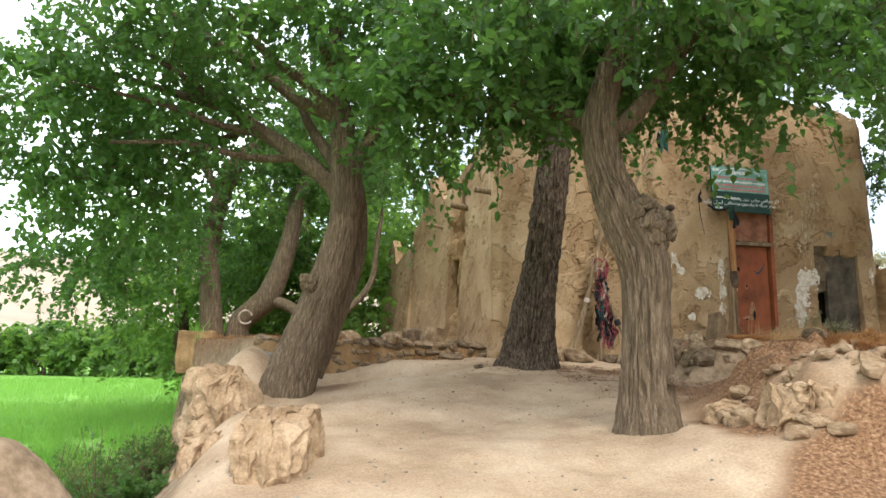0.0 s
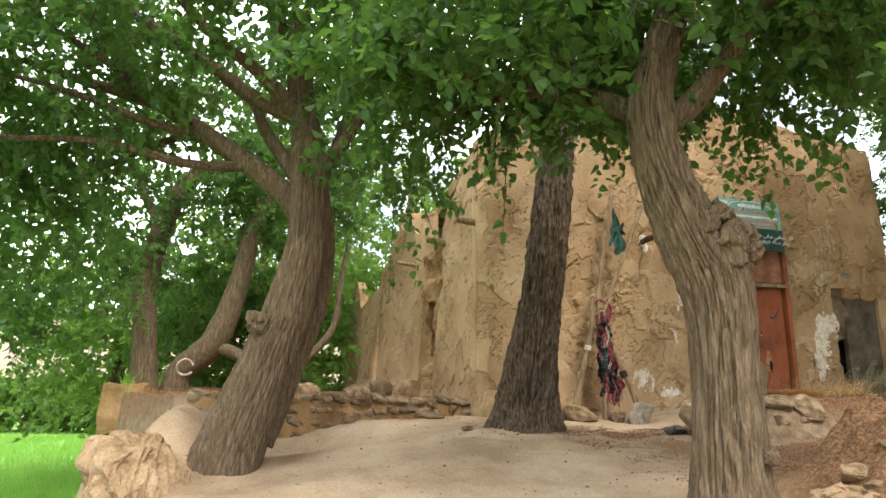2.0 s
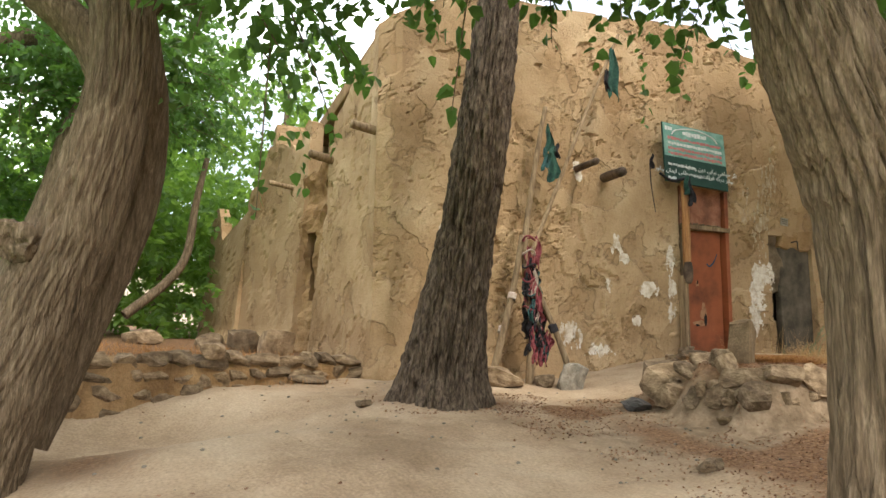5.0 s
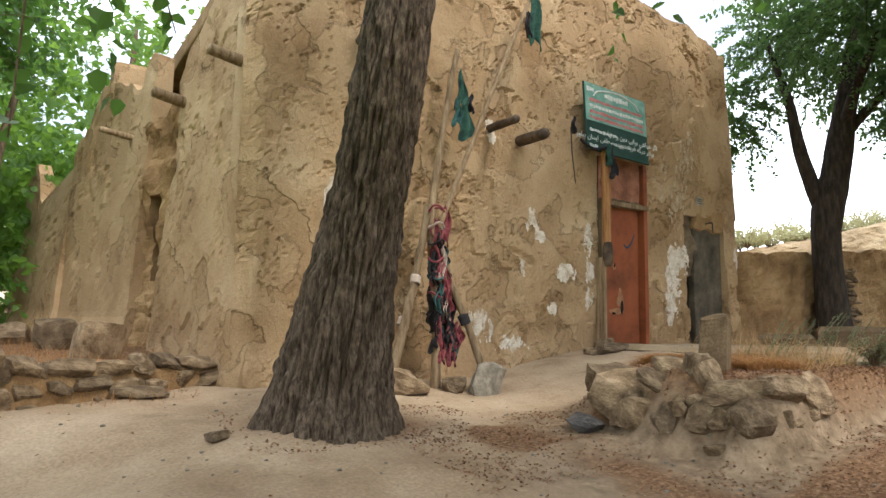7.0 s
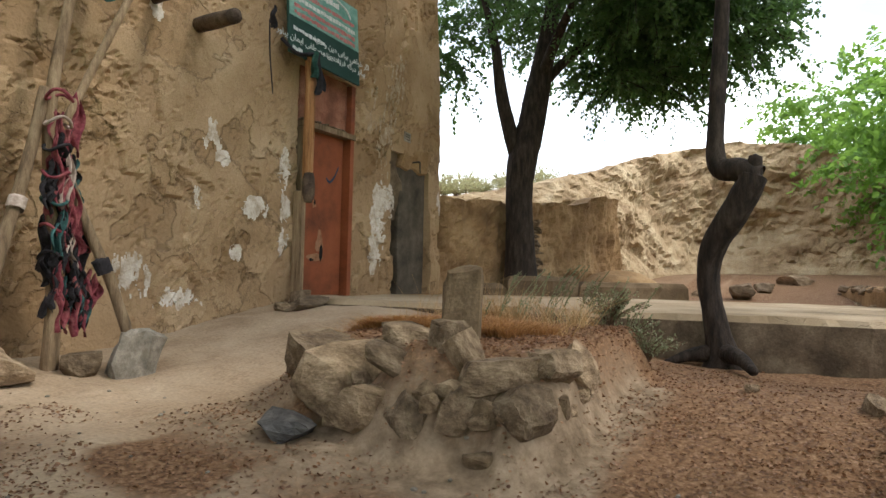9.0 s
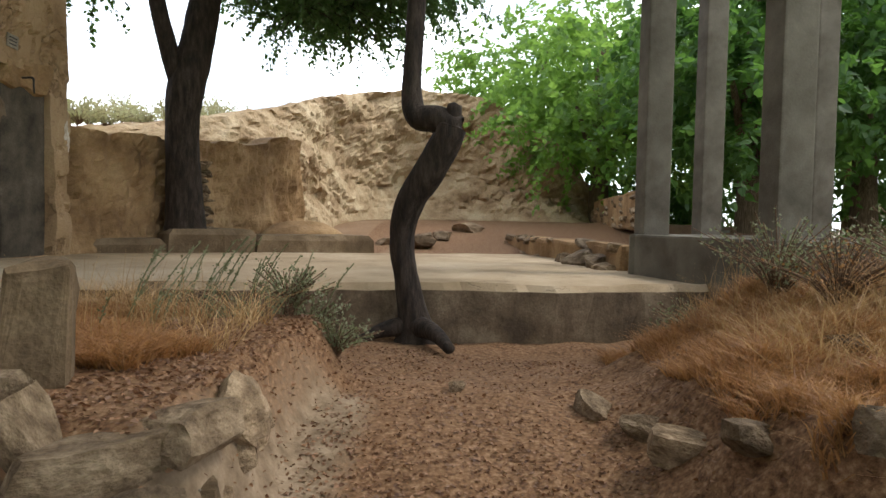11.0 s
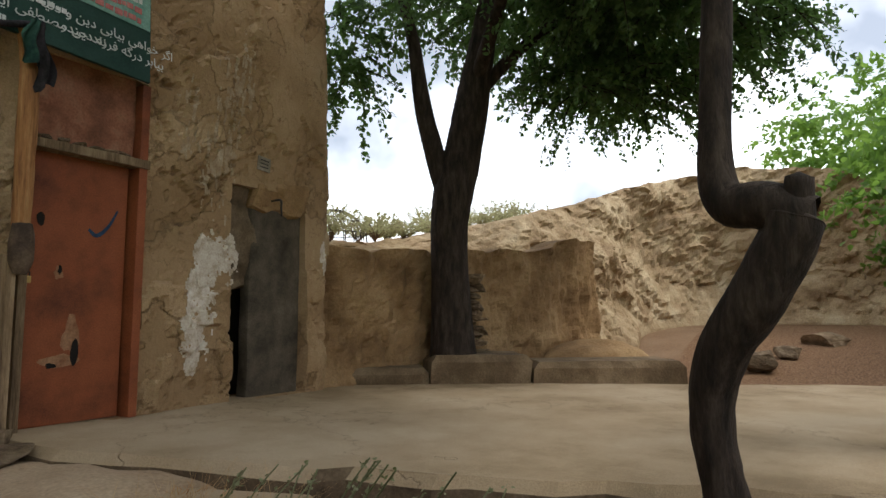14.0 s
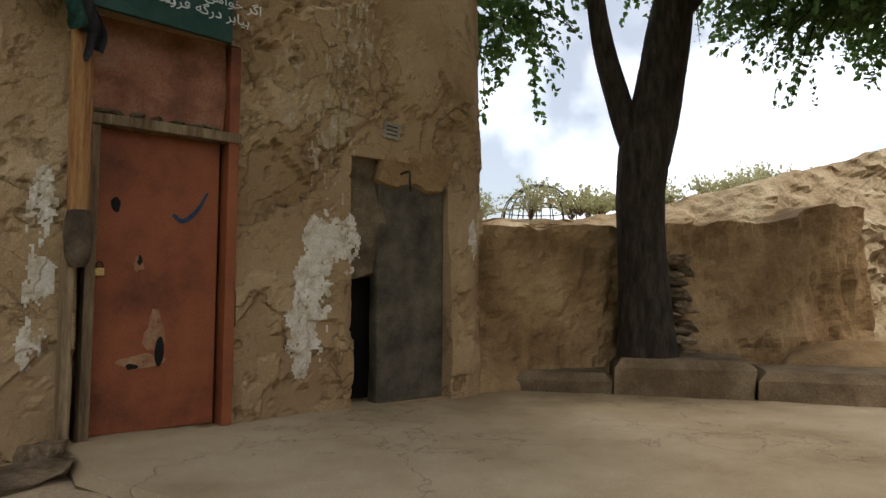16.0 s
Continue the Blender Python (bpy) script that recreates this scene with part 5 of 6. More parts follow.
M_CLOTH_TEAL = material("teal_cloth", [(0.02, 0.06, 0.06), (0.05, 0.12, 0.11)], 12, 0.9, 0.5, 50)
M_CLOTH_RED = material("faded_red_cloth", [(0.12, 0.02, 0.03), (0.22, 0.05, 0.06), (0.28, 0.1, 0.09)], 12, 0.9, 0.5, 50)
M_CLOTH_DARK = material("black_cloth", [(0.012, 0.011, 0.012), (0.035, 0.03, 0.032)], 12, 0.95, 0.5, 50)
M_CLOTH_PALE = material("pale_cloth", [(0.32, 0.24, 0.19), (0.48, 0.4, 0.33)], 12, 0.9, 0.4, 50)


def rag(parent, mat, x, y, z, length, width, seed, sway=0.0, name="rag", label=""):
    """A hanging folded strip of cloth."""
    rng = np.random.default_rng(seed)
    nz, nw = 12, 9
    t, s = np.meshgrid(np.linspace(0, 1, nz), np.linspace(-1, 1, nw), indexing="ij")
    ph = rng.uniform(0, 6)
    wid = width * (0.35 + 0.65 * np.sin(np.clip(t * 1.7, 0, 1.57))) * (1 - 0.35 * t * rng.uniform(0, 1))
    px = x + s * wid * 0.5 + sway * t + 0.02 * np.sin(t * 7 + ph)
    py = y + 0.03 * np.sin(s * 5 + ph + t * 3) * (0.4 + t) - 0.02
    pz = z - t * length * (1 + 0.1 * np.sin(s * 3 + ph)) + 0.02 * np.cos(s * 4)
    v = np.stack([px, py, pz], -1).reshape(-1, 3)
    back = v + np.array([0, 0.006, 0])
    idx = np.arange(nz * nw).reshape(nz, nw)
    q = np.stack([idx[:-1, :-1], idx[:-1, 1:], idx[1:, 1:], idx[1:, :-1]], -1).reshape(-1, 4)
    n = nz * nw
    off = np.array(parent.matrix_basis.translation)
    return obj(name, mesh_of(name, np.vstack([v, back]) - off, np.vstack([q[:, ::-1], q + n]), mat, True), parent, label)


rag(post, M_CLOTH_DARK, 8.56, 12.53, 4.3, 0.42, 0.14, 1, 0.04, "tied_cloth")
rag(post, M_CLOTH_GREEN, 8.5, 12.53, 4.32, 0.3, 0.16, 2, 0.0, "tied_cloth")
v, f = tube([(8.05, 12.6, 4.33, 0.02), (8.25, 12.56, 4.22, 0.022), (8.5, 12.55, 4.28, 0.026)], 8, 5)
obj("twisted_cloth", mesh_of("twisted_cloth", v - np.array(post.location), f, M_CLOTH_DARK, True), post)
lock = empty("padlock", 8.735, ly - 0.03, 2.62, "small brass padlock hanging on the door", "padlock")
part("lock_body", box(bmesh.new(), 0, 0, -0.02, 0.055, 0.022, 0.05, 0.006), M_BRASS, lock)
v, f = tube([(-0.018, 0, 0.0, 0.005), (-0.018, 0, 0.03, 0.005), (0, 0, 0.045, 0.005), (0.018, 0, 0.03, 0.005), (0.018, 0, 0.0, 0.005)], 8, 5)
obj("shackle", mesh_of("shackle", v, f, M_DARK_METAL, True), lock)

# ---- the sign over the door ----
M_SIGN = material("dark_green_sign", [(0.012, 0.04, 0.03), (0.022, 0.06, 0.045)], 3, 0.45, 0.05, 30)
M_SIGN_PALE = material("pale_green_sign", [(0.1, 0.25, 0.19), (0.24, 0.4, 0.33)], 5, 0.45, 0.05, 30)
M_SIGN_WHITE = material("sign_white", [(0.55, 0.56, 0.52), (0.68, 0.68, 0.64)], 8, 0.5, 0.0)
M_SIGN_RED = material("sign_red", [(0.42, 0.1, 0.1), (0.55, 0.2, 0.18)], 8, 0.5, 0.0)
sign = empty("sign_board", 8.78, 12.5, 4.72, "green painted sign board with white and red lines of writing", "sign", rz=0)
sign.matrix_basis = pose(8.82, 12.66, 4.7, -5, 1.5, 2) @ Matrix.Diagonal((1.06, 1, 1, 1))
part("board", box(bmesh.new(), 0, 0, 0, 1.24, 0.03, 1.0, 0.006), M_SIGN, sign)
part("pale_field", box(bmesh.new(), 0, -0.018, 0.21, 1.22, 0.006, 0.56, 0.002), M_SIGN_PALE, sign)
v, f = tube([(-0.46, -0.022, 0.3, 0.012), (-0.35, -0.022, 0.4, 0.012), (0.0, -0.022, 0.46, 0.012), (0.35, -0.022, 0.4, 0.012), (0.46, -0.022, 0.3, 0.012)], 6, 8)
obj("arch", mesh_of("arch", v, f, M_SIGN_WHITE), sign)
JOINS = {"ا": (0xFE8D, 2), "ب": (0xFE8F, 4), "د": (0xFEA9, 2), "ر": (0xFEAD, 2), "ز": (0xFEAF, 2), "ن": (0xFEE5, 4), "و": (0xFEED, 2), "ه": (0xFEE9, 4), "ی": (0xFBFC, 4), "گ": (0xFB92, 4), "خ": (0xFEA5, 4), "ف": (0xFED1, 4), "ح": (0xFEA1, 4), "م": (0xFEE1, 4), "ص": (0xFEB9, 4), "ط": (0xFEC1, 4)}


def shaped(words):
    """Joined letter forms, in the order in which they are drawn."""
    out = []
    for i, ch in enumerate(words):
        if ch not in JOINS:
            out.append(ch)
            continue
        code, kinds = JOINS[ch]
        before = i > 0 and JOINS.get(words[i - 1], (0, 0))[1] == 4
        after = kinds == 4 and i + 1 < len(words) and words[i + 1] in JOINS
        out.append(chr(code + (3 if before and after else 2 if after else 1 if before else 0)))
    return "".join(reversed(out))


def text_mesh(words, size, mat, name="lettering"):
    cu = bpy.data.curves.new(name, "FONT")
    cu.body, cu.size, cu.extrude, cu.align_x = words, size, 0.002, "CENTER"
    tmp = new(name, cu)
    me = bpy.data.meshes.new_from_object(tmp.evaluated_get(bpy.context.evaluated_depsgraph_get()))
    bpy.data.objects.remove(tmp)
    me.materials.clear()
    me.materials.append(mat)
    return me


for words, x, z, size in (("اگر خواهی بیابی دین و دنیا", 0.3, -0.24, 0.1), ("بیابر درگه فرزند حیدر", 0.33, -0.35, 0.1), ("به دین مصطفی ایمان بیاور", -0.28, -0.35, 0.1)):
    ob = obj("lettering", text_mesh(shaped(words), size, M_SIGN_WHITE), sign)
    ob.matrix_basis = pose(x, -0.02, z, 90, 0, 0)
rt = random.Random(8)


def bars(x0, x1, z, h, mat, seed):
    """Writing too faint to read, as a broken bar."""
    rng = random.Random(seed)
    bm = bmesh.new()
    x = x0
    while x < x1 - 0.02:
        w = rng.uniform(0.03, 0.08)
        w = min(w, x1 - x)
        box(bm, x + w / 2, -0.0225, z + rng.uniform(-0.006, 0.006), w * 0.82, 0.003, h * rng.uniform(0.55, 1.0), 0.0)
        x += w
    part("writing", bm, mat, sign)


bars(-0.56, -0.02, -0.21, 0.05, M_SIGN_WHITE, 1)
bars(-0.24, 0.24, 0.36, 0.09, M_SIGN_WHITE, 2)
for k in range(4):
    bars(-0.54, 0.54, 0.24 - 0.085 * k, 0.055, M_SIGN_RED if k != 1 else M_SIGN_WHITE, 5 + k)
bars(-0.58, -0.44, 0.4, 0.07, M_SIGN_WHITE, 11)
bars(-0.58, -0.42, -0.44, 0.05, M_SIGN_WHITE, 12)

# ---- wall fittings ----


def stub(x, y, z, tx, ty, tz, r, label, seed, name="beam_end", mat=None, group="beam ends"):
    v, f = tube([(x, y, z, r), ((x + tx) / 2, (y + ty) / 2, (z + tz) / 2, r * 0.98), (tx, ty, tz, r * 0.92)], 14, 5, 0.004, 10, 0.08, seed)
    ob = obj(name, mesh_of(name, v - np.array([x, y, z]), f, mat or M_WOOD_DARK, True))
    ob.location = (x, y, z)
    return tagged(ob, label, "beam", group)


stub(6.7, 12.95, 4.3, 6.6, 12.2, 4.24, 0.055, "dark round beam end jutting from the mud wall", 1)
stub(7.2, 12.95, 4.22, 7.05, 12.2, 4.14, 0.075, "thick dark round beam end jutting from the mud wall", 2)
stub(4.85, 12.95, 5.0, 4.75, 12.4, 4.95, 0.07, "broken beam end in a hole in the wall", 3)
stub(5.1, 12.95, 4.95, 5.0, 12.45, 4.92, 0.05, "short beam end jutting from the mud wall", 4)
stub(3.75, 13.1, 4.5, 3.2, 13.0, 4.55, 0.065, "pale beam end jutting from the side wall", 5, mat=M_WOOD_OLD)
stub(3.6, 15.2, 4.6, 3.0, 15.05, 4.66, 0.075, "pale beam end beside the broken wall", 6, mat=M_WOOD_OLD)
stub(3.3, 16.7, 4.4, 2.55, 16.5, 4.45, 0.045, "thin stick jutting from the far wall", 7, mat=M_WOOD_OLD)
nail = empty("cloth_hook", 7.85, 12.55, 4.5, "black rag and cords hanging from a nail", "rag")
rag(nail, M_CLOTH_DARK, 7.83, 12.52, 4.58, 0.22, 0.09, 12)
v, f = tube([(7.83, 12.56, 4.45, 0.008), (7.86, 12.57, 4.1, 0.008), (7.95, 12.6, 3.7, 0.006)], 6, 5)
obj("cord", mesh_of("cord", v - np.array(nail.location), f, M_CLOTH_DARK), nail)

# whitewash left on the plaster


def whitewash(cx, cz, w, h, seed, streaky=0.0):
    """A ragged coat left on the wall, made of the small cells that still hold."""
    step = 0.014
    us, zs = np.arange(cx - w * 0.75, cx + w * 0.75, step), np.arange(cz - h * 0.75, cz + h * 0.75, step)
    U, Z = np.meshgrid(us, zs)
    d = ((U - cx) / (w * 0.5)) ** 2 + ((Z - cz) / (h * 0.5)) ** 2
    grain = fbm(U * (7 + 22 * streaky), Z * (5 + 1.5 * streaky), 0, seed, 4, 0.6)
    keep = (0.75 - 0.6 * d - 0.8 * streaky + 1.15 * grain) > 0
    keep = keep[:-1, :-1]
    Y = front_y(U, Z) - 0.007
    idx = np.arange(U.size).reshape(U.shape)
    q = np.stack([idx[:-1, :-1], idx[:-1, 1:], idx[1:, 1:], idx[1:, :-1]], -1)[keep]
    v = np.stack([U, Y, Z], -1).reshape(-1, 3)
    n = len(v)
    faces = np.vstack([q, q[:, ::-1] + n])
    ob = obj("whitewash_patch", mesh_of("whitewash_patch", np.vstack([v, v + [0, 0.006, 0]]), faces, M_WHITE_THIN if streaky >= 0.9 else M_WHITE))
    return tagged(ob, "peeling patch of old whitewash on the mud wall", "plaster", "whitewash patches", "structure")


for k, (cx, cz, w, h, st) in enumerate(((10.4, 2.86, 0.4, 0.42, 0), (10.17, 2.36, 0.36, 0.7, 0), (10.12, 2.0, 0.14, 0.26, 0), (10.36, 3.75, 0.6, 1.3, 1.0), (10.0, 4.0, 0.3, 1.0, 1.05), (10.5, 4.6, 0.6, 0.9, 1.05), (7.35, 3.15, 0.22, 0.3, 0.2), (7.5, 2.95, 0.16, 0.14, 0.2), (8.4, 3.0, 0.16, 0.5, 0.3), (8.38, 2.55, 0.18, 0.4, 0.3), (8.36, 2.15, 0.14, 0.36, 0.3), (7.95, 2.5, 0.34, 0.2, 0.3), (6.55, 1.75, 0.4, 0.4, 0.5), (7.0, 1.55, 0.5, 0.18, 0.4), (7.7, 2.0, 0.16, 0.16, 0.3), (7.2, 2.5, 0.12, 0.3, 0.5), (6.7, 4.25, 0.14, 0.34, 0.2), (4.5, 3.1, 0.16, 0.5, 0.5), (4.7, 2.7, 0.2, 0.36, 0.5), (11.82, 3.0, 0.1, 0.5, 0.4))):
    whitewash(cx, cz, w, h, 400 + k * 7, st)

# the niche with a leaning cement slab
niche = empty("side_opening", 11.08, 12.95, SLAB_Z, "dark side doorway half closed by a grey cement slab", "doorway", kind="structure")
local_box(niche, "cement_slab", M_CEMENT_SHADED, 10.86, 11.62, 12.93, 13.07, SLAB_Z - 0.02, 3.5, 0.03, "grey smooth cement slab", 0.02, 6, 5)
local_box(niche, "mud_fill", M_SLAB_SIDE, 10.5, 10.92, 12.96, 13.24, 2.62, 3.66, 0.06, "broken mud fill", 0.09, 7, 5)
local_box(niche, "mud_fill", M_MUD_DARK, 10.86, 11.62, 12.86, 13.16, 3.4, 3.7, 0.05, "broken mud fill", 0.09, 9, 5)
# An added black sheet takes the place of the doorway's darkness.
local_box(niche, "dark_inside", M_BLACK, 10.5, 11.65, 13.27, 13.31, SLAB_Z - 0.1, 3.75, 0.0, "black sheet standing for the doorway's unlit inside")
tag = empty("wall_tag", 11.1, 12.55, 3.95, "small pale enamel number plate on the wall", "plate")
part("plate", box(bmesh.new(), 0, 0, 0, 0.17, 0.012, 0.14, 0.004), M_STONE_GREY, tag)
tag.matrix_basis = pose(10.94, float(front_y(10.94, 3.85)) - 0.012, 3.85, 0, 4, 0)
for q in range(3):
    part("writing", box(bmesh.new(), 0, -0.007, 0.035 - 0.035 * q, 0.11, 0.002, 0.012), M_DARK_METAL, tag)
latch = empty("iron_latch", 11.0, 12.7, 3.45, "bent iron latch hanging over the side doorway", "latch")
v, f = tube([(0, 0.1, 0.03, 0.01), (0, -0.02, 0.03, 0.012), (0.0, -0.03, -0.05, 0.01), (0.01, -0.03, -0.13, 0.008)], 8, 5)
obj("bar", mesh_of("bar", v, f, M_DARK_METAL, True), latch)

# ---- flag poles with rags ----
bundle = empty("flag_pole", 5.6, 12.3, 1.1, "crooked wooden pole wrapped in dark red and black rags", "pole", "votive poles")
o = np.array(bundle.location)
v, f = tube([(5.55, 12.25, 1.0, 0.06), (5.58, 12.3, 1.8, 0.05), (5.55, 12.4, 2.9, 0.045), (5.68, 12.47, 3.7, 0.04), (5.85, 12.5, 4.6, 0.035), (5.95, 12.52, 5.05, 0.03)], 10, 6, 0.004, 8, 0.1, 4)
obj("pole", mesh_of("pole", v - o, f, M_WOOD_OLD, True), bundle)
wraps = [M_CLOTH_DARK, M_CLOTH_RED, M_CLOTH_TEAL, M_CLOTH_RED, M_CLOTH_DARK, M_CLOTH_PALE, M_CLOTH_RED, M_CLOTH_TEAL]
rw = random.Random(3)
for k in range(58):
    t = rw.random() ** 0.9
    z = 3.1 - 1.5 * t
    cx = 5.56 + 0.06 * t + rw.uniform(-0.07, 0.07)
    mt = rw.choices(wraps, (5, 3, 2, 3, 4, 0.7, 2, 1))[0]
    rag(bundle, mt, cx + rw.uniform(-0.05, 0.09) * (1 + t), 12.24 + 0.12 * (1 - t) + rw.uniform(-0.05, 0.05), z, rw.uniform(0.16, 0.42), rw.uniform(0.06, 0.13), 200 + k, rw.uniform(-0.04, 0.06))
for k in range(7):
    z = 1.9 + 0.19 * k
    v, f = tube([(5.56 + 0.085 * math.cos(a), 12.3 + 0.085 * math.sin(a), z + 0.03 * math.sin(2 * a + k), 0.012) for a in np.linspace(0, 5.9, 9)], 6, 3)
    obj("wrap", mesh_of("wrap", v - o, f, wraps[k], True), bundle)
lean = empty("leaning_pole", 6.05, 12.15, 1.2, "peeled pole leaning against the other poles", "pole", "votive poles")
o = np.array(lean.location)
v, f = tube([(6.08, 12.05, 1.15, 0.04), (5.9, 12.15, 1.75, 0.04), (5.72, 12.3, 2.3, 0.036), (5.62, 12.38, 2.75, 0.033)], 10, 6, 0.003, 8, 0.06, 6)
obj("pole", mesh_of("pole", v - o, f, M_WOOD_OLD, True), lean)
v, f = tube([(5.88, 12.17, 1.78, 0.06), (5.84, 12.18, 1.88, 0.065)], 8, 5, lump=0.2, seed=2)
obj("knotted_cloth", mesh_of("knotted_cloth", v - o, f, M_CLOTH_DARK, True), lean)
lean2 = empty("leaning_pole", 4.95, 12.25, 1.2, "brown pole leaning with pale cloth bands", "pole", "votive poles")
o = np.array(lean2.location)
v, f = tube([(4.95, 12.2, 1.1, 0.05), (5.15, 12.25, 1.75, 0.048), (5.38, 12.35, 2.5, 0.042), (5.52, 12.42, 3.1, 0.04)], 10, 6, 0.003, 8, 0.08, 7)
obj("pole", mesh_of("pole", v - o, f, M_WOOD_OLD, True), lean2)
for z, x in ((2.2, 5.29), (1.75, 5.15)):
    v, f = tube([(x, 12.3, z, 0.06), (x + 0.03, 12.32, z + 0.08, 0.06)], 8, 4, lump=0.2, seed=3)
    obj("band", mesh_of("band", v - o, f, M_CLOTH_PALE, True), lean2)
long = empty("long_pole", 5.66, 12.35, 2.9, "long peeled pole slanting up against the wall", "pole", "votive poles")
o = np.array(long.location)
v, f = tube([(5.62, 12.34, 2.85, 0.03), (6.0, 12.38, 3.7, 0.03), (6.45, 12.4, 4.75, 0.028), (6.9, 12.42, 5.75, 0.026), (7.2, 12.45, 6.4, 0.022)], 10, 6, 0.002, 8, 0.04, 8)
obj("pole", mesh_of("pole", v - o, f, M_WOOD_OLD, True), long)
rag(long, M_CLOTH_GREEN, 7.02, 12.38, 6.1, 0.75, 0.2, 31, 0.03, "flag", "dark green cloth flag")
rag(long, M_CLOTH_DARK, 6.9, 12.38, 5.75, 0.35, 0.12, 32, 0.03, "flag", "black cloth strip")
for k, (x, z, L, w, mt) in enumerate(((5.95, 4.75, 0.42, 0.14, M_CLOTH_GREEN), (6.02, 4.45, 0.5, 0.22, M_CLOTH_GREEN), (5.9, 4.4, 0.3, 0.12, M_CLOTH_TEAL), (6.08, 4.5, 0.22, 0.12, M_CLOTH_DARK))):
    rag(bundle, mt, x, 12.44, z, L, w, 300 + k, 0.0, "flag", "dark green cloth flag")

# ---- the yard: benches, garden wall, earth bank ----
def along(p0, p1, s, side):
    d = np.array(p1, float) - np.array(p0, float)
    d /= np.linalg.norm(d)
    n = np.array([-d[1], d[0]])
    q = np.array(p0) + d * s + n * side
    return float(q[0]), float(q[1])


B0, B1 = (12.5, 12.75), (14.95, 9.6)
for nm, s0, s1, top, wid, lb in (("bench", 0.75, 2.0, 1.88, 0.95, "low raised cement bench at the foot of the elm"), ("bench", 2.02, 4.0, 1.8, 0.85, "long low cement bench with a chipped edge"), ("bench", -0.2, 0.74, 1.74, 0.8, "short low mud bench against the garden wall")):
    bm = prism([along(B0, B1, s0, 0), along(B0, B1, s1, 0), along(B0, B1, s1, wid), along(B0, B1, s0, wid)], 1.35, top, 0.05, int(s0 * 10) + 3, 0.22, 0.08)
    tagged(part(nm, bm, M_BENCH, None), lb, "bench", "cement benches")


def garden_relief(u, z):
    return 0.14 * fbm(u * 1.1, z * 0.6, 0, 91, 4) + 0.12 * fbm(u * 3.5, z * 1.4, 0, 92, 4) + 0.05 * fbm(u * 10, z * 9, 0, 93, 3)


garden = wall("garden_wall", (11.95, 12.98), (16.9, 11.2), 1.2, lambda u: np.interp(u, [0, 1.6, 2.2, 3.5, 4.6, 5.3], [3.12, 3.16, 3.2, 3.3, 3.55, 3.5]) + 0.04 * vnoise(u * 4, 0, 0, 3), 0.55, garden_relief, M_MUD_DARK, "weathered mud garden wall with washed-out furrows", 0.06, (), 0.03,
              bulge=lambda u, z: -0.15 * smooth(5.0, 5.27, u) ** 2 + 0.1 * smooth(1.9, 1.4, z))
rg = random.Random(11)
for k in range(18):
    left = 1
    s = (2.25 if left else 1.45) + rg.uniform(-0.12, 0.14)
    z = 1.72 + 0.075 * k * 0.9 + rg.uniform(-0.03, 0.03)
    x, y = along((11.95, 12.98), (16.9, 11.2), s, 0.04)
    put_stone("stone", ROCKS[k % 14], x, y - (0.06 if left else 0.0), z, rg.uniform(0.2, 0.4), 0.3, rg.uniform(0.08, 0.14), -20 + rg.uniform(-8, 8), rg.uniform(-4, 4), rg.uniform(-4, 4), garden)


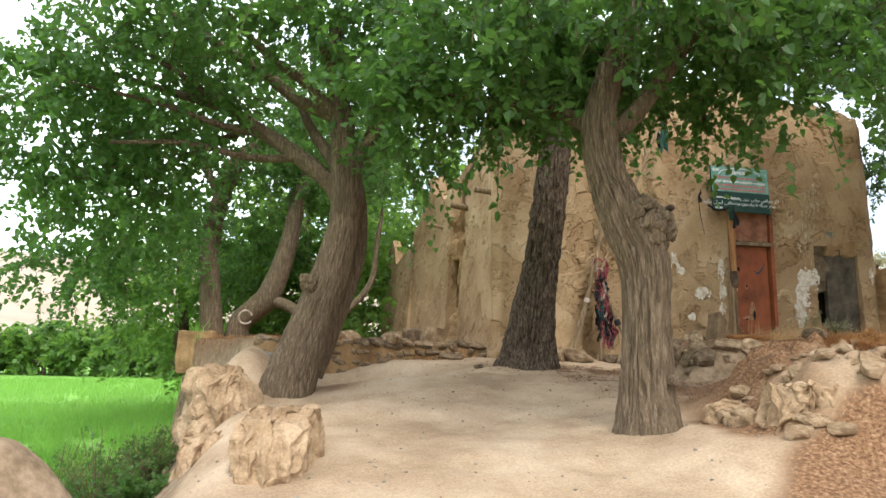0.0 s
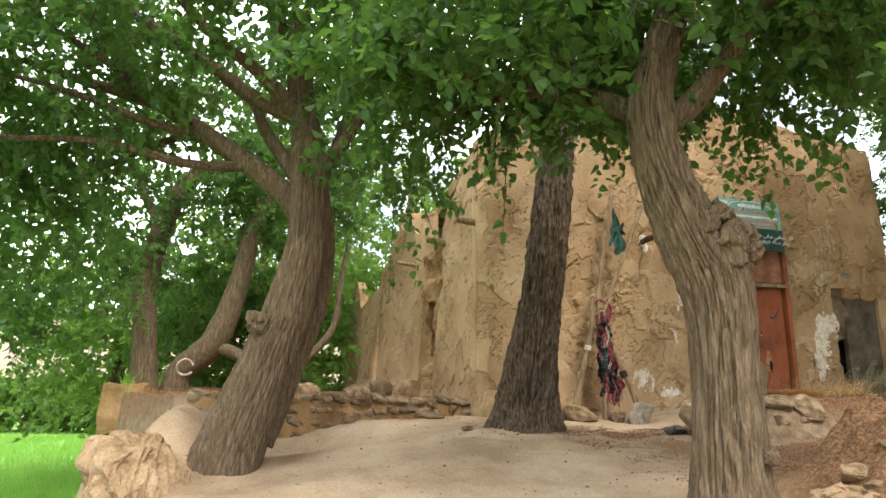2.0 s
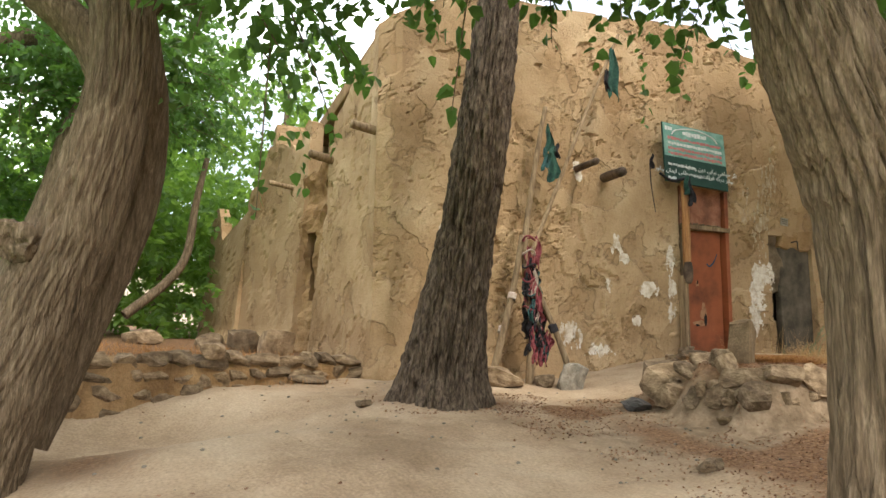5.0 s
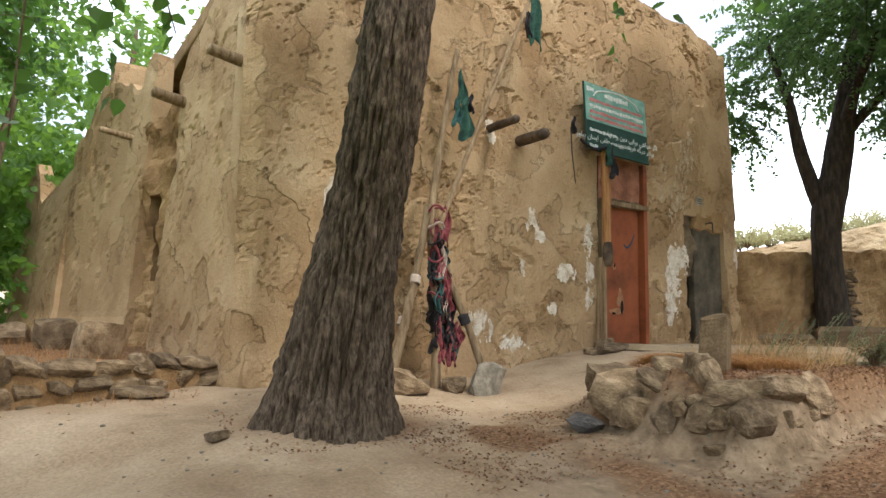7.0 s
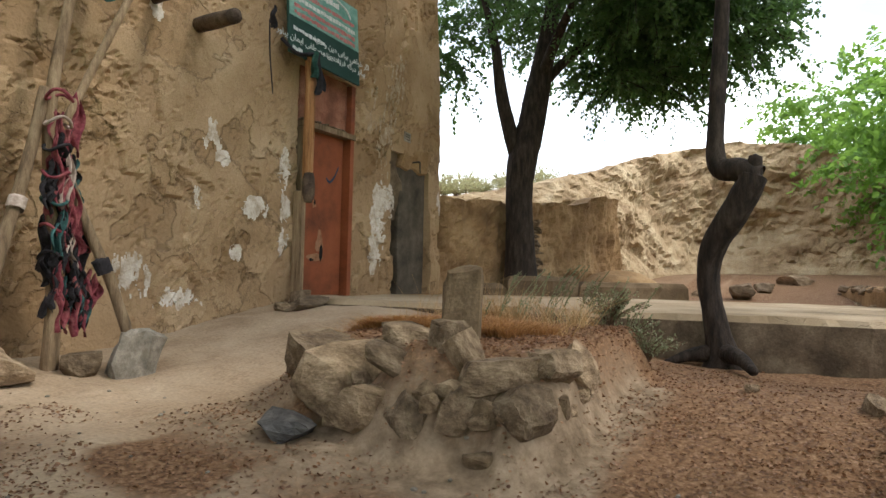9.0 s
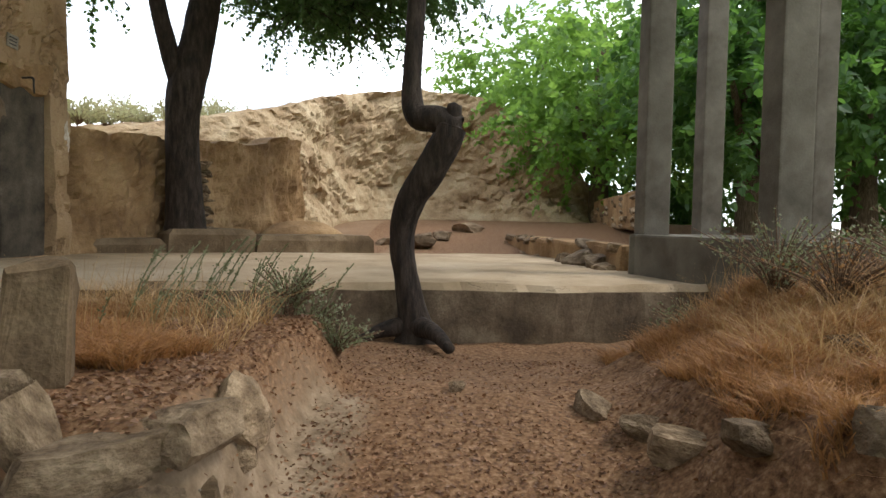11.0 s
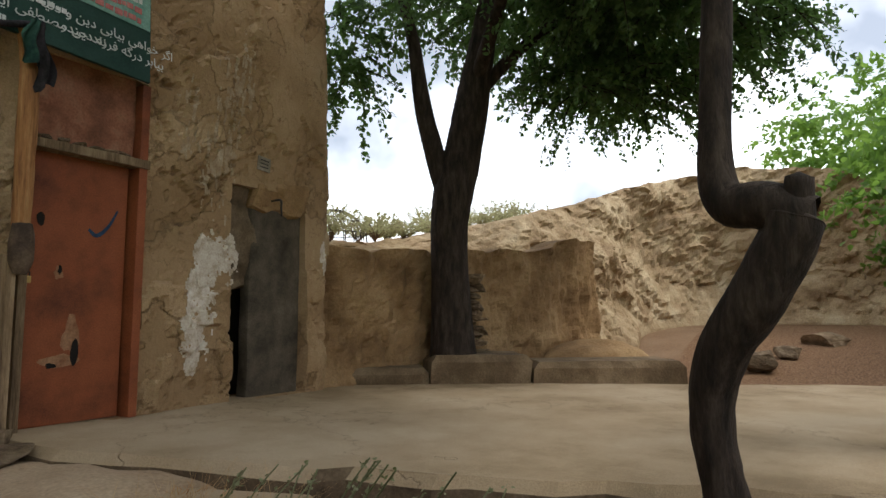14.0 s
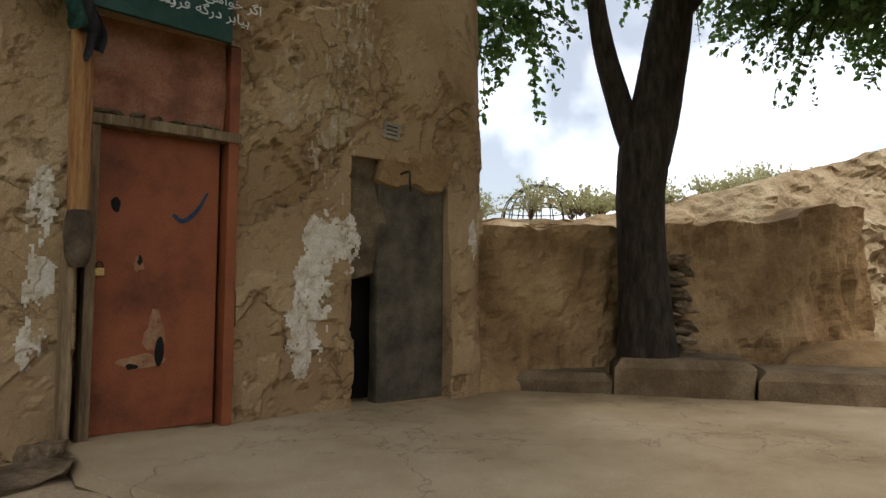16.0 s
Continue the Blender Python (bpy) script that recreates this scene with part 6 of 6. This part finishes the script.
def earth_bank():
    base = spline([(11.6, 13.6, 2.7, 3.6, 6.0), (14.5, 12.7, 2.7, 3.75, 6.0), (16.7, 11.9, 2.4, 3.95, 4.0), (17.6, 11.2, 1.55, 4.3, 2.6), (19.2, 11.3, 1.7, 4.8, 1.9), (21.5, 11.6, 1.9, 5.4, 1.1), (23.8, 10.6, 2.0, 6.05, 0.8), (24.6, 8.6, 2.05, 6.2, 0.8), (23.9, 6.8, 2.05, 5.5, 0.9), (23.4, 5.7, 2.05, 4.5, 1.0), (25.0, 4.0, 2.0, 2.9, 1.5), (29.0, 2.0, 2.0, 2.5, 2.0)], 26)
    n, m = len(base), 70
    t = np.concatenate([np.linspace(0, 1, 46), 1 + np.linspace(0.05, 1, m - 46) ** 2 * 1.0])
    S = np.arange(n)
    centre = np.array([15.0, 5.5])
    way = base[:, :2] - centre
    way /= np.linalg.norm(way, axis=1)[:, None]
    P = np.zeros((n, m, 3))
    for j, tt in enumerate(t):
        k = min(tt, 1.0)
        prof = k ** 0.9
        und = np.sin(np.pi * np.clip(k * 1.25, 0, 1)) * 0.45 * smooth(20, 23, base[:, 0])
        dist = base[:, 4] * (k - 0.0) + (tt - k) * 40 - 0.0
        P[:, j, 0] = base[:, 0] + way[:, 0] * (dist + und)
        P[:, j, 1] = base[:, 1] + way[:, 1] * (dist + und)
        P[:, j, 2] = base[:, 2] - 0.4 * (tt == 0) + (base[:, 3] - base[:, 2]) * prof
    x, y, z = P[..., 0], P[..., 1], P[..., 2]
    am = smooth(0.0, 0.1, np.broadcast_to(t, x.shape)) * (1 - 0.75 * smooth(1.0, 1.15, np.broadcast_to(t, x.shape)))
    hole = np.exp(-(((y - 9.6) / 1.3) ** 2 + ((z - 3.3) / 0.7) ** 2)) * smooth(22, 23.5, x)
    r = am * (0.55 * fbm(x * 0.7, y * 0.7, z * 1.1, 131, 4) + 0.26 * np.abs(fbm(x * 2.1, y * 2.1, z * 3.0, 132, 4)) + 0.14 * fbm(x * 5, y * 5, z * 8, 133, 3)) + 0.8 * hole
    P[..., 0] += way[:, None, 0] * r
    P[..., 1] += way[:, None, 1] * r
    P[..., 2] += am * 0.16 * fbm(x * 1.5, y * 1.5, z * 1.5, 134, 4)
    idx = np.arange(n * m).reshape(n, m)
    q = np.stack([idx[:-1, :-1], idx[1:, :-1], idx[1:, 1:], idx[:-1, 1:]], -1).reshape(-1, 4)
    return tagged(obj("earth_bank", mesh_of("earth_bank", P.reshape(-1, 3), q, M_BANK)), "eroded bank of pale dry earth cut into the hillside", "earth bank", kind="structure")


M_BANK = material("pale_earth_bank", [(0.16, 0.1, 0.05), (0.29, 0.2, 0.11), (0.39, 0.29, 0.17), (0.48, 0.38, 0.24)], 1.1, 0.98, 0.9, 9, fine=30, dist=0.06, spread=(0.3, 0.68))
bank_ob = earth_bank()
# dark lump and stones behind the benches
bm = bmesh.new()
bmesh.ops.create_icosphere(bm, subdivisions=4, radius=1)
for v in bm.verts:
    v.co = Vector((v.co.x * 0.95, v.co.y * 0.5, max(-0.3, v.co.z * 0.35))) + noise.noise_vector(v.co * 2) * 0.06
hump = part("mud_hump", bm, M_MUD_DARK, None, "", False)
hump.matrix_basis = pose(15.5, 10.95, 1.65, 0, 0, -30)
tagged(hump, "low rounded mud hump behind the bench", "mud lump")
for k, (x, y, a, b, c) in enumerate(((17.2, 9.0, 0.6, 0.5, 0.4), (18.5, 8.7, 0.4, 0.3, 0.25), (20.0, 8.2, 0.8, 0.6, 0.3), (17.8, 9.9, 0.3, 0.3, 0.2), (13.4, 6.45, 0.5, 0.4, 0.36), (12.9, 6.35, 0.42, 0.36, 0.34), (13.9, 6.6, 0.4, 0.34, 0.26), (12.5, 6.3, 0.3, 0.3, 0.22), (14.4, 6.5, 0.4, 0.3, 0.24))):
    z = max(float(ground_height(x, y)), 1.42)
    tagged(put_stone("stone", ROCKS[(k + 5) % 14], x, y, z + c * 0.3, a, b, c, 31 * k), "rough tan stone lying in the yard", "stone", "yard stones")
# low stone walls in the yard
for nm, p0, p1, hgt in (("low_wall", (12.4, 6.0), (18.2, 7.2), 0.42), ("low_wall", (17.5, 4.6), (24.0, 4.4), 0.8)):
    root = empty(nm, p0[0], p0[1], 1.4, "low rubble wall of brown stones and mud", "wall", "rubble walls")
    L = math.hypot(p1[0] - p0[0], p1[1] - p0[1])
    ang = math.degrees(math.atan2(p1[1] - p0[1], p1[0] - p0[0]))
    bm = box(bmesh.new(), 0, 0, 0, L, 0.36, hgt, 0.06)
    bmesh.ops.subdivide_edges(bm, edges=[e for e in bm.edges if e.calc_length() > 0.5], cuts=12)
    core = part("mud_core", roughen(bm, 0.05, 2.5, 3), M_MUD_DARK, root)
    g0 = float(ground_height((p0[0] + p1[0]) / 2, (p0[1] + p1[1]) / 2))
    core.matrix_basis = Matrix.Translation((-p0[0], -p0[1], -1.4)) @ pose((p0[0] + p1[0]) / 2, (p0[1] + p1[1]) / 2, g0 + hgt / 2 - 0.05, 0, 0, ang)
    k = 0
    for row in range(int(hgt / 0.17) + 1):
        s = rg.uniform(0, 0.2)
        while s < L:
            ln = rg.uniform(0.25, 0.5)
            x, y = along(p0, p1, min(s + ln / 2, L), 0.12)
            if rg.random() < 0.35:
                put_stone("stone", ROCKS[k % 14], x, y, g0 + 0.02 + row * 0.15, ln * 0.8, 0.26, 0.16, ang, rg.uniform(-8, 8), rg.uniform(-8, 8), root)
            s += ln
            k += 1

# ---- concrete pavilion frame ----
PC, PR = (11.5, 3.7), 2.3
pav = empty("pavilion", PC[0], PC[1], 1.4, "unfinished octagonal pavilion frame of bare concrete posts", "pavilion")
CORNERS = [(11.85, 5.94, 83), (13.69, 4.72, 35), (13.75, 3.2, -7), (13.0, 1.9, -52), (11.4, 1.5, -97), (9.8, 2.3, -142), (9.1, 4.0, 173), (9.85, 5.35, 128)]
cor = [(x - PC[0], y - PC[1], a) for x, y, a in CORNERS]
for i, (x, y, a) in enumerate(cor):
    bm = bmesh.new()
    box(bm, 0, 0, 2.1, 0.3, 0.3, 4.4, 0.02)
    post_ob = part("post", bm, M_CONCRETE, pav)
    post_ob.matrix_basis = pose(x, y, 0, 0, 0, 8)
    if i == 0:
        rib = part("post_rib", box(bmesh.new(), 0.22, -0.03, 2.1, 0.13, 0.2, 4.36, 0.015), M_CONCRETE, post_ob)
    x2, y2, _ = cor[(i + 1) % 8]
    L, ang = math.hypot(x2 - x, y2 - y), math.degrees(math.atan2(y2 - y, x2 - x))
    if i not in (4,):
        ring = part("base_wall", box(bmesh.new(), 0, 0, 0.15, L + 0.3, 0.4, 0.8, 0.03), M_CONCRETE, pav)
        ring.matrix_basis = pose((x + x2) / 2, (y + y2) / 2, 0, 0, 0, ang)
    beam = part("ring_beam", box(bmesh.new(), 0, 0, 4.0, L - 0.02, 0.24, 0.3, 0.02), M_CONCRETE, pav)
    beam.matrix_basis = pose((x + x2) / 2, (y + y2) / 2, 0, 0, 0, ang)
# grave markers
for k, (x, y, h, w) in enumerate(((17.6, 1.9, 0.62, 0.3), (16.6, 3.0, 0.32, 0.4), (19.5, 2.6, 0.3, 0.36))):
    g = empty("gravestone", x, y, float(ground_height(x, y)), "white pointed gravestone beyond the pavilion" if k == 0 else "low grey gravestone in the grove", "gravestone", "gravestones")
    bm = box(bmesh.new(), 0, 0, h / 2, 0.1, w, h, 0.02)
    if k == 0:
        for v in bm.verts:
            if v.co.z > h * 0.6:
                v.co.y *= 0.55
        box(bm, 0, 0, h + 0.02, 0.09, w * 0.3, 0.12, 0.03)
    part("stone_slab", bm, M_SIGN_WHITE if k == 0 else M_STONE_GREY, g)
    part("plinth", box(bmesh.new(), 0, 0, -0.1, 0.3, w + 0.2, 0.3, 0.02), M_CONCRETE, g)

# ---- wire dome on the hill ----
dome = empty("wire_dome", 17.7, 17.6, 3.88, "rusty lattice dome of bent rods on the hill", "frame")
pieces = []
R = 0.78
for k in range(9):
    a = math.pi * k / 9
    pieces.append(tube([(R * math.cos(u) * math.cos(a), R * math.cos(u) * math.sin(a), 0.8 * math.sin(u), 0.014) for u in np.linspace(0, math.pi, 9)], 5, 3))
for z in (0.0, 0.25, 0.5, 0.7):
    r = R * math.sqrt(max(0, 1 - (z / 0.8) ** 2))
    pieces.append(tube([(r * math.cos(u), r * math.sin(u), z, 0.012) for u in np.linspace(0, 6.28, 14)], 5, 2))
for i, (v, f) in enumerate(pieces):
    obj("rod", mesh_of("rod", v, f, M_DARK_METAL), dome)

# ---- dry grass, shrubs, litter ----
M_STRAW = leaf_material("dry_grass", (0.13, 0.052, 0.02), (0.5, 0.27, 0.1), (0.48, 0.25, 0.085), 0.35)
M_PALE = leaf_material("pale_straw", (0.28, 0.15, 0.06), (0.6, 0.42, 0.21), (0.5, 0.32, 0.13), 0.35)
M_SAGE = leaf_material("grey_green_sage", (0.13, 0.14, 0.075), (0.26, 0.265, 0.16), (0.24, 0.28, 0.12), 0.4)
M_LITTER = leaf_material("fallen_leaf", (0.075, 0.034, 0.016), (0.34, 0.19, 0.1), (0.24, 0.11, 0.045), 0.25)
M_GREEN_BLADE = leaf_material("young_crop", (0.1, 0.24, 0.03), (0.2, 0.4, 0.07), (0.3, 0.55, 0.08), 0.45)
M_BRUSH = leaf_material("pale_hill_brush", (0.3, 0.29, 0.16), (0.48, 0.46, 0.28), (0.5, 0.5, 0.25), 0.5)
M_TWIG = material("dry_twig", [(0.1, 0.06, 0.035), (0.2, 0.13, 0.08)], 8, 0.9, 0.0)


def blades(x, y, z, h, w, rng, lean=0.5):
    n = len(x)
    a, b = rng.uniform(0, 2 * np.pi, n), rng.uniform(0, 2 * np.pi, n)
    sx, sy = np.cos(a) * w, np.sin(a) * w
    l1 = lean * h * rng.uniform(0.1, 1, n)
    lx, ly2 = np.cos(b) * l1, np.sin(b) * l1
    v = np.stack([np.stack([x - sx, y - sy, z - 0.02], -1), np.stack([x + sx, y + sy, z - 0.02], -1), np.stack([x + sx * 0.7 + lx * 0.35, y + sy * 0.7 + ly2 * 0.35, z + h * 0.6], -1), np.stack([x - sx * 0.7 + lx * 0.35, y - sy * 0.7 + ly2 * 0.35, z + h * 0.6], -1),
                  np.stack([x + lx + sx * 0.2, y + ly2 + sy * 0.2, z + h], -1), np.stack([x + lx - sx * 0.2, y + ly2 - sy * 0.2, z + h], -1)], 1).reshape(-1, 3)
    k = np.arange(n)[:, None] * 6
    return v, np.stack([k + [0, 1, 2, 3], k + [3, 2, 4, 5]], 1).reshape(-1, 4)


def grass(name, rects, count, h, w, mat, label, seed, clump=0.5, lean=0.6):
    rng = np.random.default_rng(seed)
    xs, ys = [], []
    tot = sum(r[4] for r in rects)
    for x0, x1, y0, y1, wt in rects:
        n = int(count * wt / tot)
        x, y = rng.uniform(x0, x1, n * 2), rng.uniform(y0, y1, n * 2)
        d = fbm(x * 1.6, y * 1.6, 0, seed, 3)
        keep = rng.uniform(-0.5, 0.5, n * 2) * (1 - clump) + d > 0.02
        xs.append(x[keep]), ys.append(y[keep])
    x, y = np.concatenate(xs), np.concatenate(ys)
    v, f = blades(x, y, ground_height(x, y), h * rng.uniform(0.4, 1.2, len(x)), w * rng.uniform(0.6, 1.3, len(x)), rng, lean)
    return tagged(obj(name, mesh_of(name, v, f, mat)), label, "grass", kind="stuff")


grass("dry_grass", [(6.5, 8.5, 8.95, 10.6, 7), (6.0, 9.4, 4.9, 6.9, 6), (7.6, 9.0, 9.0, 11.0, 1.5)], 84000, 0.075, 0.0036, M_STRAW, "dry orange-brown grass on the mounds", 5, 0.85, 3.0)
grass("dry_grass_stems", [(6.8, 8.5, 9.0, 10.5, 7), (6.8, 9.2, 5.0, 6.6, 4)], 6000, 0.22, 0.0026, M_PALE, "longer bent straw stems among the dry grass", 17, 0.5, 2.6)
grass("terrace_grass", [(-2.4, 3.2, 12.2, 16.5, 1)], 3000, 0.1, 0.003, M_STRAW, "thin dry grass and litter on the terrace", 6, 0.4, 1.2)
grass("pale_grass", [(6.8, 8.6, 9.2, 11.0, 1), (8.2, 9.3, 5.2, 6.6, 1)], 260, 0.36, 0.0018, M_PALE, "tall pale dry grass stems", 8, 0.5, 0.5)
grass("ditch_grass", [(-4.2, -1.7, 4.5, 12.0, 1)], 14000, 0.28, 0.006, M_LEAF_BRIGHT, "green weeds growing in the ditch", 7, 0.5, 0.8)
grass("crop", [(-13, -2.6, 9.5, 26, 3), (-34, -5, 20, 48, 4)], 52000, 0.34, 0.016, M_GREEN_BLADE, "rows of bright green young crop in the field", 9, 0.15, 0.9)


def litter(rects, count, size, mat, name, label, seed):
    rng = np.random.default_rng(seed)
    tot = sum(r[4] for r in rects)
    x = np.concatenate([rng.uniform(r[0], r[1], int(count * r[4] / tot)) for r in rects])
    y = np.concatenate([rng.uniform(r[2], r[3], int(count * r[4] / tot)) for r in rects])
    keep = fbm(x * 1.2, y * 1.2, 0, seed, 3) + rng.uniform(-0.5, 0.5, len(x)) > -0.1
    x, y = x[keep], y[keep]
    a = rng.uniform(0, 2 * np.pi, len(x))
    out = np.stack([np.cos(a), np.sin(a), np.zeros(len(x))], -1) * 2.2
    v, f = leaves_at(np.stack([x, y, ground_height(x, y) + 0.004], -1), out, size, rng, 0.0)
    return tagged(obj(name, mesh_of(name, v, f, mat)), label, "litter", kind="stuff")


litter([(4.2, 9.3, 7.1, 8.9, 6), (4.0, 6.2, 9.2, 10.8, 2), (5.2, 9.2, 4.5, 7.1, 6), (5.9, 8.4, 8.8, 10.6, 5), (3.0, 5.2, 10.2, 11.6, 1), (-2.2, 3.2, 12.3, 15.5, 2)], 62000, 0.021, M_LITTER, "leaf_litter", "fallen brown leaves and chaff on the ground", 15)
litter([(-0.5, 6.0, 0.5, 12.0, 3), (8.8, 15.0, 6.2, 12.4, 1.2)], 900, 0.028, M_LITTER, "scattered_leaves", "few scattered dry leaves on the dust", 16)
rng0 = np.random.default_rng(4)
px, py = rng0.uniform(-0.5, 6, 420), rng0.uniform(1, 12.4, 420)
pv, pf = [], []
bm = bmesh.new()
bmesh.ops.create_icosphere(bm, subdivisions=1, radius=1)
sv, sf = np.array([v.co[:] for v in bm.verts]), np.array([[v.index for v in f.verts] for f in bm.faces])
bm.free()
for k in range(420):
    s = rng0.uniform(0.006, 0.02)
    pv.append(sv * [s, s * rng0.uniform(0.6, 1), s * 0.6] + [px[k], py[k], float(ground_height(px[k], py[k])) + s * 0.2])
    pf.append(sf + k * len(sv))
tagged(obj("pebbles", mesh_of("pebbles", np.vstack(pv), np.vstack(pf), M_STONE_GREY)), "small pebbles scattered on the dust", "pebbles", kind="stuff")


def shrub(x, y, h, r, seed, mat, label, z=None, name="shrub", group="sage shrubs", stems=26, leaf=0.03, per=16):
    rng = np.random.default_rng(seed)
    z = float(ground_height(x, y)) if z is None else z
    root = empty(name, x, y, z, label, "shrub", group)
    tubes, pts, outs = [], [], []
    for k in range(stems):
        a, l = rng.uniform(0, 6.28), rng.uniform(0.3, 1)
        tip = np.array([math.cos(a) * r * l, math.sin(a) * r * l, h * rng.uniform(0.6, 1.05) * (1 - 0.35 * l)])
        mid = tip * [0.35, 0.35, 0.55]
        tubes.append(tube([(0, 0, -0.03, 0.006), (*mid, 0.004), (*tip, 0.002)], 4, 4, cap=False))
        t = rng.uniform(0.25, 1, per)[:, None]
        p = mid * (2 * t * (1 - t)) + tip * t * t + rng.normal(0, 0.02 * h, (per, 3))
        pts.append(p), outs.append(rng.normal(0, 1, (per, 3)) + [0, 0, 0.7])
    v, f = join(tubes)
    tagged(obj("stem_mass", mesh_of("stem_mass", v, f, M_TWIG), root), kind="stuff")
    v, f = leaves_at(np.vstack(pts), np.vstack(outs), leaf, rng, -0.2)
    tagged(obj("foliage", mesh_of("foliage", v, f, mat), root), kind="stuff")
    return root


for k, (x, y, h, r) in enumerate(((7.95, 9.0, 0.36, 0.32), (8.3, 8.95, 0.34, 0.32), (8.1, 8.75, 0.26, 0.3), (8.35, 9.5, 0.36, 0.3), (8.2, 6.1, 0.6, 0.5), (7.6, 5.6, 0.55, 0.5), (9.0, 5.7, 0.7, 0.5), (8.7, 6.4, 0.4, 0.35))):
    shrub(x, y, h, r, 70 + k, M_SAGE, "grey-green sage shrub on the dry mound", stems=60, leaf=0.022, per=20)
for k, (x, y, h, r) in enumerate(((7.9, 5.9, 0.5, 0.55), (7.2, 5.3, 0.45, 0.5), (8.4, 5.4, 0.5, 0.5))):
    shrub(x, y, h, r, 90 + k, M_STRAW, "dry brown twiggy bush on the mound", name="dry_bush", group="dry bushes", stems=60, per=8, leaf=0.02)
for k, (x, y, h, r) in enumerate(((-1.5, 6.6, 0.6, 0.5), (-1.2, 7.2, 0.5, 0.45), (-1.9, 7.4, 0.6, 0.5), (-1.7, 5.9, 0.45, 0.4))):
    shrub(x, y, h, r, 170 + k, M_LEAF, "dark green weedy bush in the ditch", name="ditch_bush", group="ditch bushes", stems=60, per=26, leaf=0.06)
for k, (x, y, h, r) in enumerate(((-1.75, 7.6, 1.35, 0.6), (-2.5, 8.4, 1.2, 0.7), (-1.55, 8.6, 1.0, 0.45))):
    shrub(x, y, h, r, 190 + k, M_LEAF_BRIGHT if k == 1 else M_LEAF, "tall leafy weed bush on the ditch slope", name="ditch_bush", group="ditch bushes", stems=80, per=24, leaf=0.045)
for k in range(26):
    rk = random.Random(300 + k)
    s = k / 25
    x, y = 13.0 + 12 * s + rk.uniform(-0.6, 0.6), 17.5 - 1.5 * s + rk.uniform(-1.2, 1.5)
    shrub(x, y, rk.uniform(0.5, 1.1), rk.uniform(0.5, 0.9), 120 + k, M_BRUSH, "pale green brush on the hilltop", float(np.interp(x, [14.2, 17.9, 20, 23, 26.7], [3.7, 3.9, 4.25, 4.75, 5.3])), "hill_brush", "hilltop brush", 40, 0.07, 14)
# wild oats on the mound
def oat_tuft(x, y, seed, count, tall):
    """Thin stems that bend over one way, with nodding ears along their upper half."""
    rng = np.random.default_rng(seed)
    z = float(ground_height(x, y))
    root = empty("wild_oats", x, y, z, "tall grey-green wild oat stems with nodding ears", "grass", "wild oats")
    tubes, pts, outs = [], [], []
    for k in range(count):
        bx, by, hh = rng.normal(0, 0.12), rng.normal(0, 0.12), tall * rng.uniform(0.5, 1.0)
        way = np.array([rng.normal(0.1, 0.12), -rng.uniform(0.15, 0.5), 0]) * hh
        t = np.linspace(0, 1, 6)[:, None]
        line = np.array([bx, by, -0.03]) + t * [0, 0, hh] + t ** 2 * way
        tubes.append(tube([(*q, 0.0022 - 0.0012 * i / 5) for i, q in enumerate(line)], 4, 2, cap=False))
        u = rng.uniform(0.55, 1.0, 22)[:, None]
        p = np.array([bx, by, -0.03]) + u * [0, 0, hh] + u ** 2 * way
        pts.append(p + rng.normal(0, 0.008, p.shape)), outs.append(way / hh + rng.normal(0, 0.4, p.shape) + [0, 0, 0.7])
    v, f = join(tubes)
    tagged(obj("stem_mass", mesh_of("stem_mass", v, f, M_SAGE), root), kind="stuff")
    v, f = leaves_at(np.vstack(pts), np.vstack(outs), 0.016, rng, 0.1)
    tagged(obj("foliage", mesh_of("foliage", v, f, M_SAGE), root), kind="stuff")


for k, (x, y, n, h) in enumerate(((7.8, 9.75, 9, 0.5), (7.85, 9.5, 10, 0.56), (7.9, 9.25, 7, 0.48), (7.95, 9.0, 7, 0.42), (7.3, 9.6, 6, 0.42))):
    oat_tuft(x, y, 700 + k, n, h)
# far hedge beyond the field
for k in range(12):
    x, y = -52 + 4.6 * k, 62 - 0.25 * k * k * 0.4
    rk = random.Random(500 + k)
    tree("hedge_tree", [(x, y, -1.2, 0.2), (x, y, 0.8, 0.15), (x, y, 3.0, 0.05)], [], [((x, y, 1.3), (3.4, 2.0, 1.7 * rk.uniform(0.7, 1.3)), 1)], 150, 0.5, M_BARK, M_LEAF_BRIGHT, "green hedge tree at the far edge of the field", 600 + k, 8, 0.0, twig_len=1.6, leaves_per=18, group="hedge trees", stems=False)
# hoop on the bowed tree and a dead branch against the wall
v, f = tube([(0.16 * math.cos(a), 0.05 * math.sin(a * 2), 0.16 * math.sin(a), 0.025) for a in np.linspace(0.3, 5.6, 14)], 8, 3)
hoop = obj("hose_loop", mesh_of("hose_loop", v, f, M_CLOTH_PALE, True))
hoop.matrix_basis = pose(-1.78, 16.4, 2.0, 0, 0, 20)
tagged(hoop, "loop of pale hose hung on the bowed trunk", "hose")
v, f = tube([(0.3, 17.5, 2.0, 0.09), (0.9, 17.8, 2.6, 0.085), (1.25, 18.0, 3.2, 0.08), (1.35, 18.1, 4.2, 0.07), (1.5, 18.2, 5.2, 0.05)], 12, 6, 0.004, 10, 0.08, 3)
br = obj("dead_branch", mesh_of("dead_branch", v - np.array([0.3, 17.5, 2.0]), f, M_BARK, True))
br.location = (0.3, 17.5, 2.0)
tagged(br, "bent bare branch in front of the ruined wall", "branch")
